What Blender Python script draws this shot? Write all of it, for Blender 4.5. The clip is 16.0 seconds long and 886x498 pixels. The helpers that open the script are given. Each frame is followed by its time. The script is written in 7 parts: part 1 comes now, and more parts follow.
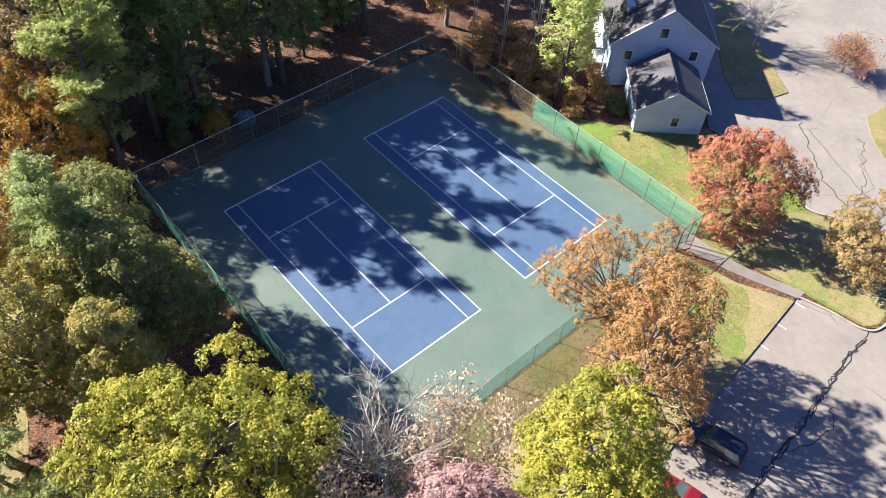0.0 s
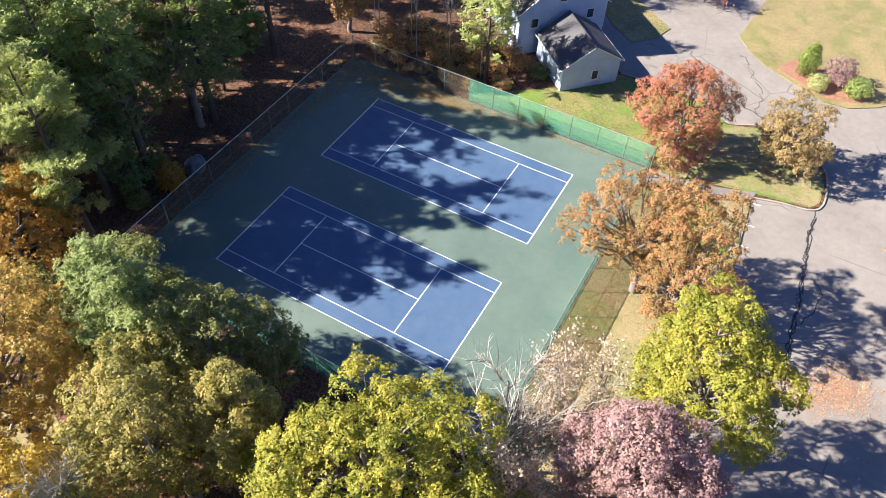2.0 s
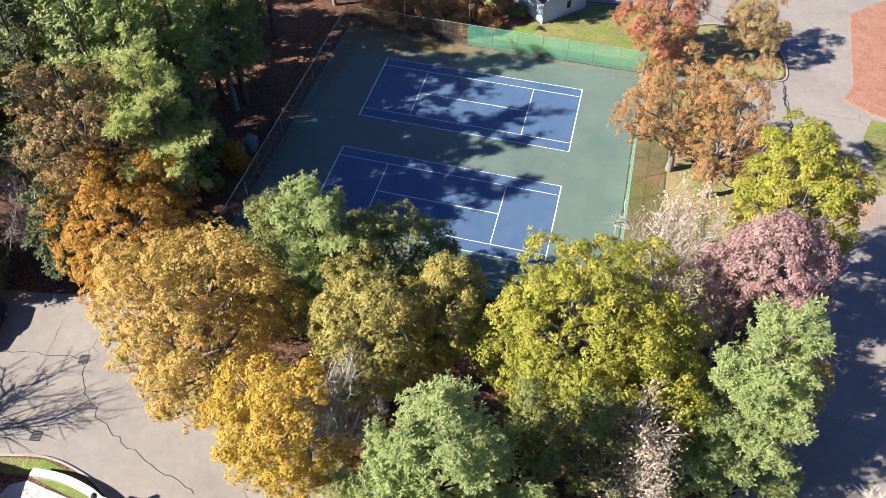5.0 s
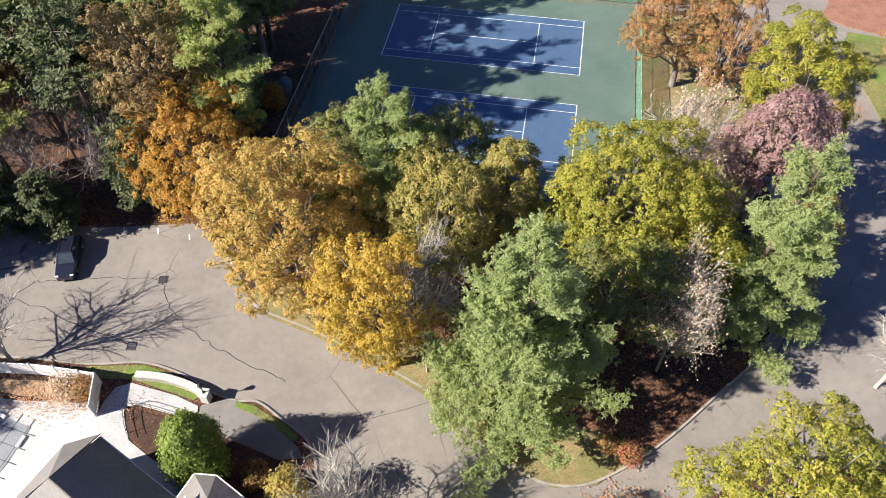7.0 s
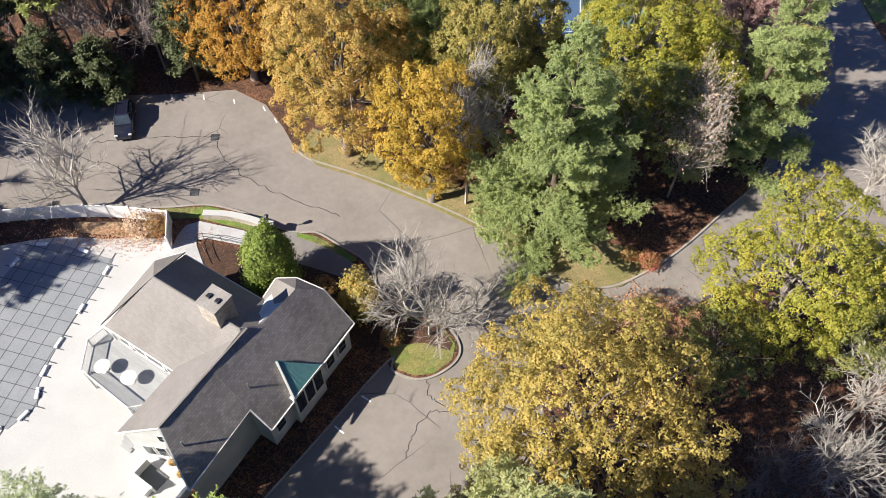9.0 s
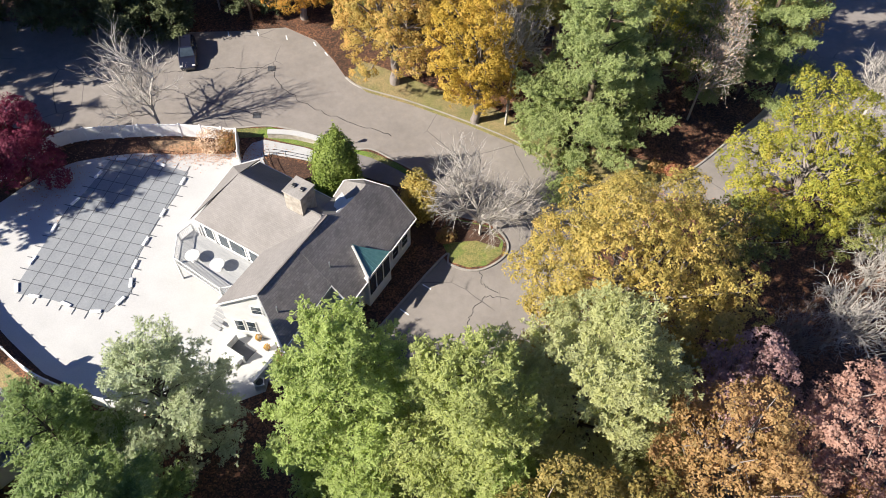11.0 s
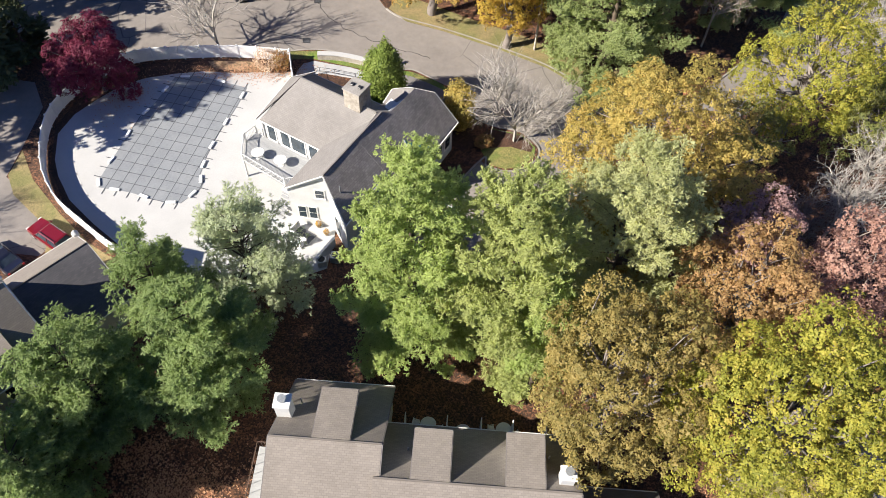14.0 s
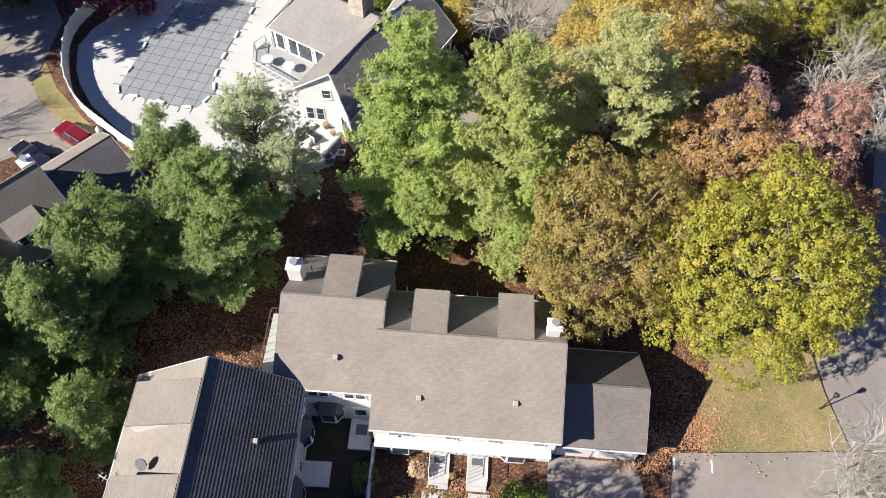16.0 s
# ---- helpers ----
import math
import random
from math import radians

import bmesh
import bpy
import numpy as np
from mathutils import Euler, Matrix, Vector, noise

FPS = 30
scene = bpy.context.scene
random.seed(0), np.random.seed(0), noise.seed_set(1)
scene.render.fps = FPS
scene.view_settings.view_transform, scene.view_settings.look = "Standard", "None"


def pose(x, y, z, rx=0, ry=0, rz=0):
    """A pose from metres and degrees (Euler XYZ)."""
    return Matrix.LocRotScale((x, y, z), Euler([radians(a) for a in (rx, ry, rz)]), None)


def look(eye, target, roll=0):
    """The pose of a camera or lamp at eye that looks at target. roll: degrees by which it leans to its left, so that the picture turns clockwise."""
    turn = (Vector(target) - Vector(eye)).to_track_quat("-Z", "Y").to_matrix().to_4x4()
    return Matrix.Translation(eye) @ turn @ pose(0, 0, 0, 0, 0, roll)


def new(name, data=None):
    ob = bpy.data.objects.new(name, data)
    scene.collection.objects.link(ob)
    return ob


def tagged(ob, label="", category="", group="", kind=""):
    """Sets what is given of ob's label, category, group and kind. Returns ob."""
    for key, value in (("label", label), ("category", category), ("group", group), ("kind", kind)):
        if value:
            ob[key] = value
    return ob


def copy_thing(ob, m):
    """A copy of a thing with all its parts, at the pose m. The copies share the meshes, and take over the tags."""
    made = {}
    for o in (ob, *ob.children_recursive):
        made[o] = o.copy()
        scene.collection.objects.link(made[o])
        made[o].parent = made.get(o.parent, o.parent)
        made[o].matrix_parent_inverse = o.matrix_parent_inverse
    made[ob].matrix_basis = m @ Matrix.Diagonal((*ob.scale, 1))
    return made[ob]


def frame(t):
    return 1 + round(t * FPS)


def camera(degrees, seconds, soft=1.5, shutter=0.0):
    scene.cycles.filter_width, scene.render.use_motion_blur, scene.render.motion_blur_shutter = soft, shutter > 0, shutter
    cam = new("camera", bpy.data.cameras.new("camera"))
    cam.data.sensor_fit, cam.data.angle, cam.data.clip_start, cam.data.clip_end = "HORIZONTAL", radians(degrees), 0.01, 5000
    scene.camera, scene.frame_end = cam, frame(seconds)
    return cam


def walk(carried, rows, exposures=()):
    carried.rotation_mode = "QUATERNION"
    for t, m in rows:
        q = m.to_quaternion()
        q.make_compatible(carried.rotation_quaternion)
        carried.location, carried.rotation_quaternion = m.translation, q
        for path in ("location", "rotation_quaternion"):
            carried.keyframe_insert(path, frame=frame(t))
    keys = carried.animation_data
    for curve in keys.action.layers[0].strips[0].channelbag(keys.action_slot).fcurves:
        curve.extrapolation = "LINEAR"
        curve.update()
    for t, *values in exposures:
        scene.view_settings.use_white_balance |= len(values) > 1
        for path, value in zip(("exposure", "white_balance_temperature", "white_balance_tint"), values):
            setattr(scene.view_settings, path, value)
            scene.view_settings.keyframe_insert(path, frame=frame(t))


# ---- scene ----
cam = camera(61.5, 16.0, 0.5)
PATH = [
    (0, (48.397, -16.973, 52.031), (47.458, -16.092, 50.5), 3.0),
    (0.5, (45.997, -19.994, 52.269), (45.135, -19.036, 50.739), 2.7),
    (1, (43.458, -22.908, 52.48), (42.677, -21.877, 50.955), 2.7),
    (1.5, (40.839, -25.585, 52.684), (40.144, -24.492, 51.16), 2.5),
    (2, (38.229, -28.214, 52.937), (37.624, -27.065, 51.416), 2.4),
    (2.5, (35.674, -30.842, 53.204), (35.14, -29.655, 51.685), 2.1),
    (3, (33.066, -33.479, 53.538), (32.59, -32.27, 52.018), 2.1),
    (3.5, (30.638, -36.068, 53.751), (30.222, -34.839, 52.229), 1.6),
    (4, (28.521, -39.058, 54.319), (28.154, -37.818, 52.793), 1.6),
    (6.5, (20.913, -52.644, 54.93), (20.671, -51.402, 53.381), -0.5),
    (7, (19.983, -55.784, 54.982), (19.768, -54.544, 53.427), -0.2),
    (7.5, (19.239, -59.227, 54.585), (19.042, -58.012, 53.009), -0.3),
    (8, (18.089, -62.674, 54.227), (17.92, -61.485, 52.628), 0.0),
    (8.5, (16.661, -66.273, 54.086), (16.531, -65.106, 52.467), 0.9),
    (9, (15.524, -69.468, 54.15), (15.412, -68.304, 52.528), 1.4),
    (11.5, (10.011, -82.792, 55.085), (9.941, -81.635, 53.454), 2.8),
    (12, (9.169, -84.759, 55.122), (9.101, -83.603, 53.491), 2.9),
    (12.5, (8.682, -86.677, 55.083), (8.613, -85.52, 53.452), 2.9),
    (13, (8.461, -88.545, 55.07), (8.387, -87.389, 53.439), 2.7),
    (13.5, (8.393, -90.448, 55.141), (8.317, -89.294, 53.508), 2.6),
    (14, (8.545, -92.432, 55.221), (8.469, -91.282, 53.587), 2.7),
    (14.5, (9.038, -94.306, 55.186), (8.957, -93.171, 53.54), 2.5),
    (15, (9.486, -96.246, 55.187), (9.4, -95.128, 53.531), 2.1),
    (15.5, (9.996, -98.32, 55.002), (9.905, -97.221, 53.334), 1.7),
    (16, (10.093, -100.465, 55.076), (10.006, -99.385, 53.395), 1.8),
]
walk(cam, [(t, look(eye, target, roll)) for t, eye, target, roll in PATH], [(0, 1.74), (4.0, 1.63), (6.5, 1.32), (9.0, 1.1), (12.0, 1.16), (16.0, 1.11)])

# ---- light ----
SUN_AZ, SUN_EL = radians(28.5), radians(34.5)  # the way the light travels over the ground, and the sun's height
SUN_WAY = Vector((math.cos(SUN_AZ) * math.cos(SUN_EL), math.sin(SUN_AZ) * math.cos(SUN_EL), -math.sin(SUN_EL)))
world = bpy.data.worlds.new("sky")
scene.world = world
world.use_nodes = True
wn = world.node_tree.nodes
sky = wn.new("ShaderNodeTexSky")
sky.sky_type, sky.sun_disc = "NISHITA", False
sky.sun_elevation = SUN_EL
sky.dust_density, sky.ozone_density = 0.3, 3.0
sky.sun_rotation = math.atan2(-SUN_WAY.x, -SUN_WAY.y)
deep = wn.new("ShaderNodeMix")  # a clear, deep blue autumn sky
deep.data_type, deep.blend_type = "RGBA", "MULTIPLY"
deep.inputs[0].default_value = 1.0
deep.inputs[7].default_value = (0.66, 0.93, 1.56, 1)
world.node_tree.links.new(sky.outputs["Color"], deep.inputs[6])
world.node_tree.links.new(deep.outputs[2], wn["Background"].inputs["Color"])
wn["Background"].inputs["Strength"].default_value = 0.033
sun_data = bpy.data.lights.new("sun", "SUN")
sun_data.energy, sun_data.angle, sun_data.color = 5.0, radians(0.6), (1.0, 0.925, 0.81)
sun = new("sun", sun_data)
sun.matrix_world = look((0, 0, 90), Vector((0, 0, 90)) + SUN_WAY)

# ---- materials ----
def shader(name):
    m = bpy.data.materials.new(name)
    m.use_nodes = True
    t = m.node_tree
    return m, t, t.nodes["Principled BSDF"]


def node(t, kind, **sets):
    n = t.nodes.new(kind)
    for k, v in sets.items():
        n.inputs[k.replace("_", " ")].default_value = v
    return n


def ramp(t, source, stops):
    n = t.nodes.new("ShaderNodeValToRGB")
    e = n.color_ramp.elements
    while len(e) < len(stops):
        e.new(0.5)
    for k, (p, c) in zip(e, stops):
        k.position, k.color = p, (*c, 1)
    t.links.new(source, n.inputs["Fac"])
    return n.outputs["Color"]


def noise_of(t, coords, scale, detail=4.0, rough=0.6, warp=0.0):
    n = node(t, "ShaderNodeTexNoise", Scale=scale, Detail=detail, Roughness=rough, Distortion=warp)
    t.links.new(coords, n.inputs["Vector"])
    return n.outputs["Fac"]


def mixed(t, fac, a, b, mode="MIX"):
    n = t.nodes.new("ShaderNodeMix")
    n.data_type, n.blend_type = "RGBA", mode
    for k, v in ((0, fac), (6, a), (7, b)):
        if isinstance(v, (int, float)):
            n.inputs[k].default_value = v
        elif isinstance(v, tuple):
            n.inputs[k].default_value = (*v, 1)
        else:
            t.links.new(v, n.inputs[k])
    return n.outputs[2]


def math_of(t, op, a, b=0.0):
    n = t.nodes.new("ShaderNodeMath")
    n.operation = op
    for k, v in ((0, a), (1, b)):
        if isinstance(v, (int, float)):
            n.inputs[k].default_value = v
        else:
            t.links.new(v, n.inputs[k])
    return n.outputs[0]


def bumped(t, bsdf, height, strength=0.4, distance=0.03):
    n = node(t, "ShaderNodeBump", Strength=strength, Distance=distance)
    t.links.new(height, n.inputs["Height"])
    t.links.new(n.outputs["Normal"], bsdf.inputs["Normal"])


def coords_of(t, which="Object"):
    return t.nodes.new("ShaderNodeTexCoord").outputs[which]


def surface(name, dark, light, fine=12.0, broad=0.5, rough=0.8, bump=0.3, dist=0.01, metal=0.0, vary=0.0, streak=None):
    """A plain material: broad stains and fine grain between two colours."""
    m, t, b = shader(name)
    c = coords_of(t)
    if streak:
        mp = node(t, "ShaderNodeMapping", Scale=streak)
        t.links.new(c, mp.inputs["Vector"])
        c = mp.outputs["Vector"]
    f = noise_of(t, c, fine, 5)
    g = noise_of(t, c, broad, 3)
    s = math_of(t, "ADD", math_of(t, "MULTIPLY", f, 0.5), math_of(t, "MULTIPLY", g, 0.5))
    col = ramp(t, s, [(0.32, dark), (0.68, light)])
    if vary:
        info = t.nodes.new("ShaderNodeObjectInfo").outputs["Random"]
        col = mixed(t, vary, col, ramp(t, info, [(0, dark), (1, light)]))
    t.links.new(col, b.inputs["Base Color"])
    b.inputs["Roughness"].default_value = rough
    b.inputs["Metallic"].default_value = metal
    if bump:
        bumped(t, b, f, bump, dist)
    return m


def foliage(name, *tones, clump=0.35, light=0.42, gain=1.56, warm=1.0, blue=1.15, even=0.2):
    """Leaves: the hue varies from leaf to leaf and from clump to clump; light passes through."""
    m, t, b = shader(name)
    isle = t.nodes.new("ShaderNodeNewGeometry").outputs["Random Per Island"]
    c = coords_of(t)
    n = noise_of(t, c, clump, 3, 0.55)
    n2 = noise_of(t, c, 1.15, 2, 0.5)
    s = math_of(t, "ADD", math_of(t, "MULTIPLY", isle, 0.24), math_of(t, "ADD", math_of(t, "MULTIPLY", n, 0.66), math_of(t, "MULTIPLY", n2, 0.46)))
    lo, hi = 0.38, 1.0
    middle = [sum(v[k] for v in tones) / len(tones) for k in range(3)]
    tones = [[(1 - even) * a + even * b for a, b in zip(v, middle)] for v in tones]
    tones = [tuple(min(0.74, gain * k) for k in (warm * v[0], v[1], 1.1 * blue * v[2])) for v in tones]
    col = ramp(t, s, [(lo + (hi - lo) * k / (len(tones) - 1), v) for k, v in enumerate(tones)])
    t.links.new(col, b.inputs["Base Color"])
    b.inputs["Roughness"].default_value = 0.58
    b.inputs["Specular IOR Level"].default_value = 0.28
    tr = t.nodes.new("ShaderNodeBsdfTranslucent")
    t.links.new(col, tr.inputs["Color"])
    mx = t.nodes.new("ShaderNodeMixShader")
    mx.inputs[0].default_value = light
    t.links.new(b.outputs[0], mx.inputs[1])
    t.links.new(tr.outputs[0], mx.inputs[2])
    t.links.new(mx.outputs[0], t.nodes["Material Output"].inputs["Surface"])
    return m


def litter(name, tones, leaf=9.0, patch=0.12, greens=None):
    """Ground with fallen leaves: patches, and specks of leaf size."""
    m, t, b = shader(name)
    c = coords_of(t)
    v = t.nodes.new("ShaderNodeTexVoronoi")
    v.inputs["Scale"].default_value = leaf
    t.links.new(c, v.inputs["Vector"])
    sep = t.nodes.new("ShaderNodeSeparateColor")
    t.links.new(v.outputs["Color"], sep.inputs[0])
    p = noise_of(t, c, patch, 5, 0.65)
    g = noise_of(t, c, 2.2, 4, 0.6)
    s = math_of(t, "ADD", math_of(t, "MULTIPLY", sep.outputs[0], 0.4), math_of(t, "ADD", math_of(t, "MULTIPLY", p, 0.5), math_of(t, "MULTIPLY", g, 0.35)))
    n = len(tones)
    col = ramp(t, s, [(0.32 + 0.55 * k / (n - 1), x) for k, x in enumerate(tones)])
    if greens:
        q = noise_of(t, c, 0.22, 4, 0.6, 0.4)
        col = mixed(t, ramp(t, q, [(0.46, (0, 0, 0)), (0.6, (1, 1, 1))]), col, ramp(t, s, [(0.35, greens[0]), (0.85, greens[1])]))
    t.links.new(col, b.inputs["Base Color"])
    b.inputs["Roughness"].default_value = 0.9
    bumped(t, b, s, 0.7, 0.06)
    return m


def pavement_mat(name, dark, light, crack=True):
    """Old sun-bleached asphalt: grain, stains, tar-filled and open cracks."""
    m, t, b = shader(name)
    c = coords_of(t)
    f = noise_of(t, c, 25, 4)
    g = noise_of(t, c, 0.18, 5, 0.65)
    h = noise_of(t, c, 1.3, 5, 0.7)
    s = math_of(t, "ADD", math_of(t, "MULTIPLY", f, 0.25), math_of(t, "ADD", math_of(t, "MULTIPLY", g, 0.45), math_of(t, "MULTIPLY", h, 0.3)))
    col = ramp(t, s, [(0.34, dark), (0.62, light)])
    if crack:
        w = t.nodes.new("ShaderNodeTexNoise")
        w.inputs["Scale"].default_value = 0.5
        w.inputs["Detail"].default_value = 5
        t.links.new(c, w.inputs["Vector"])
        wc = mixed(t, 0.18, c, w.outputs["Color"], "LINEAR_LIGHT")
        v = t.nodes.new("ShaderNodeTexVoronoi")
        v.feature = "DISTANCE_TO_EDGE"
        v.inputs["Scale"].default_value = 0.13
        t.links.new(wc, v.inputs["Vector"])
        line = ramp(t, v.outputs["Distance"], [(0.0, (1, 1, 1)), (0.006, (0, 0, 0))])
        where = ramp(t, noise_of(t, c, 0.09, 2), [(0.48, (0, 0, 0)), (0.56, (1, 1, 1))])
        mask = mixed(t, 1.0, line, where, "MULTIPLY")
        col = mixed(t, mixed(t, 0.75, (0.0, 0.0, 0.0), mask), col, (0.035, 0.034, 0.036))
    t.links.new(col, b.inputs["Base Color"])
    b.inputs["Roughness"].default_value = 0.88
    bumped(t, b, f, 0.35, 0.01)
    return m


def court_mat(name, dark, light):
    m, t, b = shader(name)
    c = coords_of(t)
    f = noise_of(t, c, 60, 3)
    g = noise_of(t, c, 0.14, 4, 0.6)
    h = noise_of(t, c, 0.9, 5, 0.7, 0.6)
    s = math_of(t, "ADD", math_of(t, "MULTIPLY", f, 0.2), math_of(t, "ADD", math_of(t, "MULTIPLY", g, 0.5), math_of(t, "MULTIPLY", h, 0.3)))
    t.links.new(ramp(t, s, [(0.36, dark), (0.62, light)]), b.inputs["Base Color"])
    b.inputs["Roughness"].default_value = 0.52
    bumped(t, b, f, 0.2, 0.004)
    return m


def shingle_mat(name, dark, light, course=0.15):
    """Roof shingles in courses across the slope (u along the eave, v up the slope)."""
    m, t, b = shader(name)
    uv = coords_of(t, "UV")
    br = t.nodes.new("ShaderNodeTexBrick")
    br.inputs["Scale"].default_value = 1.0
    br.inputs["Brick Width"].default_value = 0.3
    br.inputs["Row Height"].default_value = course
    br.inputs["Mortar Size"].default_value = 0.09 * course
    br.inputs["Mortar Smooth"].default_value = 0.4
    br.inputs["Color1"].default_value = (*dark, 1)
    br.inputs["Color2"].default_value = (*light, 1)
    br.inputs["Mortar"].default_value = (*[0.55 * k for k in dark], 1)
    t.links.new(uv, br.inputs["Vector"])
    c = coords_of(t)
    g = noise_of(t, c, 0.35, 5, 0.65)
    mid = tuple((a + z) / 2 for a, z in zip(dark, light))
    col = mixed(t, 0.55, br.outputs["Color"], ramp(t, g, [(0.35, dark), (0.65, light)]))
    f = noise_of(t, c, 30, 3)
    col = mixed(t, math_of(t, "MULTIPLY", f, 0.3), col, mid)
    t.links.new(col, b.inputs["Base Color"])
    b.inputs["Roughness"].default_value = 0.9
    bumped(t, b, br.outputs["Fac"], -0.6, 0.012)
    return m


def siding_mat(name, dark, light, board=0.13):
    """Painted clapboards: a saw-tooth relief by height."""
    m, t, b = shader(name)
    c = coords_of(t)
    sep = t.nodes.new("ShaderNodeSeparateXYZ")
    t.links.new(c, sep.inputs[0])
    saw = math_of(t, "FRACT", math_of(t, "DIVIDE", sep.outputs["Z"], board))
    g = noise_of(t, c, 0.6, 5, 0.65)
    col = ramp(t, g, [(0.35, dark), (0.65, light)])
    t.links.new(col, b.inputs["Base Color"])
    b.inputs["Roughness"].default_value = 0.6
    bumped(t, b, saw, -0.8, 0.02)
    return m


def mesh_fabric(name, colour, cover):
    """Wire netting or windscreen cloth, too fine to see its threads: it lets part of the light through."""
    m, t, b = shader(name)
    c = coords_of(t)
    col = ramp(t, noise_of(t, c, 0.7, 4), [(0.3, tuple(0.75 * k for k in colour)), (0.7, colour)])
    t.links.new(col, b.inputs["Base Color"])
    b.inputs["Roughness"].default_value = 0.7
    tp = t.nodes.new("ShaderNodeBsdfTransparent")
    mx = t.nodes.new("ShaderNodeMixShader")
    mx.inputs[0].default_value = cover
    t.links.new(tp.outputs[0], mx.inputs[1])
    t.links.new(b.outputs[0], mx.inputs[2])
    t.links.new(mx.outputs[0], t.nodes["Material Output"].inputs["Surface"])
    return m


def glass_mat(name, tint=(0.03, 0.04, 0.05)):
    m, t, b = shader(name)
    c = coords_of(t)
    t.links.new(ramp(t, noise_of(t, c, 1.5, 2), [(0.3, tint), (0.7, tuple(1.8 * k for k in tint))]), b.inputs["Base Color"])
    b.inputs["Roughness"].default_value = 0.06
    b.inputs["Specular IOR Level"].default_value = 0.8
    return m


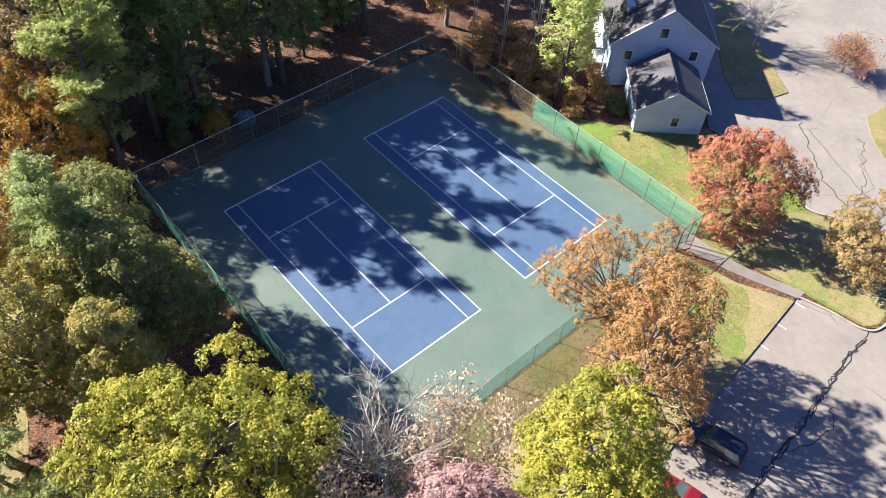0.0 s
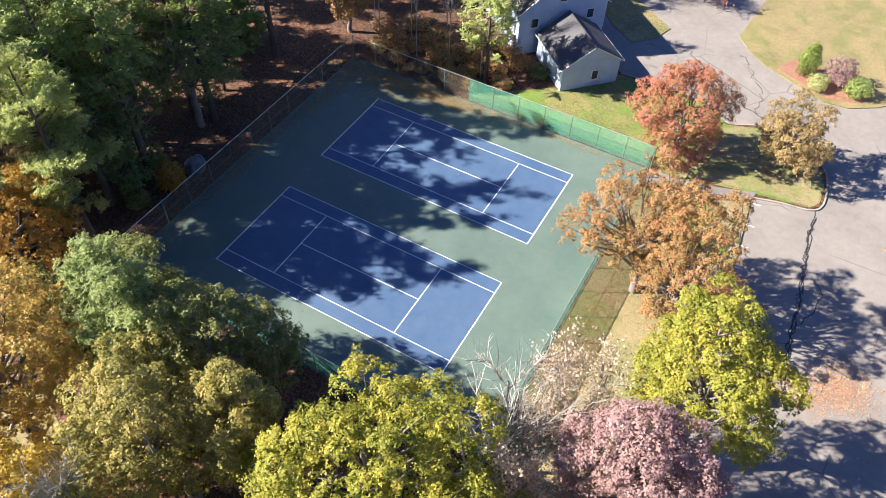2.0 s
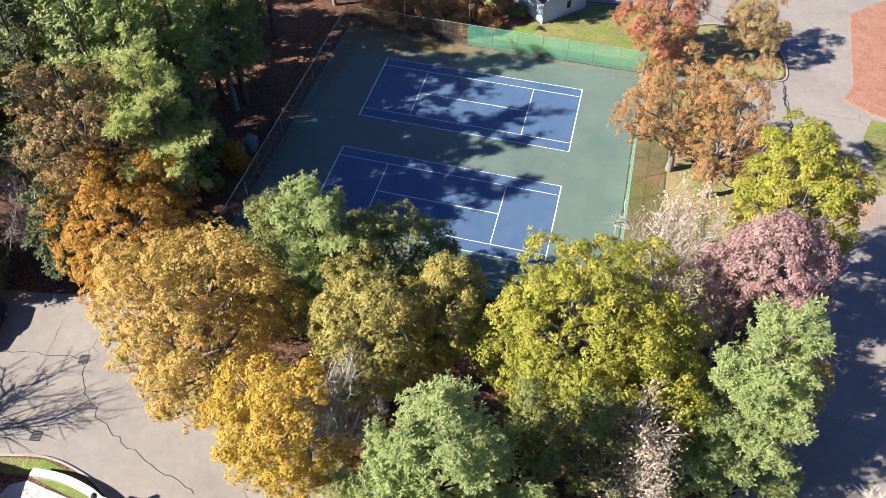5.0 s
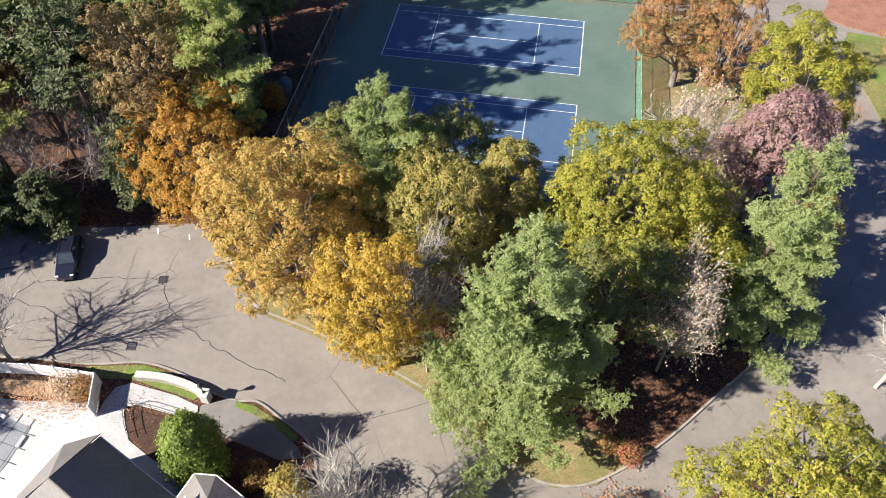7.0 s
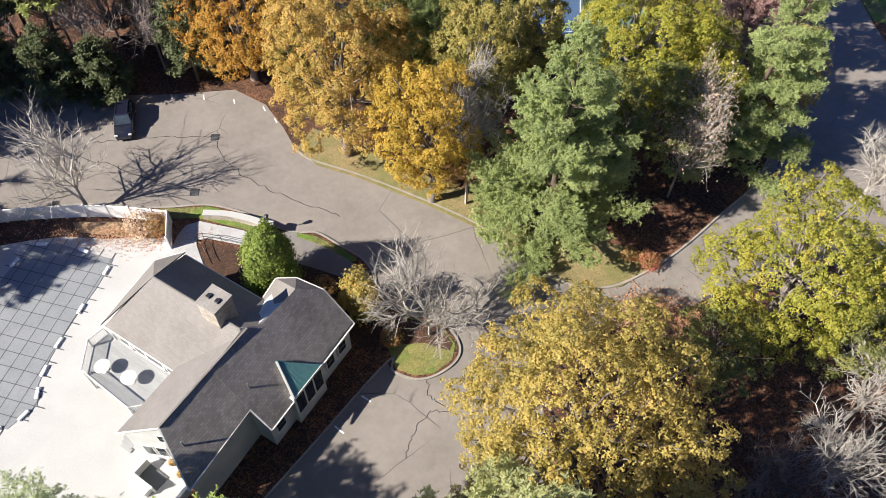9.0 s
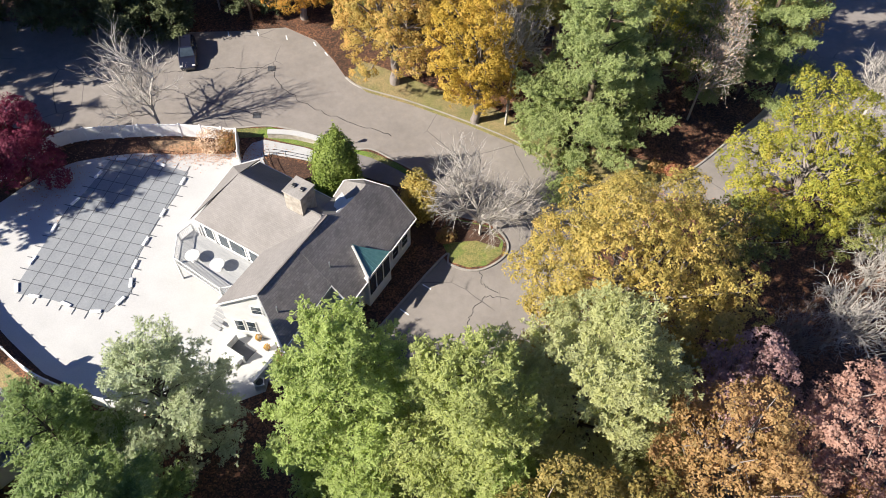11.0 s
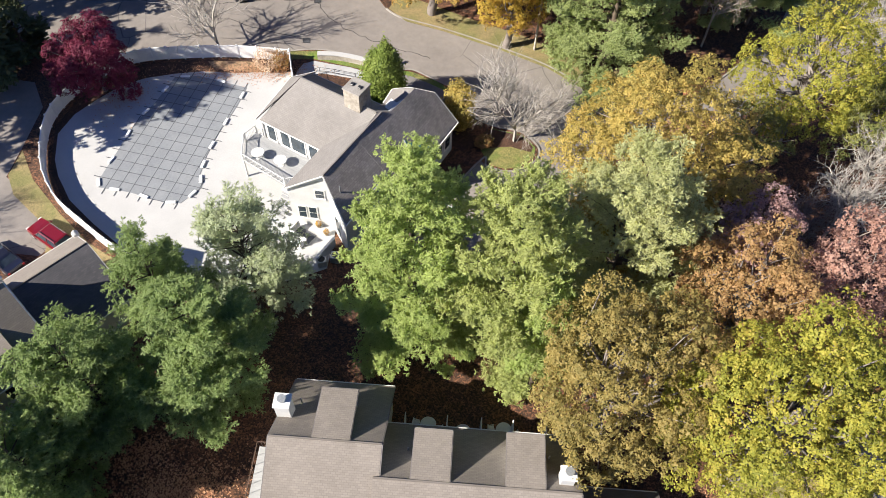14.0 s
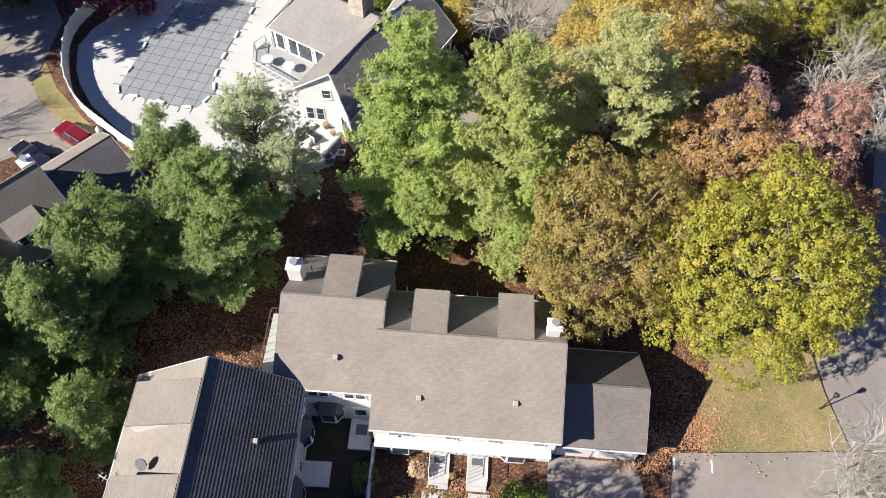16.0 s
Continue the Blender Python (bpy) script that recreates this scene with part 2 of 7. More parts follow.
M = dict(
    ground=litter("leaf_litter", [(0.016, 0.01, 0.006), (0.044, 0.023, 0.014), (0.115, 0.053, 0.028), (0.27, 0.118, 0.062)]),
    lawn=litter("lawn_grass", [(0.05, 0.065, 0.02), (0.10, 0.12, 0.035), (0.2, 0.19, 0.06), (0.36, 0.28, 0.11)], leaf=17, patch=0.2, greens=((0.065, 0.12, 0.016), (0.18, 0.26, 0.045))),
    dry=litter("dry_lawn", [(0.1, 0.095, 0.04), (0.19, 0.16, 0.07), (0.28, 0.22, 0.105), (0.38, 0.26, 0.13)], leaf=17, patch=0.2, greens=((0.1, 0.105, 0.035), (0.26, 0.23, 0.09))),
    tar=surface("road_tar", (0.014, 0.014, 0.016), (0.035, 0.034, 0.036), fine=14, broad=1, rough=0.55, bump=0.2),
    soil=surface("shade_toned_soil", (0.018, 0.016, 0.011), (0.055, 0.048, 0.032), fine=9, broad=0.8, rough=0.95, bump=0.6, dist=0.03),
    pale_lawn=litter("pale_autumn_lawn", [(0.1, 0.095, 0.04), (0.2, 0.17, 0.08), (0.29, 0.24, 0.12), (0.36, 0.26, 0.15)], leaf=17, patch=0.2, greens=((0.11, 0.13, 0.04), (0.27, 0.265, 0.1))),
    tan_litter=litter("tan_leaf_debris", [(0.09, 0.065, 0.035), (0.19, 0.13, 0.075), (0.3, 0.2, 0.12), (0.4, 0.27, 0.16)], leaf=6, patch=0.2),
    tan_metal=surface("tan_vent_metal", (0.34, 0.3, 0.26), (0.44, 0.4, 0.35), fine=9, broad=1, rough=0.5, bump=0.05),
    asphalt=pavement_mat("old_asphalt", (0.17, 0.152, 0.138), (0.27, 0.243, 0.222)),
    drive=pavement_mat("darker_asphalt", (0.13, 0.12, 0.115), (0.22, 0.205, 0.195), crack=False),
    kerb=surface("kerb_stone", (0.2, 0.185, 0.165), (0.38, 0.355, 0.325), fine=8, broad=0.8),
    green=court_mat("court_green", (0.083, 0.128, 0.112), (0.128, 0.172, 0.148)),
    blue=court_mat("court_blue", (0.047, 0.092, 0.188), (0.08, 0.132, 0.222)),
    line=surface("white_line_paint", (0.62, 0.64, 0.66), (0.85, 0.86, 0.86), fine=20, broad=1.0, bump=0),
    roof=shingle_mat("grey_brown_shingles", (0.185, 0.162, 0.141), (0.275, 0.243, 0.213)),
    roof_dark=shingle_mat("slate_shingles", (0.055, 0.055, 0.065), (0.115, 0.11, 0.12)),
    roof_garage=shingle_mat("dark_brown_shingles", (0.115, 0.102, 0.094), (0.18, 0.162, 0.15)),
    roof_club=shingle_mat("cool_grey_shingles", (0.175, 0.162, 0.153), (0.255, 0.238, 0.226)),
    roof_mid=shingle_mat("brown_grey_shingles", (0.14, 0.128, 0.124), (0.34, 0.31, 0.295), 0.2),
    # shingles of a slope the sun only grazes, its shade put into the colour
    roof_shaded=shingle_mat("shade_toned_shingles", (0.06, 0.058, 0.06), (0.17, 0.158, 0.155), 0.3),
    white=siding_mat("white_clapboard", (0.53, 0.54, 0.55), (0.66, 0.66, 0.65)),
    blue_wall=siding_mat("grey_blue_clapboard", (0.35, 0.43, 0.56), (0.44, 0.52, 0.65)),
    trim=surface("white_trim_paint", (0.54, 0.54, 0.53), (0.7, 0.7, 0.68), fine=6, broad=1.0, rough=0.5, bump=0.1),
    vinyl=surface("white_vinyl", (0.7, 0.71, 0.72), (0.84, 0.84, 0.84), fine=4, broad=0.7, rough=0.45, bump=0.05),
    concrete=surface("pool_deck_concrete", (0.41, 0.41, 0.406), (0.51, 0.507, 0.5), fine=8, broad=0.35, rough=0.85, bump=0.15),
    ramp=surface("weathered_concrete", (0.34, 0.345, 0.35), (0.5, 0.5, 0.5), fine=8, broad=0.5, rough=0.85, bump=0.15),
    cover=surface("pool_cover_cloth", (0.19, 0.205, 0.225), (0.27, 0.285, 0.30), fine=5, broad=0.5, rough=0.75, bump=0.2),
    strap=surface("cover_strap", (0.08, 0.085, 0.095), (0.13, 0.135, 0.15), fine=20, broad=2),
    bark=surface("brown_bark", (0.05, 0.036, 0.026), (0.16, 0.12, 0.09), fine=14, broad=1.5, rough=0.95, bump=0.9, dist=0.04, streak=(1, 1, 0.18)),
    bark_pale=surface("pale_bark", (0.24, 0.215, 0.19), (0.5, 0.47, 0.43), fine=14, broad=1.5, rough=0.9, bump=0.6, dist=0.02, streak=(1, 1, 0.25)),
    bark_rosy=surface("rosy_grey_bark", (0.17, 0.135, 0.12), (0.38, 0.32, 0.295), fine=14, broad=1.5, rough=0.9, bump=0.6, dist=0.02, streak=(1, 1, 0.25)),
    bark_grey=surface("grey_bark", (0.13, 0.11, 0.10), (0.30, 0.26, 0.235), fine=14, broad=1.5, rough=0.9, bump=0.6, dist=0.02, streak=(1, 1, 0.25)),
    glass=glass_mat("window_glass"),
    chain=mesh_fabric("chain_link", (0.2, 0.16, 0.125), 0.14),
    screen=mesh_fabric("green_windscreen", (0.15, 0.50, 0.36), 0.27),
    post=surface("green_post", (0.09, 0.16, 0.13), (0.2, 0.3, 0.26), fine=8, broad=1, rough=0.45, bump=0.05),
    rail=surface("galvanised_rail", (0.34, 0.36, 0.36), (0.55, 0.57, 0.57), fine=8, broad=1, rough=0.4, bump=0.05, metal=0.6),
    brick=surface("chimney_masonry", (0.2, 0.17, 0.14), (0.46, 0.42, 0.36), fine=3, broad=1.2, rough=0.9, bump=0.8, dist=0.04),
    copper=surface("green_copper", (0.09, 0.24, 0.24), (0.17, 0.36, 0.35), fine=4, broad=0.8, rough=0.5, bump=0.1, metal=0.2),
    mulch=litter("brown_mulch", [(0.022, 0.012, 0.009), (0.055, 0.027, 0.017), (0.12, 0.06, 0.036)], leaf=14, patch=0.6),
    red_mulch=litter("red_mulch", [(0.16, 0.07, 0.045), (0.27, 0.13, 0.085), (0.38, 0.2, 0.14)], leaf=14, patch=0.6),
    tarp=surface("grey_tarpaulin", (0.075, 0.09, 0.11), (0.16, 0.185, 0.22), fine=4, broad=1.2, rough=0.4, bump=0.5, dist=0.05),
    deck_grey=surface("grey_deck_boards", (0.25, 0.255, 0.26), (0.4, 0.405, 0.41), fine=10, broad=0.6, streak=(0.3, 3, 1)),
    rust_metal=surface("rusty_brown_metal", (0.06, 0.035, 0.025), (0.13, 0.075, 0.05), fine=8, broad=1, rough=0.6, bump=0.1),
    black=surface("black_metal", (0.012, 0.012, 0.014), (0.035, 0.035, 0.038), fine=10, broad=1, rough=0.4, bump=0),
)
LEAF = dict(
    yellow_green=foliage("yellow_green_leaves", (0.085, 0.105, 0.018), (0.185, 0.195, 0.030), (0.314, 0.285, 0.044), (0.450, 0.310, 0.075), light=0.44, even=0.15, blue=0.95, gain=1.47, warm=0.98),
    olive=foliage("olive_green_leaves", (0.045, 0.062, 0.018), (0.105, 0.120, 0.031), (0.200, 0.190, 0.047), (0.330, 0.280, 0.073), warm=0.94),
    golden=foliage("golden_leaves", (0.17, 0.15, 0.04), (0.32, 0.25, 0.062), (0.42, 0.275, 0.075), (0.46, 0.24, 0.1), light=0.38, blue=0.95, gain=1.38),
    yellow=foliage("bright_yellow_leaves", (0.22, 0.18, 0.03), (0.4, 0.29, 0.045), (0.52, 0.36, 0.06), (0.52, 0.3, 0.1), blue=0.95, gain=1.16),
    orange=foliage("orange_leaves", (0.13, 0.105, 0.018), (0.28, 0.175, 0.03), (0.37, 0.2, 0.036), (0.38, 0.155, 0.04), light=0.42, blue=1.0),
    rust=foliage("rusty_orange_leaves", (0.100, 0.113, 0.033), (0.250, 0.176, 0.061), (0.400, 0.201, 0.094), (0.460, 0.284, 0.132), blue=0.95, gain=1.3),
    red=foliage("red_and_green_leaves", (0.17, 0.17, 0.03), (0.3, 0.18, 0.07), (0.38, 0.13, 0.1), (0.42, 0.145, 0.13), light=0.42, blue=0.95, gain=1.36),
    pink=foliage("dusky_pink_leaves", (0.129, 0.076, 0.067), (0.248, 0.147, 0.133), (0.350, 0.233, 0.214), (0.423, 0.332, 0.294), blue=0.95, gain=1.36),
    maroon=foliage("maroon_leaves", (0.047, 0.008, 0.016), (0.135, 0.019, 0.035), (0.270, 0.041, 0.061), (0.378, 0.081, 0.095), blue=1.3, gain=0.85),
    brown=foliage("brown_olive_leaves", (0.090, 0.080, 0.028), (0.190, 0.145, 0.049), (0.300, 0.210, 0.077), (0.380, 0.280, 0.119)),
    tan=foliage("pale_tan_leaves", (0.168, 0.114, 0.061), (0.346, 0.248, 0.133), (0.503, 0.381, 0.222), (0.576, 0.466, 0.304)),
    golden_olive=foliage("golden_olive_leaves", (0.116, 0.116, 0.028), (0.252, 0.212, 0.044), (0.407, 0.309, 0.067), (0.485, 0.329, 0.104), gain=1.4),
    olive_gold=foliage("olive_gold_leaves", (0.075, 0.085, 0.022), (0.17, 0.162, 0.036), (0.29, 0.245, 0.056), (0.42, 0.3, 0.088)),
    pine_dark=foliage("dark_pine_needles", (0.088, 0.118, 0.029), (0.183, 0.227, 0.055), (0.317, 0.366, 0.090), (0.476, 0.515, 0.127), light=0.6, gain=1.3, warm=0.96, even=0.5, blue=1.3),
    pine=foliage("pine_needles", (0.086, 0.114, 0.038), (0.178, 0.216, 0.071), (0.286, 0.330, 0.109), (0.390, 0.422, 0.155), light=0.6, gain=1.88, warm=1.06, even=0.5, blue=1.02),
    pine_grey=foliage("grey_green_needles", (0.116, 0.136, 0.061), (0.227, 0.255, 0.109), (0.339, 0.364, 0.159), (0.423, 0.448, 0.209), light=0.6, gain=1.85, warm=1.06, even=0.5, blue=1.02),
    pine_light=foliage("light_green_needles", (0.093, 0.133, 0.039), (0.189, 0.250, 0.073), (0.296, 0.365, 0.112), (0.398, 0.466, 0.163), light=0.6, gain=1.68, warm=1.05, even=0.5, blue=1.0),
    pine_mid=foliage("deep_green_needles", (0.065, 0.097, 0.031), (0.136, 0.188, 0.057), (0.223, 0.291, 0.090), (0.314, 0.388, 0.126), light=0.58, gain=1.52, warm=1.02, even=0.35, blue=1.1),
    pine_cool=foliage("cool_green_needles", (0.082, 0.112, 0.036), (0.172, 0.214, 0.069), (0.280, 0.325, 0.109), (0.380, 0.420, 0.155), light=0.6, gain=1.69, warm=1.02, even=0.4),
    # needles far darker than the pines', deep shade put into the colour
    hemlock=foliage("shade_toned_sprays", (0.02, 0.028, 0.012), (0.045, 0.06, 0.024), (0.08, 0.1, 0.04), (0.12, 0.14, 0.06), light=0.3, gain=1.62, warm=1.06, even=0.5, blue=1.0),
    pine_pale=foliage("pale_grey_needles", (0.146, 0.176, 0.098), (0.258, 0.304, 0.164), (0.344, 0.399, 0.230), (0.413, 0.475, 0.287), light=0.6, gain=1.6, warm=1.06, even=0.5, blue=1.02),
    olive_brown=foliage("olive_brown_leaves", (0.077, 0.078, 0.020), (0.156, 0.131, 0.032), (0.244, 0.188, 0.049), (0.332, 0.251, 0.066), light=0.42),
    rose_brown=foliage("rose_brown_leaves", (0.149, 0.086, 0.063), (0.276, 0.155, 0.115), (0.380, 0.230, 0.172), (0.460, 0.322, 0.253), light=0.42, blue=0.95, gain=1.36),
    rust_brown=foliage("rust_brown_leaves", (0.130, 0.115, 0.040), (0.271, 0.178, 0.069), (0.389, 0.236, 0.103), (0.448, 0.299, 0.144), light=0.42, blue=0.95, gain=1.3),
    fallen=foliage("dry_fallen_leaves", (0.21, 0.105, 0.055), (0.34, 0.175, 0.09), (0.45, 0.245, 0.135), (0.52, 0.31, 0.185), light=0.04, gain=1.15, blue=0.95),
    hedge=foliage("evergreen_sprays", (0.032, 0.055, 0.01), (0.066, 0.1, 0.016), (0.105, 0.145, 0.025), (0.15, 0.19, 0.04), light=0.4, gain=2.3, warm=1.1),
)

# ---- builders ----
def mesh_of(name, verts, faces, mats, uvs=None, smooth=False):
    me = bpy.data.meshes.new(name)
    me.from_pydata([tuple(v) for v in verts], [], faces)
    for m in mats if isinstance(mats, (list, tuple)) else [mats]:
        me.materials.append(m)
    if uvs is not None:
        layer = me.uv_layers.new(name="UVMap")
        layer.data.foreach_set("uv", np.asarray(uvs, np.float32).ravel())
    if smooth:
        me.polygons.foreach_set("use_smooth", [True] * len(me.polygons))
    me.update()
    return me


def part(name, bm, material, parent, label="", smooth=False):
    """Links a bmesh as one mesh object under a thing or a part."""
    me = bpy.data.meshes.new(name)
    bm.to_mesh(me)
    bm.free()
    me.materials.append(material)
    if smooth:
        me.polygons.foreach_set("use_smooth", [True] * len(me.polygons))
    ob = new(name, me)
    ob.parent = parent
    return tagged(ob, label)


def mesh_part(name, verts, faces, material, parent, label="", uvs=None, smooth=False):
    ob = new(name, mesh_of(name, verts, faces, material, uvs, smooth))
    ob.parent = parent
    return tagged(ob, label)


def thing(name, label, category, group="", kind="", at=(0, 0, 0), turn=0.0):
    ob = new(name)
    ob.empty_display_size = 0.3
    ob.matrix_basis = pose(*at, 0, 0, turn)
    return tagged(ob, label, category, group, kind)


def box(bm, x0, x1, y0, y1, z0, z1, bevel=0.0, m=None):
    vs = [bm.verts.new((x, y, z)) for z in (z0, z1) for x, y in ((x0, y0), (x1, y0), (x1, y1), (x0, y1))]
    fs = [(3, 2, 1, 0), (4, 5, 6, 7), (0, 1, 5, 4), (1, 2, 6, 5), (2, 3, 7, 6), (3, 0, 4, 7)]
    faces = [bm.faces.new([vs[i] for i in f]) for f in fs]
    if bevel:
        edges = list({e for f in faces for e in f.edges})
        r = bmesh.ops.bevel(bm, geom=edges, offset=bevel, segments=1, affect="EDGES")
        vs = list({v for f in r["faces"] for v in f.verts} | {v for v in vs if v.is_valid})
    if m is not None:
        bmesh.ops.transform(bm, matrix=m, verts=[v for v in vs if v.is_valid])
    return bm


def boxed(x0, x1, y0, y1, z0, z1, bevel=0.0, m=None):
    return box(bmesh.new(), x0, x1, y0, y1, z0, z1, bevel, m)


def tube(bm, points, radii, sides=6, cap=True):
    """A tapered tube through points."""
    rings = []
    n = len(points)
    for i, (p, r) in enumerate(zip(points, radii)):
        p = Vector(p)
        d = (Vector(points[min(i + 1, n - 1)]) - Vector(points[max(i - 1, 0)])).normalized()
        a = d.orthogonal().normalized()
        b = d.cross(a)
        rings.append([bm.verts.new(p + r * (math.cos(k * math.tau / sides) * a + math.sin(k * math.tau / sides) * b)) for k in range(sides)])
    for r0, r1 in zip(rings, rings[1:]):
        for k in range(sides):
            bm.faces.new((r0[k], r0[(k + 1) % sides], r1[(k + 1) % sides], r1[k]))
    if cap:
        bm.faces.new(rings[-1])
        bm.faces.new(rings[0][::-1])
    return bm


def smooth_line(points, closed=False, steps=6):
    """A rounded line through plan points."""
    pts = [Vector((*p, 0)) if len(p) == 2 else Vector(p) for p in points]
    n, out = len(pts), []
    for i in range(n if closed else n - 1):
        p0, p1, p2, p3 = (pts[(i + k) % n] if closed else pts[min(max(i + k, 0), n - 1)] for k in (-1, 0, 1, 2))
        for s in range(steps):
            u = s / steps
            out.append(0.5 * (2 * p1 + (p2 - p0) * u + (2 * p0 - 5 * p1 + 4 * p2 - p3) * u * u + (3 * p1 - p0 - 3 * p2 + p3) * u ** 3))
    if not closed:
        out.append(pts[-1])
    return out


def plot(name, outline, z, material, label, category, depth=0.3, rounded=False, kind="structure"):
    """A flat piece of ground with a rim that goes down."""
    pts = smooth_line(outline, True) if rounded else [Vector((*p, 0)) for p in outline]
    bm = bmesh.new()
    top = [bm.verts.new((p.x, p.y, z)) for p in pts]
    low = [bm.verts.new((p.x, p.y, z - depth)) for p in pts]
    f = bm.faces.new(top)
    f.normal_update()
    if f.normal.z < 0:
        f.normal_flip()
    for i in range(len(pts)):
        bm.faces.new((top[i], low[i], low[(i + 1) % len(pts)], top[(i + 1) % len(pts)]))
    bmesh.ops.triangulate(bm, faces=[f])
    bmesh.ops.recalc_face_normals(bm, faces=bm.faces)
    me = bpy.data.meshes.new(name)
    bm.to_mesh(me)
    bm.free()
    me.materials.append(material)
    return tagged(new(name, me), label, category, kind=kind)


def ribbon(bm, points, width, z0, z1, closed=False):
    """A strip of rectangular section along a line (kerbs, paths, painted lines)."""
    pts = [Vector((p[0], p[1], 0)) for p in points]
    n = len(pts)
    rows = []
    for i, p in enumerate(pts):
        a = pts[(i - 1) % n] if closed else pts[max(i - 1, 0)]
        b = pts[(i + 1) % n] if closed else pts[min(i + 1, n - 1)]
        d = (b - a).normalized()
        s = Vector((-d.y, d.x, 0)) * width / 2
        rows.append([bm.verts.new((q.x, q.y, z)) for q, z in ((p + s, z0), (p + s, z1), (p - s, z1), (p - s, z0))])
    for i in range(n if closed else n - 1):
        r0, r1 = rows[i], rows[(i + 1) % n]
        for k in range(4):
            bm.faces.new((r0[k], r0[(k + 1) % 4], r1[(k + 1) % 4], r1[k]))
    if not closed:
        bm.faces.new(rows[0])
        bm.faces.new(rows[-1][::-1])
    bmesh.ops.recalc_face_normals(bm, faces=bm.faces)
    return bm


# ---- trees ----
def leaves_of(name, centres, normals, sizes, material, rng, parent, aspect=0.85, along=None):
    """One mesh of many small pointed leaves."""
    n = len(centres)
    nv = normals / np.maximum(np.linalg.norm(normals, axis=1, keepdims=True), 1e-6)
    a = rng.normal(size=(n, 3)) if along is None else along
    a = a - (a * nv).sum(1, keepdims=True) * nv
    a /= np.maximum(np.linalg.norm(a, axis=1, keepdims=True), 1e-6)
    b = np.cross(nv, a)
    s = sizes[:, None]
    co = np.stack([centres - 0.5 * s * a + 0.5 * aspect * s * b, centres - 0.5 * s * a - 0.5 * aspect * s * b, centres + 0.5 * s * a], 1).astype(np.float32)
    me = bpy.data.meshes.new(name)
    me.vertices.add(3 * n)
    me.vertices.foreach_set("co", co.ravel())
    me.loops.add(3 * n)
    me.loops.foreach_set("vertex_index", np.arange(3 * n, dtype=np.int32))
    me.polygons.add(n)
    me.polygons.foreach_set("loop_start", np.arange(0, 3 * n, 3, dtype=np.int32))
    me.materials.append(material)
    me.update(calc_edges=True)
    ob = new(name, me)
    ob.parent = parent
    return ob


def limb(bm, a, b, r0, r1, rng, sides=4, bend=0.08, steps=3):
    a, b = np.array(a, float), np.array(b, float)
    d = np.linalg.norm(b - a)
    pts = [a + (b - a) * k / steps + (rng.normal(size=3) * bend * d if 0 < k < steps else 0) for k in range(steps + 1)]
    tube(bm, [Vector(p) for p in pts], [r0 + (r1 - r0) * k / steps for k in range(steps + 1)], sides, False)
    return pts


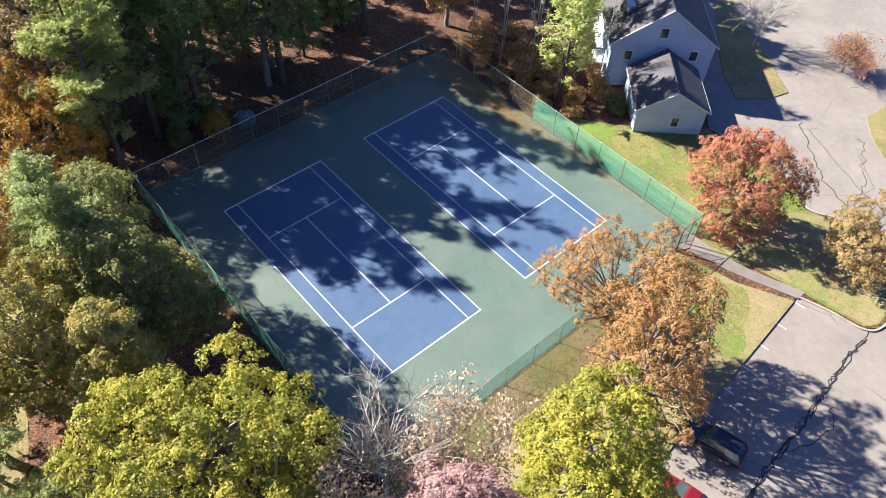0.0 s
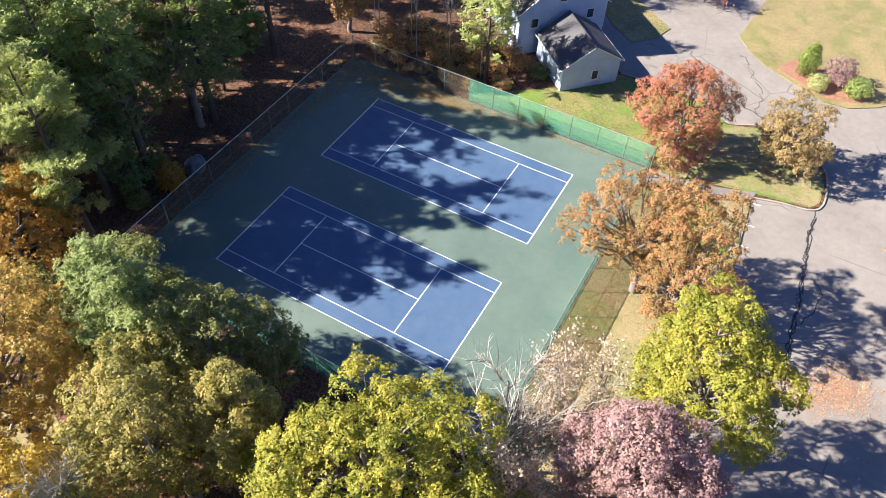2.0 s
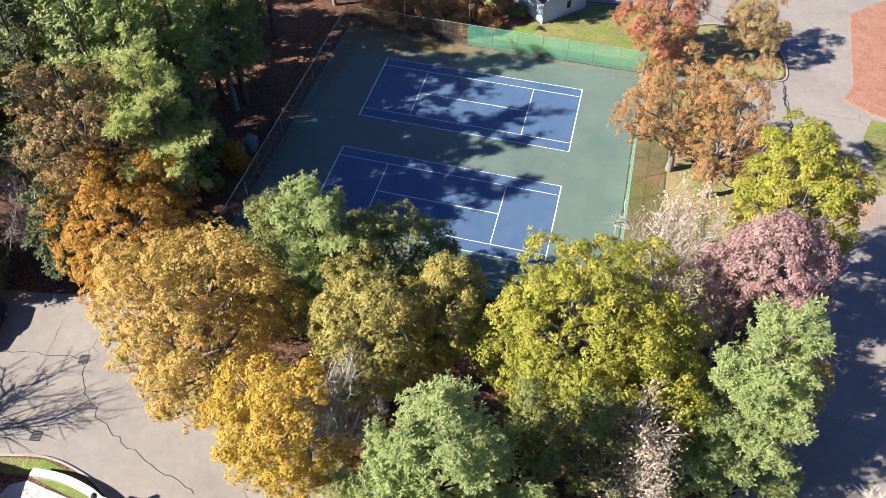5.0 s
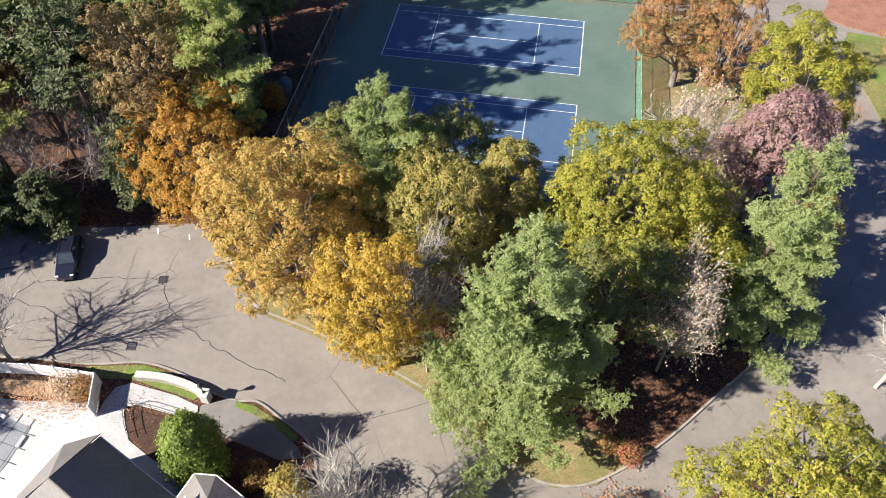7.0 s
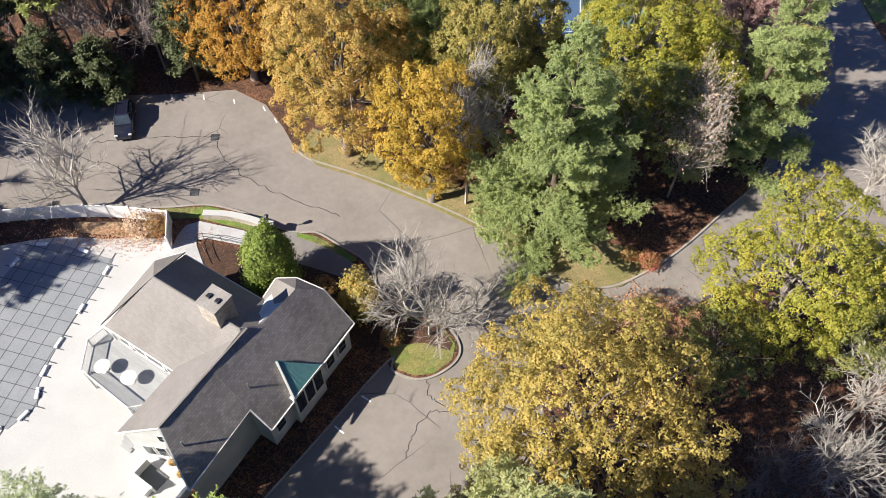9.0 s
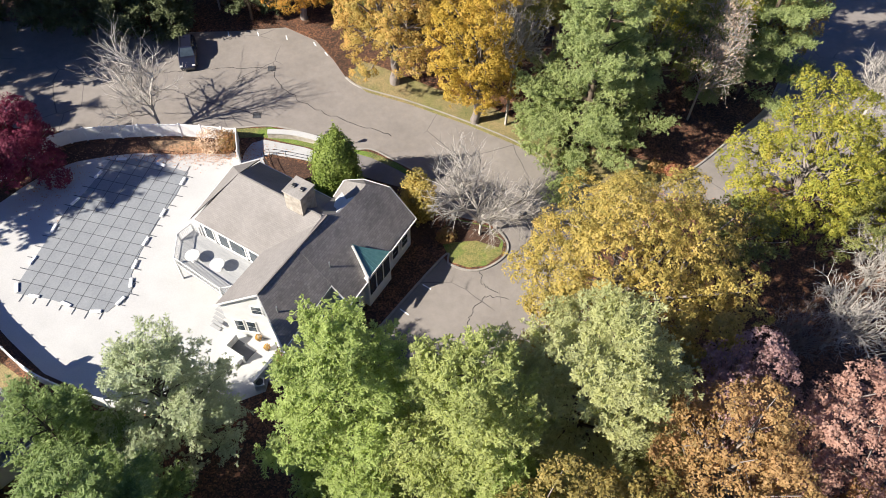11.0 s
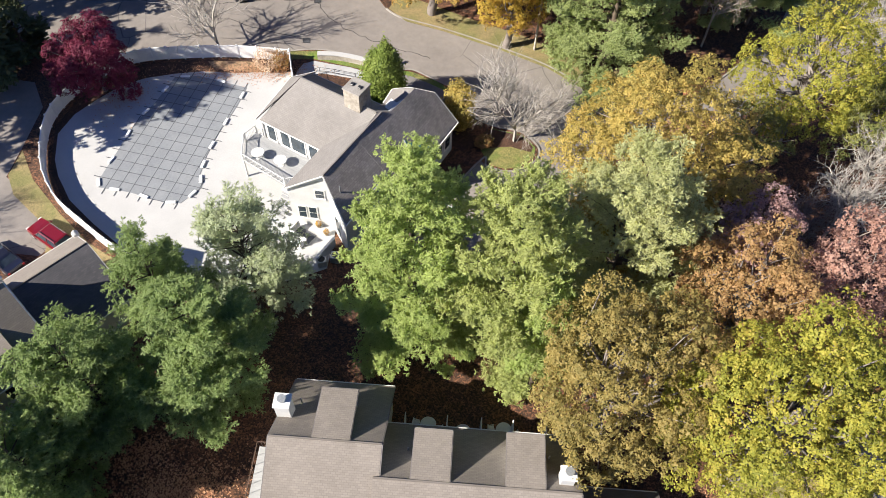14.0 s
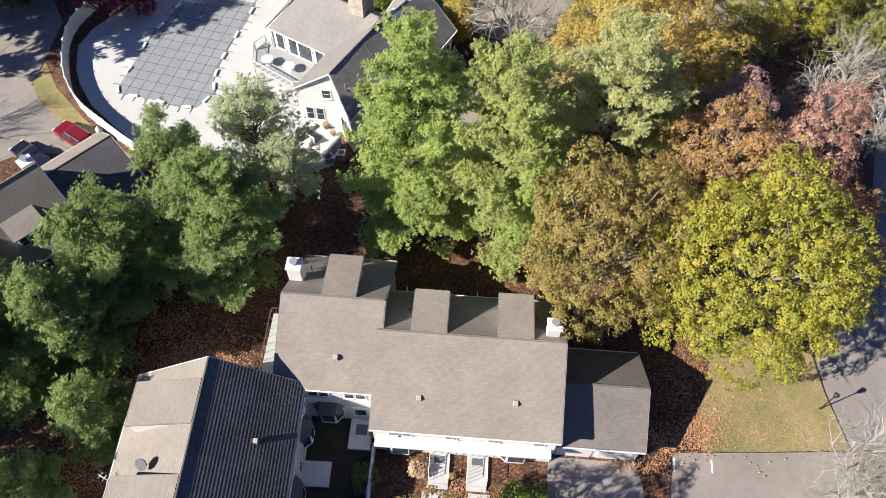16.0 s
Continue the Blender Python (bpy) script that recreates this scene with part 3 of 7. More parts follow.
def broadleaf(x, y, top, r, leaf, label, name="oak_tree", base=0.28, clumps=70, count=20000, size=0.25, seed=0, lean=(0, 0), bark="bark_grey", sparse=0.0, group=""):
    """A broad-leaved tree: tapered trunk, limbs, and rosettes of leaves on clumps in an uneven crown with gaps."""
    rng = np.random.default_rng(1000 + seed)
    count = int(count * 2.1)
    tree = thing(name, label, "tree", group, at=(x, y, 0))
    zb = top * base
    hz = (top - zb) / 2
    wave = rng.normal(size=(5, 3))
    phase = rng.uniform(0, 6.28, 5)
    lx, ly = lean
    cs, rc = [], []
    tries = 0
    clumps = int(clumps * 1.6)
    while len(cs) < clumps and tries < clumps * 14:
        tries += 1
        v = rng.normal(size=3)
        v /= np.linalg.norm(v)
        if v[2] < -0.75:
            continue
        rho = rng.uniform(0.25, 1.0) ** 0.36
        bulge = 1 + 0.24 * np.sin(2.2 * (wave @ v) + phase).sum() / 2
        wide = r * (1.0 - 0.16 * max(v[2], 0)) * bulge
        c = np.array([v[0] * wide, v[1] * wide, v[2] * hz * bulge]) * rho * 0.92
        k = r ** 0.5 * rng.uniform(0.26, 0.74)
        if cs and (np.linalg.norm((np.array(cs) - c) * (1, 1, 1.1), axis=1) < (0.84 + sparse) * (k + np.array(rc))).any():
            continue
        cs.append(c)
        rc.append(k)
    cs, rc = np.array(cs), np.array(rc)
    mid = np.array([lx, ly, zb + hz])
    share = rc ** 2 / (rc ** 2).sum()
    out = cs / np.maximum(np.linalg.norm(cs, axis=1, keepdims=True), 1e-6)
    tuft = 24
    many = count // tuft * 2
    which = rng.choice(len(cs), many, p=share)
    v = rng.normal(size=(many, 3))
    v /= np.linalg.norm(v, axis=1, keepdims=True)
    keep = np.nonzero(rng.random(many) < np.clip(0.5 + 0.6 * (v * (0.6 * out[which] + (0, 0, 0.6))).sum(1), 0.05, 1))[0][: count // tuft]
    which, v = which[keep], v[keep]
    n = len(keep)
    depth = rng.uniform(0.3, 1.0, n) ** 0.35 * (1 + 0.12 * rng.normal(size=n))
    twig = cs[which] + v * (rc[which] * depth)[:, None] * (1.1, 1.1, 0.95)
    axis = 0.5 * v + 0.3 * out[which] + np.array([0, 0, 0.55]) + 0.22 * rng.normal(size=(n, 3))
    axis /= np.linalg.norm(axis, axis=1, keepdims=True)
    rep = np.repeat(np.arange(n), tuft)
    m = n * tuft
    d = rng.normal(size=(m, 3))
    d /= np.linalg.norm(d, axis=1, keepdims=True)
    along = (d * axis[rep]).sum(1, keepdims=True)
    d = d + (np.abs(along) - along) * axis[rep] * (rng.random((m, 1)) < 0.85)
    wide = np.repeat(1.55 * size * rng.uniform(0.7, 1.25, n), tuft)
    ln = 0.66 * size * rng.uniform(0.6, 1.25, m)
    pos = twig[rep] + d * (wide * rng.uniform(0.25, 1.0, m) ** 0.5)[:, None]
    nrm = 0.55 * d + 0.6 * axis[rep] + 0.33 * rng.normal(size=(m, 3))
    leaves_of("crown", pos + mid, nrm, ln, leaf, rng, tree, 0.9, d + 0.4 * rng.normal(size=(m, 3)))
    bm = bmesh.new()
    tr = 0.019 * top + 0.02 * r
    fork = np.array([lx * 0.4, ly * 0.4, zb * 0.95 + 0.1 * hz])
    limb(bm, (0, 0, -0.2), fork, tr * 1.2, tr * 0.8, rng, 8, 0.02, 4)
    limb(bm, fork, mid + np.array([0, 0, hz * 0.55]), tr * 0.8, tr * 0.15, rng, 6, 0.04, 5)
    order = rng.permutation(len(cs))[: min(44, len(cs))]
    for i in order:
        c = cs[i] + mid
        f = rng.uniform(0.0, 0.55)
        start = fork + (mid + np.array([0, 0, hz * 0.5]) - fork) * f
        start[2] = min(start[2], c[2])
        limb(bm, start, c + out[i] * rc[i] * 0.7, tr * 0.34, 0.03, rng, 4, 0.07, 3)
    part("trunk", bm, M[bark], tree, smooth=True)
    return tree


def pine(x, y, top, r, leaf, label, name="pine_tree", base=0.2, seed=0, lean=(0, 0), tufts=2300, spray=15, size=0.3, taper=0.75, group="", droop=0.05, full=6, needle=0.34, skirt=0.55, gap=1.45):
    """A white pine: whorls of boughs that end in soft upturned plumes of needles."""
    rng = np.random.default_rng(5000 + seed)
    tree = thing(name, label, "tree", group, at=(x, y, 0))
    tufts = int(2.5 * tufts)
    spray = max(5, spray // 2)
    size, needle = 1.16 * size, 0.76 * needle
    zb = top * base
    bm = bmesh.new()
    lx, ly = lean
    trunk = [Vector((lx * k * k, ly * k * k, -0.2 + (top + 0.1) * k)) for k in (0, 0.3, 0.6, 0.85, 1.0)]
    tr = 0.016 * top + 0.02
    tube(bm, trunk, [tr * (1 - 0.93 * k) for k in (0, 0.3, 0.6, 0.85, 1.0)], 7, False)
    boughs = []
    z = zb
    while z < top - 0.4:
        k = (z - zb) / (top - zb)
        reach = r * (1 - k) ** taper * min(1.0, skirt + 2.0 * k) + 0.35
        for j in range(rng.integers(full, full + 3)):
            if rng.random() < 0.1:
                continue
            an = rng.uniform(0, math.tau)
            L = reach * rng.uniform(0.55, 1.15)
            kk = z / top
            s = np.array([lx * kk * kk, ly * kk * kk, z + rng.uniform(-0.25, 0.25)])
            rise = (0.06 + 0.55 * k) * L - droop * L
            e = s + np.array([math.cos(an) * L, math.sin(an) * L, rise])
            boughs.append((s, e, L))
            limb(bm, s, e, 0.02 + 0.018 * L, 0.015, rng, 3, 0.03, 2)
        z += gap * max(0.45, 0.046 * top) * rng.uniform(0.8, 1.2)
    boughs.append((np.array([lx * 0.9, ly * 0.9, top - 1.2]), np.array([lx, ly, top + 0.3]), 1.5))
    part("trunk", bm, M["bark"], tree, smooth=True)
    Ls = np.array([b[2] for b in boughs])
    p = Ls ** 1.3 / (Ls ** 1.3).sum()
    twigs = max(80, tufts // 5)
    which = rng.choice(len(boughs), twigs, p=p)
    S, E, LT = np.array([b[0] for b in boughs])[which], np.array([b[1] for b in boughs])[which], Ls[which]
    D = E - S
    ahead = D / np.linalg.norm(D, axis=1, keepdims=True)
    side = np.cross(D, (0, 0, 1.0))
    side /= np.maximum(np.linalg.norm(side, axis=1, keepdims=True), 1e-6)
    u = rng.uniform(0.06, 1.0, twigs) ** 0.75
    flank = rng.choice((-1.0, 1.0), twigs)
    root = S + D * u[:, None] + np.array([0, 0, 1.0]) * (0.08 * LT * u ** 2)[:, None]
    reach = np.clip(0.55 * LT * (1.15 - u), 0.4, 1.5) * rng.uniform(0.6, 1.3, twigs)
    way = ahead * rng.uniform(0.5, 1.1, twigs)[:, None] + side * (flank * rng.uniform(0.2, 1.0, twigs))[:, None] + np.array([0, 0, 0.18])
    way /= np.linalg.norm(way, axis=1, keepdims=True)
    ti = np.repeat(np.arange(twigs), 5)
    k = len(ti)
    f = np.tile(np.linspace(0.05, 1.05, 5), twigs) + rng.uniform(-0.12, 0.12, k)
    tip = root[ti] + way[ti] * (reach[ti] * f)[:, None] + rng.normal(size=(k, 3)) * (0.2, 0.2, 0.16)
    tip[:, 2] += 0.16 * reach[ti] * f ** 2
    axis = 0.85 * way[ti] + np.array([0, 0, 0.5]) + 0.2 * rng.normal(size=(k, 3))
    axis /= np.linalg.norm(axis, axis=1, keepdims=True)
    n = k * spray
    rep = np.repeat(np.arange(k), spray)
    d = axis[rep] + 0.5 * rng.normal(size=(n, 3))
    d /= np.linalg.norm(d, axis=1, keepdims=True)
    ln = size * rng.uniform(0.55, 1.15, n)
    c = tip[rep] + d * (ln * 0.5)[:, None]
    nrm = 0.3 * axis[rep] + 0.42 * rng.normal(size=(n, 3)) + np.array([-0.2, -0.12, 0.6])
    leaves_of("crown", c, nrm, ln, leaf, rng, tree, needle, -d)
    return tree


def bare(x, y, top, r, bark, label, name="bare_tree", seed=0, depth=4, kids=4, leaf=None, leaves=0, lean=(0, 0), fork=0.22, group="", thick=1.0, lsize=0.22, twig=0.012):
    """A leafless tree: forking limbs down to fine twigs, with a few leaves left where they show."""
    rng = np.random.default_rng(9000 + seed)
    tree = thing(name, label, "tree", group, at=(x, y, 0))
    segs, tips = [], []

    def seg(a, b, r0, r1, sides):
        segs.append((*a, *b, r0, r1))

    def grow(p, d, L, rad, level):
        n = 3 if level < 3 else 2
        sides = 6 if level == 0 else 4 if level < 2 else 3
        q = p
        for i in range(n):
            d2 = d + rng.normal(size=3) * 0.16 + np.array([0, 0, 0.06])
            d2 /= np.linalg.norm(d2)
            e = q + d2 * L / n
            seg(q, e, rad * (1 - 0.4 * i / n), rad * (1 - 0.4 * (i + 1) / n), sides)
            if level < depth and (i > 0 or level > 0):
                for _ in range(kids if level > 0 else kids + 1):
                    if rng.random() < 0.25:
                        continue
                    side = rng.normal(size=3)
                    side -= side @ d2 * d2
                    side /= np.linalg.norm(side)
                    dd = d2 * rng.uniform(0.45, 0.9) + side * rng.uniform(0.55, 0.95) + np.array([0, 0, 0.12])
                    dd /= np.linalg.norm(dd)
                    if level < depth - 1 or rng.random() < 0.8:
                        grow(q + (e - q) * rng.uniform(0.4, 1.0), dd, L * rng.uniform(0.45, 0.68), max(rad * 0.46, twig * thick), level + 1)
            q, d = e, d2
        if level >= depth - 1:
            tips.append(q)

    start = np.array([0, 0, top * fork])
    seg(np.array([0, 0, -0.2]), start, 0.011 * top * thick + 0.03, 0.009 * top * thick + 0.02, 8)
    stems = rng.integers(3, 5)
    for k in range(stems):
        an = math.tau * k / stems + rng.uniform(-0.5, 0.5)
        d = np.array([math.cos(an) * 0.55 + lean[0], math.sin(an) * 0.55 + lean[1], 1.0])
        grow(start, d / np.linalg.norm(d), (top - start[2]) * 0.62, 0.0075 * top * thick + 0.015, 1)
    S = np.array(segs)
    A, B = S[:, 0:3], S[:, 3:6]
    D = (B - A) / np.maximum(np.linalg.norm(B - A, axis=1, keepdims=True), 1e-6)
    P = np.cross(D, (0.31, 0.52, 0.79))
    P /= np.maximum(np.linalg.norm(P, axis=1, keepdims=True), 1e-6)
    Q = np.cross(D, P)
    V = np.stack([e + S[:, 6 + k, None] * (math.cos(a) * P + math.sin(a) * Q) for k, e in enumerate((A - 0.02 * D, B + 0.02 * D)) for a in (0, 2.094, 4.189)], 1)
    spread = np.percentile(np.hypot(V[..., 0], V[..., 1]), 97)
    fx, fz = r / spread, top / V[..., 2].max()
    V = V * (fx, fx, fz)
    for word, few, quads in (("trunk", S[:, 6] > 0.021, ((0, 1, 4, 3), (1, 2, 5, 4), (2, 0, 3, 5))), ("fine_branching", S[:, 6] <= 0.021, ((0, 1, 4, 3),))):
        if few.any():
            base = 6 * np.arange(few.sum())[:, None]
            mesh_part(word, V[few].reshape(-1, 3), np.concatenate([base + np.array(q) for q in quads]).tolist(), M[bark], tree)
    if leaf is not None and leaves:
        T = np.array(tips) * (fx, fx, fz)
        c = T[rng.integers(0, len(T), leaves)] + rng.normal(size=(leaves, 3)) * 0.22
        leaves_of("foliage", c, rng.normal(size=(leaves, 3)) + (0, 0, 0.5), lsize * rng.uniform(0.6, 1.2, leaves), leaf, rng, tree)
    return tree


def shrub(x, y, top, r, leaf, label, name="shrub", seed=0, count=2200, size=0.2, cone=0.0, lumps=16):
    """A dense bush or clipped evergreen: stems and a lumpy shell of leaves."""
    rng = np.random.default_rng(300 + seed)
    bush = thing(name, label, "shrub", at=(x, y, 0))
    v = rng.normal(size=(count, 3))
    v /= np.linalg.norm(v, axis=1, keepdims=True)
    w = rng.normal(size=(lumps, 3))
    w /= np.linalg.norm(w, axis=1, keepdims=True)
    near = (v @ w.T).max(1)
    bulge = 0.7 + 0.36 * near ** 6 + 0.085 * rng.normal(size=count)
    depth = rng.uniform(0.55, 1.0, count) ** 0.5
    z = (v[:, 2] * bulge * depth + 1) / 2
    thin = 1 - cone * np.clip(z, 0, 1)
    pos = np.stack([v[:, 0] * r * bulge * depth * thin, v[:, 1] * r * bulge * depth * thin, np.clip(z, 0.03, 1.1) * top], 1)
    leaves_of("foliage", pos, v + (0, 0, 0.35) + 0.5 * rng.normal(size=(count, 3)), size * rng.uniform(0.6, 1.3, count), leaf, rng, bush)
    bm = bmesh.new()
    for k in range(4):
        an = k * 1.6
        limb(bm, (0.05 * math.cos(an), 0.05 * math.sin(an), -0.1), (0.4 * r * math.cos(an), 0.4 * r * math.sin(an), top * 0.6), 0.03 + 0.01 * r, 0.01, rng, 4)
    part("stems", bm, M["bark"], bush)
    return bush

# ---- ground, roads, lawns ----
bm = bmesh.new()
R = 2500
bm.faces.new([bm.verts.new(p) for p in ((-R, -R, -0.25), (R, -R, -0.25), (R, R, -0.25), (-R, R, -0.25))])
me = bpy.data.meshes.new("ground")
bm.to_mesh(me)
bm.free()
me.materials.append(M["ground"])
tagged(new("ground", me), "forest ground strewn with brown leaves", "ground", kind="structure")

plot("road", [(-75, -125), (85, -125), (85, 95), (5, 95), (5, 60), (-10, 45), (-10, -10), (-75, -10)], 0.0, M["asphalt"], "sun-bleached grey asphalt road and parking", "road", depth=0.2)

COURT_BLOCK = [(-80, -15), (-45, -16), (-25.3, -15.4), (-18.4, -14.3), (-12.4, -12.8), (-8.6, -14.6), (-6, -17.6), (-4.2, -20.2), (-2.2, -21.6), (3.0, -23.0), (9.5, -25.3), (14.8, -27.6),
               (18.9, -30.5), (22.0, -32.6), (24.5, -33.2), (27.6, -32.4), (32.2, -28.8), (37, -23.5), (40.8, -19.0), (44.0, -12.0), (44.5, -4.0), (43.0, 4.0), (42.2, 10.0), (41.6, 20.0), (40.9, 27.0), (40.5, 33.6),
               (43.2, 34.4), (46.0, 34.9), (47.0, 36.2), (46.9, 39.0), (46.2, 41.6), (43.5, 44.5), (38.5, 45.2), (35.2, 43.9), (32.4, 46.0), (27.0, 46.6), (21.8, 46.2), (18.0, 50.5), (12.0, 54.0), (-20, 75), (-20, 200), (-200, 200), (-200, -15)]
plot("verge_1", COURT_BLOCK, 0.10, M["ground"], "wooded ground with fallen leaves round the tennis courts", "ground", depth=0.4)
plot("verge_2", [(20.7, 52.9), (17.0, 55.6), (13.8, 59.2), (6.7, 68.2), (-1, 80), (-1, 95), (3, 95), (8.0, 70.0), (16.2, 64.0), (23.8, 58.5), (23.0, 55.6)], 0.10, M["dry"], "shaded lawn beside the grey house", "lawn", depth=0.4)
plot("verge_3", [(31.8, 61.5), (33.6, 59.2), (36.3, 56.9), (39.7, 55.3), (43.6, 53.5), (46.5, 53.8), (49.5, 55.8), (52.5, 59.6), (70, 76), (70, 95), (40, 95), (33, 75)], 0.10, M["dry"], "sunlit lawn with dry patches and a kerb", "lawn", depth=0.4)
POOL_BLOCK = [(-60, -31.5), (-43, -31.2), (-36, -31.8), (-30, -31.6), (-21.9, -29.8), (-15, -29.3), (-10.4, -28.4), (-6.5, -29.0), (-4.0, -30.0), (-1.6, -30.5), (0.2, -30.3), (2.5, -31.4), (4.8, -32.6), (6.0, -34.0), (7.2, -36.4), (9.6, -37.6),
              (12.6, -38.2), (14.2, -40.0), (14.1, -41.6), (12.6, -43.1), (11.0, -43.6), (9.2, -43.1), (8.6, -42.4), (3.9, -50.4), (0.6, -56.0), (3, -57.4), (22.0, -58.0), (22.5, -50.0), (20.8, -43.0), (22.5, -38.8),
              (27.0, -36.8), (33.0, -34.4), (37.0, -31.5), (43.0, -28.6), (52.0, -27.4), (52.5, -31), (49.5, -42.0), (45.0, -60.0), (40.5, -67.0), (38.2, -72.0), (38.6, -75.0), (39.8, -79.6), (33.3, -80.4), (26.2, -81.2), (25.4, -90), (25, -130), (-90, -130), (-90, -70),
              (-44, -66), (-36.0, -61.0), (-33.0, -58.8), (-29.4, -58.8), (-28.2, -56.5), (-30.0, -54.6), (-33.6, -51.8), (-36.2, -50.4), (-36.3, -46.5), (-36.6, -41), (-39, -37.5), (-60, -36)]
plot("verge_4", POOL_BLOCK, 0.10, M["ground"], "shady wooded ground with brown leaves round the houses", "ground", depth=0.4)

plot("verge_5", [(57.6, 8.5), (60, -5), (62, -20), (61, -30), (58.5, -44), (54, -61), (49.5, -70), (47.5, -76), (47.5, -130), (200, -130), (200, 40), (76, 29.5), (75, 5)], 0.10, M["ground"], "wooded ground across the road strewn with leaves", "ground", depth=0.4)
plot("verge_6", [(75.2, 29), (76, 30), (76, 55), (66, 61), (71, 77), (71, 130), (200, 130), (200, 38)], 0.10, M["dry"], "dry grass beyond the road", "lawn", depth=0.4)
# kerbs
bm = bmesh.new()
for a, b in ((7, 20), (25, 37)):
    ribbon(bm, smooth_line(COURT_BLOCK[a:b]), 0.18, -0.1, 0.14)
ribbon(bm, smooth_line(POOL_BLOCK[2:25]), 0.18, -0.1, 0.14)
me = bpy.data.meshes.new("kerb")
bm.to_mesh(me)
bm.free()
me.materials.append(M["kerb"])
tagged(new("kerb_1", me), "low grey stone kerb along the road", "kerb", kind="structure")

# lawns lie a little above the leafy ground
LAWNS = [
    ([(30.36, -4.6), (34.5, -6), (40, -5), (43.0, 2), (42.5, 10), (41.95, 17), (36, 18.5), (30.36, 18.0)], "pale_lawn", "patchy dry lawn outside the court fence"),
    ([(30.36, 18.0), (36, 18.5), (41.95, 17.0), (41.75, 20), (41.15, 27), (40.6, 32.9), (36, 30.6), (30.36, 29.4)], "pale_lawn", "dry leaf-strewn lawn beside the court path"),
    ([(31.2, 31.0), (36, 33.3), (40.4, 34.3), (43.2, 34.7), (46.0, 35.2), (46.7, 36.4), (46.6, 39.0), (45.8, 41.4), (43.2, 44.1), (38.5, 44.8), (35.2, 43.5), (32.2, 45.7), (27.0, 46.3), (21.9, 45.9), (15.0, 38.5), (8, 33.2), (31.0, 33.0)], "lawn", "sunlit lawn with fallen leaves by the garage"),
    ([(-3.9, -20.2), (-1.6, -22.2), (3.0, -23.4), (9.5, -25.7), (14.8, -28.0), (18.9, -30.9), (22.0, -32.9), (24.5, -33.4), (27.6, -32.7), (31.6, -29.2), (27, -28.2), (20, -27.2), (12, -23.0), (5, -20.5), (-1.0, -18.0), (-3.0, -17.4)], "dry", "grass verge with leaves along the kerb"),
    ([(-15.0, -29.5), (-10.4, -28.6), (-6.5, -29.2), (-4.2, -30.2), (-5.0, -31.0), (-11, -30.0), (-13.0, -30.4), (-15, -30.3)], "lawn", "narrow grass strip between fence and road"),
    ([(9.4, -38.0), (12.5, -38.5), (13.9, -40.1), (13.8, -41.5), (12.5, -42.9), (11.0, -43.3), (9.4, -42.9), (8.4, -41.0), (8.2, -39.2)], "lawn", "grassy traffic island with a bare tree"),
    ([(28.6, -80.85), (27.9, -79.2), (29.2, -76.0), (30.0, -72.0), (33.0, -70.0), (38.05, -71.8), (38.55, -75.0), (39.72, -79.5), (33.3, -80.36)], "dry", "dry lawn with scattered leaves by the townhouse"),
    ([(-36.1, -50.2), (-36.1, -47.0), (-33.6, -50.4), (-29.5, -54.0), (-25.5, -57.0), (-21, -59.2), (-22, -61.0), (-26.0, -60.5), (-29.0, -58.4), (-29.6, -56.6), (-31.4, -54.7), (-34.6, -52.4)], "dry", "dry mown strip outside the white fence"),
]
for k, (outline, key, label) in enumerate(LAWNS):
    plot(f"lawn_{k + 1}", outline, 0.125, M[key], label, "lawn", depth=0.06)

for outline, key, label in (([(33.0, 33.2), (36.0, 33.8), (40.4, 34.6), (43.2, 35.0), (46.0, 35.5), (46.5, 36.6), (46.4, 39.0), (45.6, 41.2), (43.2, 43.8), (38.5, 44.5), (35.6, 43.2), (33.6, 40.0)], "pale_lawn", "dry leaf-strewn grass under the small tree"),
                            ([(34.6, 23.4), (36.0, 22.6), (38.6, 22.8), (40.6, 23.6), (40.5, 25.6), (39.4, 27.0), (38.6, 29.0), (37.0, 30.6), (35.2, 29.6), (34.4, 27.6), (34.6, 25.2)], "lawn", "bright green patch of grass by the parking")):
    plot("ground_patch", outline, 0.134, M[key], label, "lawn", depth=0.05, rounded=True)

# paths and drives
plot("bed_litter", [(-13.4, -31.3), (-18.8, -31.5), (-22, -32.0), (-21.0, -33.0), (-16.5, -33.0), (-13.4, -32.7)], 0.145, M["tan_litter"], "tan leaf debris in the bed by the fence", "leaf litter", depth=0.05)
plot("path_1", [(29.9, 32.2), (30.2, 29.9), (31.4, 30.4), (33.5, 31.0), (34.8, 31.2), (36.8, 31.9), (39.9, 33.1), (40.7, 33.4), (40.7, 34.5), (38.2, 33.6), (35.9, 32.8), (33.7, 32.5), (32.0, 32.3)], 0.15, M["drive"], "asphalt footpath to the court gate", "path", depth=0.05)
plot("drive_1", [(17.0, -82.55), (23.4, -82.35), (24.0, -84.0), (24.3, -105), (17.0, -105)], 0.12, M["asphalt"], "asphalt driveway in front of the garage", "driveway", depth=0.05)

plot("island_mulch", [(9.3, -38.1), (12.4, -38.6), (13.7, -40.1), (13.5, -40.8), (11.4, -40.3), (8.6, -40.9), (8.3, -39.2)], 0.14, M["mulch"], "brown mulch round the bare tree on the island", "planting bed", depth=0.05)
plot("walkway", [(8.0, -86.0), (9.6, -85.95), (9.8, -88.6), (10.6, -89.6), (11.2, -88.4), (11.3, -85.9), (12.9, -85.85), (13.2, -93.0), (7.6, -93.0)], 0.13, M["ramp"], "concrete walk leading to the two stoops", "path", depth=0.1)

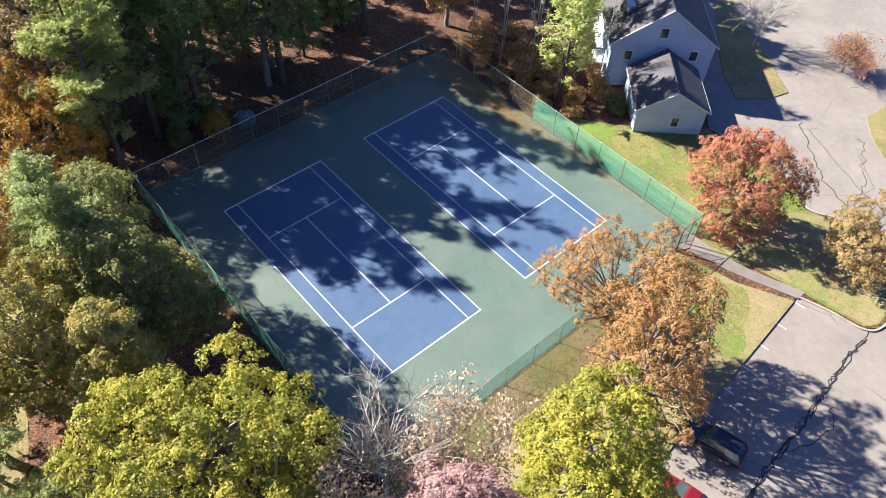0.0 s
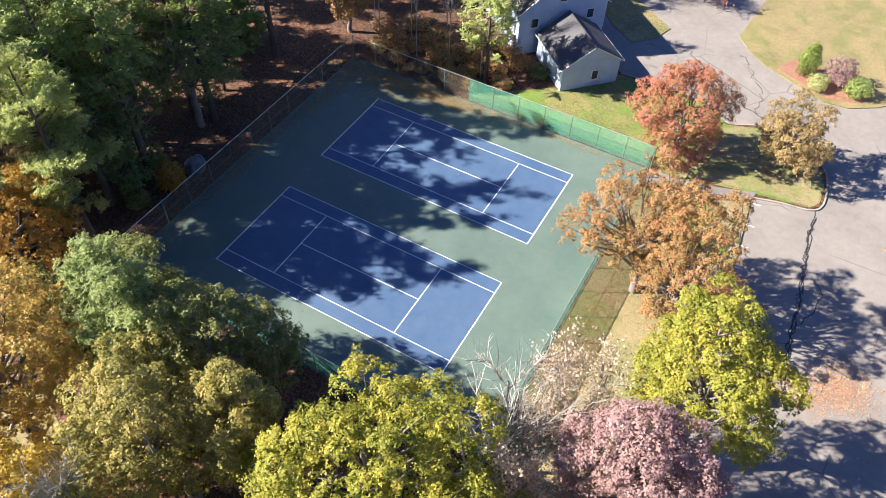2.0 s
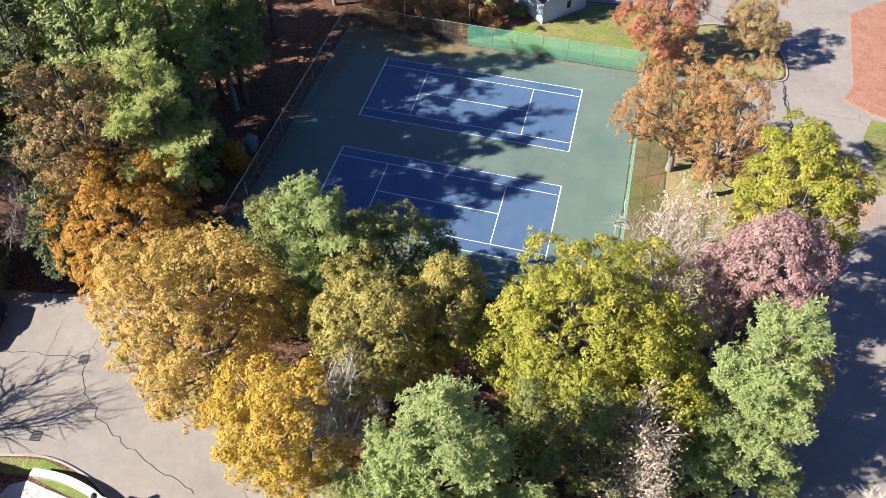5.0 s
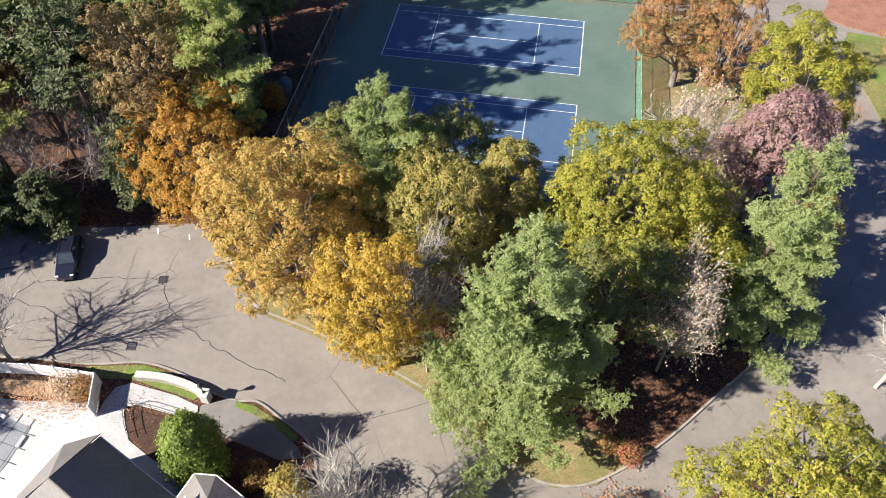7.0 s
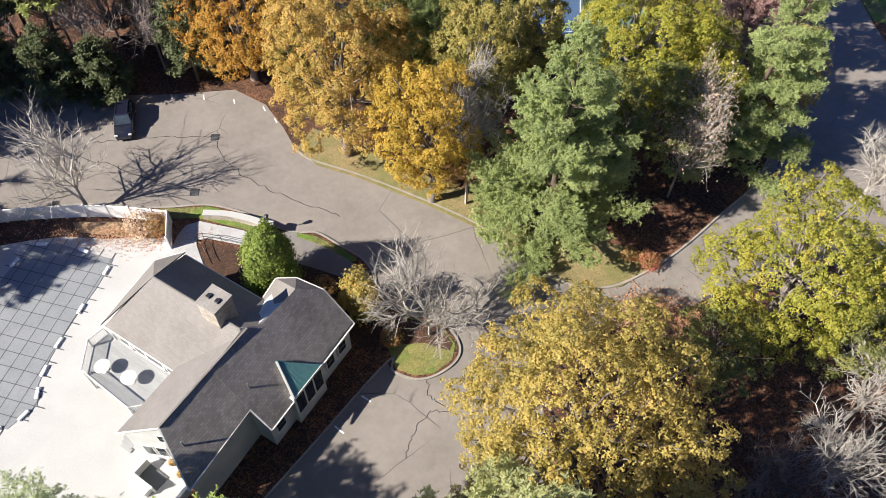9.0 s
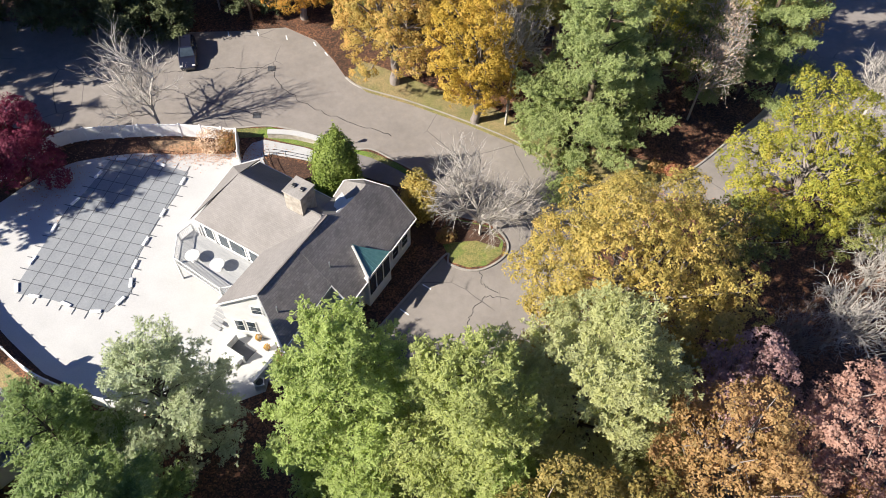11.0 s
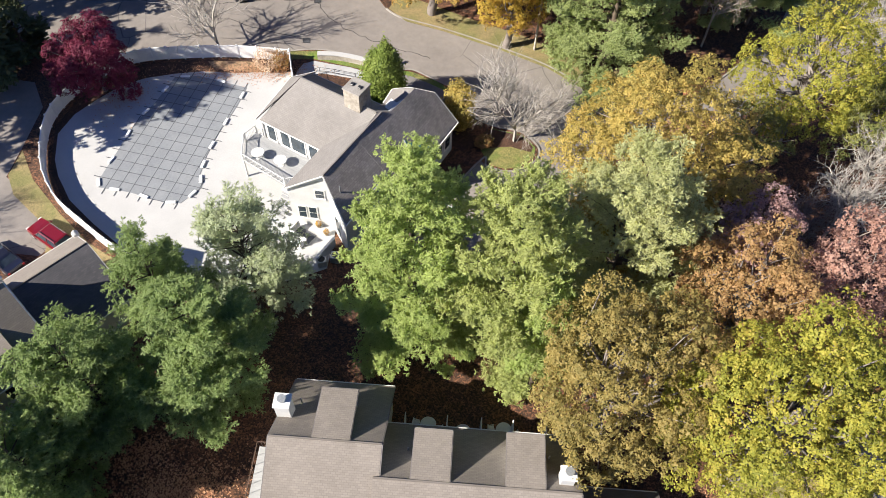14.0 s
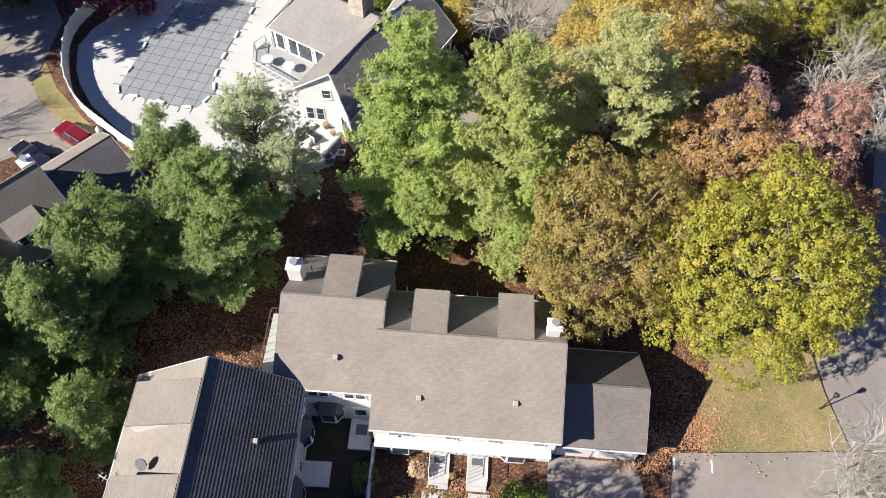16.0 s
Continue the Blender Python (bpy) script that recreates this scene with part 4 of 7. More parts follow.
# near-black sheet: the courtyard's shade is put into the ground colour
plot("courtyard", [(-1.5, -81.4), (3.6, -81.3), (3.9, -84.0), (3.8, -93.0), (-1.6, -93.0)], 0.125, M["soil"], "courtyard ground with its deep shade in the colour", "courtyard", depth=0.1)

plot("lawn_21", [(39.85, -79.6), (41.2, -79.3), (42.2, -86), (42.6, -100), (40.9, -100), (40.3, -86)], 0.1, M["pale_lawn"], "narrow grass strip between parking and road", "lawn", depth=0.3)

# painted bay lines
def stripe(p, q, width=0.12):
    bm = ribbon(bmesh.new(), [Vector((*p, 0)), Vector((*q, 0))], width, -0.05, 0.006)
    me = bpy.data.meshes.new("bay_line")
    bm.to_mesh(me)
    bm.free()
    me.materials.append(M["line"])
    return tagged(new("bay_line", me), "worn white parking bay line on asphalt", "line", "parking bay lines", "structure")


for p, q in [((40.4, 32.9), (41.6, 33.05)), ((40.6, 29.7), (41.8, 29.8)), ((40.8, 26.7), (42.0, 26.8)), ((40.95, 23.8), (42.2, 23.9)), ((41.2, 20.9), (42.5, 21.0)), ((41.4, 17.9), (42.7, 18.0)), ((41.6, 14.7), (42.9, 14.8)), ((41.9, 11.6), (43.2, 11.7)),
             ((5.5, -48.2), (6.3, -48.7)), ((7.1, -45.5), (7.9, -45.9)), ((-18.7, -14.4), (-18.4, -15.1)), ((-15.4, -14.0), (-15.1, -14.7)), ((-12.1, -14.2), (-11.8, -14.9)), ((-8.8, -14.9), (-8.4, -15.5)), ((-7.2, -16.4), (-6.8, -17.0)),
             ((26.4, -82.6), (26.4, -81.6)), ((29.2, -82.4), (29.2, -81.4))]:
    stripe(p, q)
MAIN_CRACK = [(48.6, 12.0), (48.0, 16.5), (47.7, 20.9), (47.35, 25.0), (46.9, 29.2), (46.6, 34.0)]
SEAMS = [(MAIN_CRACK, 0.10, 0.3)] * 4 + [([(48.35, 20.4), (49.3, 24.3), (48.2, 26.0)], 0.08, 0.2), ([(46.6, 34.0), (45.2, 39.5), (42.6, 44.0), (38.2, 47.0), (34.6, 48.6), (31.4, 51.2), (27.6, 55.0)], 0.09, 0.25),
         ([(37.6, 47.3), (37.2, 51.0), (35.0, 55.0), (33.0, 58.0)], 0.07, 0.4), ([(14.8, -46.0), (12.6, -46.2), (11.6, -48.0), (11.2, -50.0)], 0.05, 0.16), ([(12.1, -43.4), (12.4, -44.8), (13.6, -45.6)], 0.05, 0.16),
         ([(-12.0, -19.6), (-16, -20.2), (-21, -21.2), (-24, -22.0)], 0.05, 0.16), ([(-12.4, -20.0), (-10.6, -22.6), (-7.4, -24.8), (-3.0, -26.6), (2.0, -28.0)], 0.05, 0.2), ([(-30, -23.4), (-22, -24.6), (-12.2, -27.0)], 0.05, 0.2)]
for k, (pts, width, stray) in enumerate(SEAMS):
    wig = random.Random(k)
    line = [p + Vector((wig.uniform(-stray, stray), wig.uniform(-stray, stray), 0)) for p in smooth_line(pts, False, 8)]
    bm = ribbon(bmesh.new(), line, width, -0.05, 0.004 + 0.001 * k)
    me = bpy.data.meshes.new("tar_seam")
    bm.to_mesh(me)
    bm.free()
    me.materials.append(M["tar"])
    tagged(new("tar_seam", me), "dark tar-filled crack in the asphalt", "crack", "cracks in the asphalt", "structure")

# ---- tennis courts ----
def sheet(name, x0, x1, y0, y1, z, mat, label, category, depth=0.15):
    return plot(name, [(x0, y0), (x1, y0), (x1, y1), (x0, y1)], z, mat, label, category, depth)


FX0, FX1, FY0, FY1 = -6.65, 30.3, -5.05, 32.3
sheet("court_floor", FX0 - 0.1, FX1 - 0.15, FY0 + 0.1, FY1 - 0.1, 0.125, M["green"], "green acrylic surround of two tennis courts", "court floor", 0.3)


def court(y0):
    c = thing("tennis_court", "blue acrylic tennis court with white lines, no net", "tennis court", "two courts", "structure", at=(0, y0, 0))
    L, W = 23.77, 10.97
    b = bmesh.new()
    box(b, -0.02, L + 0.02, -0.02, W + 0.02, 0.05, 0.129)
    part("playing_surface", b, M["blue"], c)
    w = 0.06
    lines = [(0, L, 0, w), (0, L, W - w, W), (0, L, 1.37, 1.37 + w), (0, L, 9.6 - w, 9.6), (0, 0.1, 0, W), (L - 0.1, L, 0, W), (5.485, 5.56, 1.37, 9.6), (18.21, 18.285, 1.37, 9.6), (5.485, 18.285, 5.45, 5.52)]
    for k, (x0, x1, p, q) in enumerate(lines):
        part("line", boxed(x0, x1, p, q, 0.1, 0.133 + 0.0006 * k), M["line"], c)


court(0.0)
court(16.29)


def fence_side(name, a, b, n, label, screen=(), top="rail"):
    """Posts, rails and netting along one side; screen: the panels that carry green cloth."""
    f = thing(name, label, "fence", "court fence", at=(a[0], a[1], 0), turn=math.degrees(math.atan2(b[1] - a[1], b[0] - a[0])))
    L = math.hypot(b[0] - a[0], b[1] - a[1])
    for k in range(n + 1):
        p = part("post", tube(bmesh.new(), [(L * k / n, 0, -0.1), (L * k / n, 0, 3.1)], [0.032, 0.032], 6), M["post"], f)
        part("cap", tube(bmesh.new(), [(L * k / n, 0, 3.1), (L * k / n, 0, 3.13), (L * k / n, 0, 3.17)], [0.055, 0.05, 0.01], 6), M[top], p)
    for z, r in ((3.05, 0.032), (1.55, 0.012), (0.2, 0.015)):
        part("rail", tube(bmesh.new(), [(0, 0, z), (L, 0, z)], [r, r], 5), M[top] if z > 3 else M["post"], f)
    for k in range(n):
        cloth = k in screen
        part("netting", boxed(L * k / n + 0.04, L * (k + 1) / n - 0.04, -0.006, 0.006, 0.18, 3.02), M["screen" if cloth else "chain"], f, "green windscreen cloth" if cloth else "")


fence_side("chain_link_fence", (FX0, FY0), (FX0, FY1), 12, "tall chain-link court fence in shade")
fence_side("chain_link_fence", (FX0, FY1), (FX1, FY1), 12, "tall court fence with green windscreen cloth", range(5, 12))
fence_side("chain_link_fence", (FX1, FY1 - 3.0), (FX1, FY0), 11, "tall court fence with green netting", range(2, 11))
fence_side("chain_link_fence", (FX0, FY0), (FX1, FY0), 12, "tall court fence with green cloth beside trees", range(0, 12))

gate = thing("court_gate", "brown metal gate standing open at the court corner", "gate", "court fence", at=(FX1, FY1 - 3.0, 0.1), turn=62)
for x in (0.06, 1.44):
    part("gate_stile", tube(bmesh.new(), [(x, 0, 0.05), (x, 0, 2.3)], [0.035, 0.035], 6), M["rust_metal"], gate)
for z in (0.1, 1.2, 2.25):
    part("gate_rail", tube(bmesh.new(), [(0.06, 0, z), (1.44, 0, z)], [0.03, 0.03], 6), M["rust_metal"], gate)
part("netting", boxed(0.08, 1.42, -0.006, 0.006, 0.12, 2.22), M["chain"], gate)
for k, y in enumerate((FY1 - 3.0, FY1 - 1.5, FY1)):
    post = thing("gate_post", "brown steel post of the court gateway", "post", "court fence", at=(FX1, y, 0))
    part("shaft", tube(bmesh.new(), [(0, 0, -0.1), (0, 0, 3.1)], [0.05, 0.05], 8), M["rust_metal"], post)
    part("cap", tube(bmesh.new(), [(0, 0, 3.1), (0, 0, 3.14), (0, 0, 3.2)], [0.065, 0.06, 0.01], 8), M["rust_metal"], post)
lintel = thing("gate_lintel", "brown steel bar over the court gateway", "bar", "court fence", at=(FX1, FY1 - 3.0, 0))
part("bar", tube(bmesh.new(), [(0, 0, 3.02), (0, 3.0, 3.02)], [0.04, 0.04], 6), M["rust_metal"], lintel)

# ---- buildings ----
def roof_face(parent, pts, mat, th=0.14, name="roof_slope"):
    """One slope of a roof: a slab under the given outline, with courses that run level."""
    P = [Vector(p) for p in pts]
    n = sum(((P[i] - P[0]).cross(P[i + 1] - P[0]) for i in range(1, len(P) - 1)), Vector())
    if n.z < 0:
        P, n = P[::-1], -n
    n.normalize()
    e = Vector((0, 0, 1)).cross(n)
    e = e.normalized() if e.length > 1e-3 else Vector((1, 0, 0))
    f = n.cross(e)
    k = len(P)
    vs = P + [p - Vector((0, 0, th)) for p in P]
    fs = [tuple(range(k)), tuple(range(2 * k - 1, k - 1, -1))] + [(i, i + k, (i + 1) % k + k, (i + 1) % k) for i in range(k)]
    uvs = [(vs[i].dot(e), vs[i].dot(f)) for g in fs for i in g]
    return mesh_part(name, vs, fs, mat, parent, uvs=uvs)


def courses(slope, pts, pitch=0.235, lip=0.03):
    """Rows of shingles on a slope: one thin wedge for each row, proud at its lower edge."""
    P = [Vector(p) for p in pts]
    n = sum(((P[i] - P[0]).cross(P[i + 1] - P[0]) for i in range(1, len(P) - 1)), Vector())
    n = (n if n.z > 0 else -n).normalized()
    e = Vector((0, 0, 1)).cross(n).normalized()
    f = n.cross(e)
    q = [((p - P[0]).dot(e), (p - P[0]).dot(f)) for p in P]

    def span(v):
        hit = []
        for (a, b), (c, d) in zip(q, q[1:] + q[:1]):
            if (b - v) * (d - v) <= 0 and abs(d - b) > 1e-6:
                hit.append(a + (c - a) * (v - b) / (d - b))
        return (min(hit), max(hit)) if len(hit) > 1 else None

    v, top = min(b for a, b in q) + 0.005, max(b for a, b in q)
    while v < top - 0.05:
        w = min(v + pitch + 0.02, top - 0.01)
        lo, hi = span(v), span(w)
        if lo and hi:
            vs = [P[0] + e * a + f * b + n * h for (a, b, h) in ((lo[0], v, 0.002), (lo[1], v, 0.002), (hi[1], w, 0.002), (hi[0], w, 0.002), (lo[0], v, lip), (lo[1], v, lip), (hi[1], w, 0.004), (hi[0], w, 0.004))]
            fs = [(4, 5, 6, 7), (0, 1, 5, 4), (1, 2, 6, 5), (3, 0, 4, 7)]
            uvs = [((vs[i]).dot(e), (vs[i]).dot(f)) for g in fs for i in g]
            mesh_part("shingle_course", vs, fs, slope.data.materials[0], slope, uvs=uvs)
        v += pitch
    return slope


def board(parent, a, b, r=0.075, name="rake_board", mat=None):
    return part(name, tube(bmesh.new(), [a, b], [r, r], 4), mat or M["trim"], parent)


def block(parent, axis, u0, u1, v0, v1, ze0, ze1, zr, vr=None, wall=None, roof0=None, roof1=None, over=0.3, rake=0.2, z0=-0.1, hip=(0, 0), trim=(1, 1, 1, 1), edge=None):
    """A wing under a gable roof. axis: the local way of its ridge; v0 and v1 its walls, ze0 and ze1 their eaves, vr the ridge's place.
    hip: how far the ridge ends before each end wall. trim: eave 0, eave 1, end 0, end 1."""
    vr = (v0 + v1) / 2 if vr is None else vr
    at = (lambda u, v, z: (u, v, z)) if axis == "x" else (lambda u, v, z: (-v, u, z))
    prof = [(v0, z0), (v1, z0), (v1, ze1), (vr, zr), (v0, ze0)]
    vs = [at(min(max(u, u0 + hip[0]), u1 - hip[1]) if z == zr else u, v, z) for u in (u0, u1) for v, z in prof]
    fs = [(0, 1, 2, 3, 4)[::-1], (5, 6, 7, 8, 9)] + [(k, (k + 1) % 5, 5 + (k + 1) % 5, 5 + k) for k in range(5)]
    mesh_part("wall", vs, fs, wall or M["white"], parent)
    a0, a1 = u0 - rake, u1 + rake
    r0, r1 = (u0 + hip[0] if hip[0] else a0), (u1 - hip[1] if hip[1] else a1)
    lift = 0.06
    ends = []
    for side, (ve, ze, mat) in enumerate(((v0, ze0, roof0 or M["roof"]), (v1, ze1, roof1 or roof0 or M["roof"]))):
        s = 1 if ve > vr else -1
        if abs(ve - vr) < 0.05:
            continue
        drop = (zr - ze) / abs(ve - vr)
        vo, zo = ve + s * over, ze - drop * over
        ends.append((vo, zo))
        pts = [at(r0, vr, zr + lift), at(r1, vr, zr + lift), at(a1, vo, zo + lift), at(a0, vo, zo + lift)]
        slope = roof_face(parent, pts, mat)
        if mat == M["roof_shaded"]:
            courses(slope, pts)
        if trim[side]:
            board(parent, at(a0, vo + s * 0.04, zo - 0.03), at(a1, vo + s * 0.04, zo - 0.03), 0.07, "gutter")
        for k, (uu, ru, h) in enumerate(((a0 - 0.02, r0, hip[0]), (a1 + 0.02, r1, hip[1]))):
            if trim[2 + k] and not h:
                board(parent, at(uu, vr, zr - 0.02), at(uu, vo, zo - 0.02), 0.075, "rake_board", edge)
    for k, (h, uu, ru) in enumerate(((hip[0], a0, r0), (hip[1], a1, r1))):
        if h and len(ends) == 2:
            (va, za), (vb, zb) = ends
            roof_face(parent, [at(ru, vr, zr + lift), at(uu, va, za + lift), at(uu, vb, zb + lift)], roof1 or roof0 or M["roof"])
            board(parent, at(uu, va, za - 0.03), at(uu, vb, zb - 0.03), 0.07, "gutter")
    if not (hip[0] and hip[1]):
        board(parent, at(r0, vr, zr + lift + 0.02), at(r1, vr, zr + lift + 0.02), 0.07, "ridge_cap", roof1 or roof0 or M["roof"])


def face_m(x, y, z, turn):
    """Puts a window's or door's own frame on a wall that looks along the local heading (turn 0: towards -y)."""
    return pose(x, y, z, 0, 0, turn)


def door(parent, m, w=0.95, h=2.05, colour=None):
    d = part("door", boxed(-w / 2, w / 2, -0.06, 0.05, 0, h, 0.015, m), colour or M["trim"], parent)
    part("door_glass", boxed(-w / 2 + 0.15, w / 2 - 0.15, -0.075, -0.05, 0.9, h - 0.2, 0, m), M["glass"], d)
    part("door_knob", boxed(w / 2 - 0.14, w / 2 - 0.08, -0.12, -0.05, 0.95, 1.02, 0.01, m), M["black"], d)
    part("door_frame", boxed(-w / 2 - 0.1, w / 2 + 0.1, -0.05, 0.03, 0.0, h + 0.12, 0.01, m), M["trim"], d)
    return d


def bay(parent, m, w=2.2, h=1.5, out=0.7, z=0.8, roof="roof_dark"):
    """A three-sided bay window with a small roof."""
    a, b = w / 2, w / 2 - 0.55
    plan = [(-a, 0), (-b, -out), (b, -out), (a, 0)]
    bmn = bmesh.new()
    lo = [bmn.verts.new((x, y, z - 0.25)) for x, y in plan]
    hi = [bmn.verts.new((x, y, z + h)) for x, y in plan]
    for k in range(4):
        bmn.faces.new((lo[k], lo[(k + 1) % 4], hi[(k + 1) % 4], hi[k]))
    bmn.faces.new(hi)
    bmn.faces.new(lo[::-1])
    bmesh.ops.transform(bmn, matrix=m, verts=bmn.verts)
    bmesh.ops.recalc_face_normals(bmn, faces=bmn.faces)
    body = part("bay_window", bmn, M["trim"], parent)
    for k in range(3):
        (x0, y0), (x1, y1) = plan[k], plan[k + 1]
        L = math.hypot(x1 - x0, y1 - y0)
        mm = m @ pose((x0 + x1) / 2, (y0 + y1) / 2, z, 0, 0, math.degrees(math.atan2(y1 - y0, x1 - x0)))
        part("pane", boxed(-L / 2 + 0.1, L / 2 - 0.1, -0.02, 0.01, 0.08, h - 0.1, 0, mm), M["glass"], body)
    tops = [m @ Vector((x * 1.08, y * 1.12, z + h + 0.02)) for x, y in plan]
    back = [m @ Vector((-a * 0.6, 0, z + h + 0.55)), m @ Vector((a * 0.6, 0, z + h + 0.55))]
    for q in ([tops[0], tops[1], back[0]], [tops[1], tops[2], back[1], back[0]], [tops[2], tops[3], back[1]]):
        roof_face(body, q, M[roof], 0.06)
    return body


def chimney(parent, x, y, z0, z1, w, d, mat, pot=True):
    c = part("chimney", boxed(x - w / 2, x + w / 2, y - d / 2, y + d / 2, z0, z1, 0.02), mat, parent)
    part("chimney_cap", boxed(x - w / 2 - 0.08, x + w / 2 + 0.08, y - d / 2 - 0.08, y + d / 2 + 0.08, z1, z1 + 0.12, 0.02), M["trim"] if pot else M["kerb"], c)
    if pot:
        part("flue", tube(bmesh.new(), [(x, y, z1 + 0.1), (x, y, z1 + 0.4), (x, y, z1 + 0.42), (x, y, z1 + 0.5)], [0.22, 0.22, 0.3, 0.3], 12), M["rail"], c)
    return c


def window(parent, frame_m, w, h, panes=2):
    """A window set on a wall: frame_m puts its lower middle on the wall, looking out along local -y."""
    win = part("window", boxed(-w / 2 - 0.09, w / 2 + 0.09, -0.05, 0.05, -0.09, h + 0.09, 0.012, frame_m), M["trim"], parent)
    for k in range(panes):
        z0, z1 = h * k / panes + 0.04, h * (k + 1) / panes - 0.03
        part("pane", boxed(-w / 2 + 0.03, w / 2 - 0.03, -0.062, -0.03, z0, z1, 0, frame_m), M["glass"], win)
    part("sill", boxed(-w / 2 - 0.14, w / 2 + 0.14, -0.13, 0.0, -0.14, -0.08, 0.01, frame_m), M["trim"], win)
    return win

# clubhouse: main wing with a hipped end, east wing with clipped north gable, south wing, bay and chimney
club = thing("clubhouse", "white clubhouse with grey shingle roofs beside the pool", "house", at=(-10.9, -40.5, 0), turn=-25)
block(club, "x", 0.5, 10.6, -3.85, 3.95, 5.0, 4.3, 7.8, hip=(1.9, 0), trim=(1, 1, 0, 0), roof0=M["roof_club"])
DARK = M["roof_mid"]
LIGHT = M["roof_club"]
HIP_A, HIP_R, HIP_G, HIP_C = (11.96, 1.9, 6.95), (11.6, 5.1, 7.2), (12.9, 6.6, 6.14), (9.97, 6.8, 5.15)
VALLEY, CORNER = (8.6, 4.3, 4.45), (8.45, 6.1, 4.75)
EAST = [(11.05, -3.5, 7.72), (10.85, 0.3, 7.84), HIP_A, HIP_R, HIP_G, (15.65, 6.4, 3.85), (15.8, -3.65, 3.85)]
courses(roof_face(club, EAST, DARK), EAST, 0.21, 0.022)
roof_face(club, [HIP_R, HIP_C, HIP_G], DARK)
for facet in ([HIP_A, HIP_R, VALLEY], [HIP_R, CORNER, VALLEY], [HIP_R, HIP_C, CORNER]):
    roof_face(club, facet, LIGHT)
roof_face(club, [(10.4, 0.05, 7.87), (10.85, 0.3, 7.84), HIP_A, VALLEY], LIGHT)
roof_face(club, [(11.1, -0.4, 7.68), (10.85, 0.3, 7.84), (10.4, 0.05, 7.84), (7.3, -0.4, 5.0)], LIGHT)
# bowed west end of the main wing
PEAK = (2.4, 0.05, 7.9)
roof_face(club, [PEAK, (0.28, 4.36, 4.33), (-1.07, 2.35, 4.5)], LIGHT)
roof_face(club, [PEAK, (-1.07, 2.35, 4.5), (-0.42, -1.7, 4.7), (-0.05, -4.2, 4.85)], LIGHT)
SOUTH_EAST = [(11.0, -8.3, 7.6), (11.05, -3.5, 7.72), (14.1, -3.6, 5.2), (14.3, -10.0, 4.9)]
courses(roof_face(club, SOUTH_EAST, DARK), SOUTH_EAST, 0.21, 0.022)
roof_face(club, [(11.0, -8.3, 7.6), (11.1, 0.0, 7.68), (7.3, 0.0, 5.0), (7.4, -9.75, 5.0)], LIGHT)


def gabled_wall(parent, plan, tops, mat=None, name="wall"):
    """A wall body over a plan, each corner with its own height."""
    n = len(plan)
    vs = [(x, y, -0.1) for x, y in plan] + [(x, y, z) for (x, y), z in zip(plan, tops)]
    fs = [tuple(range(n))[::-1], tuple(range(n, 2 * n))] + [(k, (k + 1) % n, n + (k + 1) % n, n + k) for k in range(n)]
    return mesh_part(name, vs, fs, mat or M["white"], parent)


gabled_wall(club, [(11.0, -3.55), (15.4, -3.55), (15.3, 6.1), (12.85, 6.3), (11.6, 4.9), (11.9, 1.9), (11.05, 0)], [7.5, 3.8, 3.85, 5.8, 6.9, 6.6, 7.4])
gabled_wall(club, [(8.8, 0), (11.05, 0), (11.9, 1.9), (11.6, 4.9), (12.8, 6.35), (9.97, 6.5), (8.75, 5.9)], [4.2, 7.3, 6.6, 6.8, 5.8, 4.9, 4.5])
gabled_wall(club, [(0.6, 3.95), (-0.8, 2.2), (-0.15, -1.7), (0.2, -3.8), (2.4, 0)], [4.2, 4.3, 4.5, 4.65, 7.5])
gabled_wall(club, [(11.0, -8.0), (14.0, -9.75), (13.85, -3.5), (11.05, -3.5)], [7.4, 4.85, 5.15, 7.5])
gabled_wall(club, [(7.65, -9.45), (11.0, -8.0), (11.05, 0), (7.65, 0)], [5.0, 7.45, 7.5, 5.0])
for a, b in (((15.85, -3.65, 3.8), (15.7, 6.45, 3.8)), ((12.9, 6.66, 6.05), (15.66, 6.46, 3.8)), ((9.97, 6.86, 5.08), (12.9, 6.66, 6.05)), ((8.42, 6.15, 4.68), (9.97, 6.86, 5.08)), ((8.38, 6.1, 4.68), (8.52, 4.3, 4.4)), ((0.25, 4.42, 4.25), (-1.12, 2.38, 4.42)), ((-1.12, 2.35, 4.42), (-0.1, -4.25, 4.78)), ((14.1, -3.65, 5.15), (15.8, -3.7, 3.8)), ((14.35, -10.05, 4.85), (14.1, -3.6, 5.12)), ((11.0, -8.36, 7.52), (14.3, -10.05, 4.85)), ((7.36, -9.8, 4.95), (11.0, -8.36, 7.52))):
    board(club, a, b, 0.07)
board(club, (11.0, -8.3, 7.64), (11.08, 0.4, 7.76), 0.09, "ridge_cap", DARK)
ch = chimney(club, 8.55, 0.35, 6.0, 9.5, 1.7, 1.75, M["brick"], False)
for dx in (-0.4, 0.4):
    part("flue", boxed(8.55 + dx - 0.18, 8.55 + dx + 0.18, 0.17, 0.53, 9.55, 9.75, 0.03), M["black"], ch)
for x, y, z in ((13.3, -2.6, 5.8), (12.6, -8.2, 6.3)):
    part("vent_pipe", tube(bmesh.new(), [(x, y, z - 0.4), (x, y, z + 0.75)], [0.06, 0.06], 8), M["rail"], club)
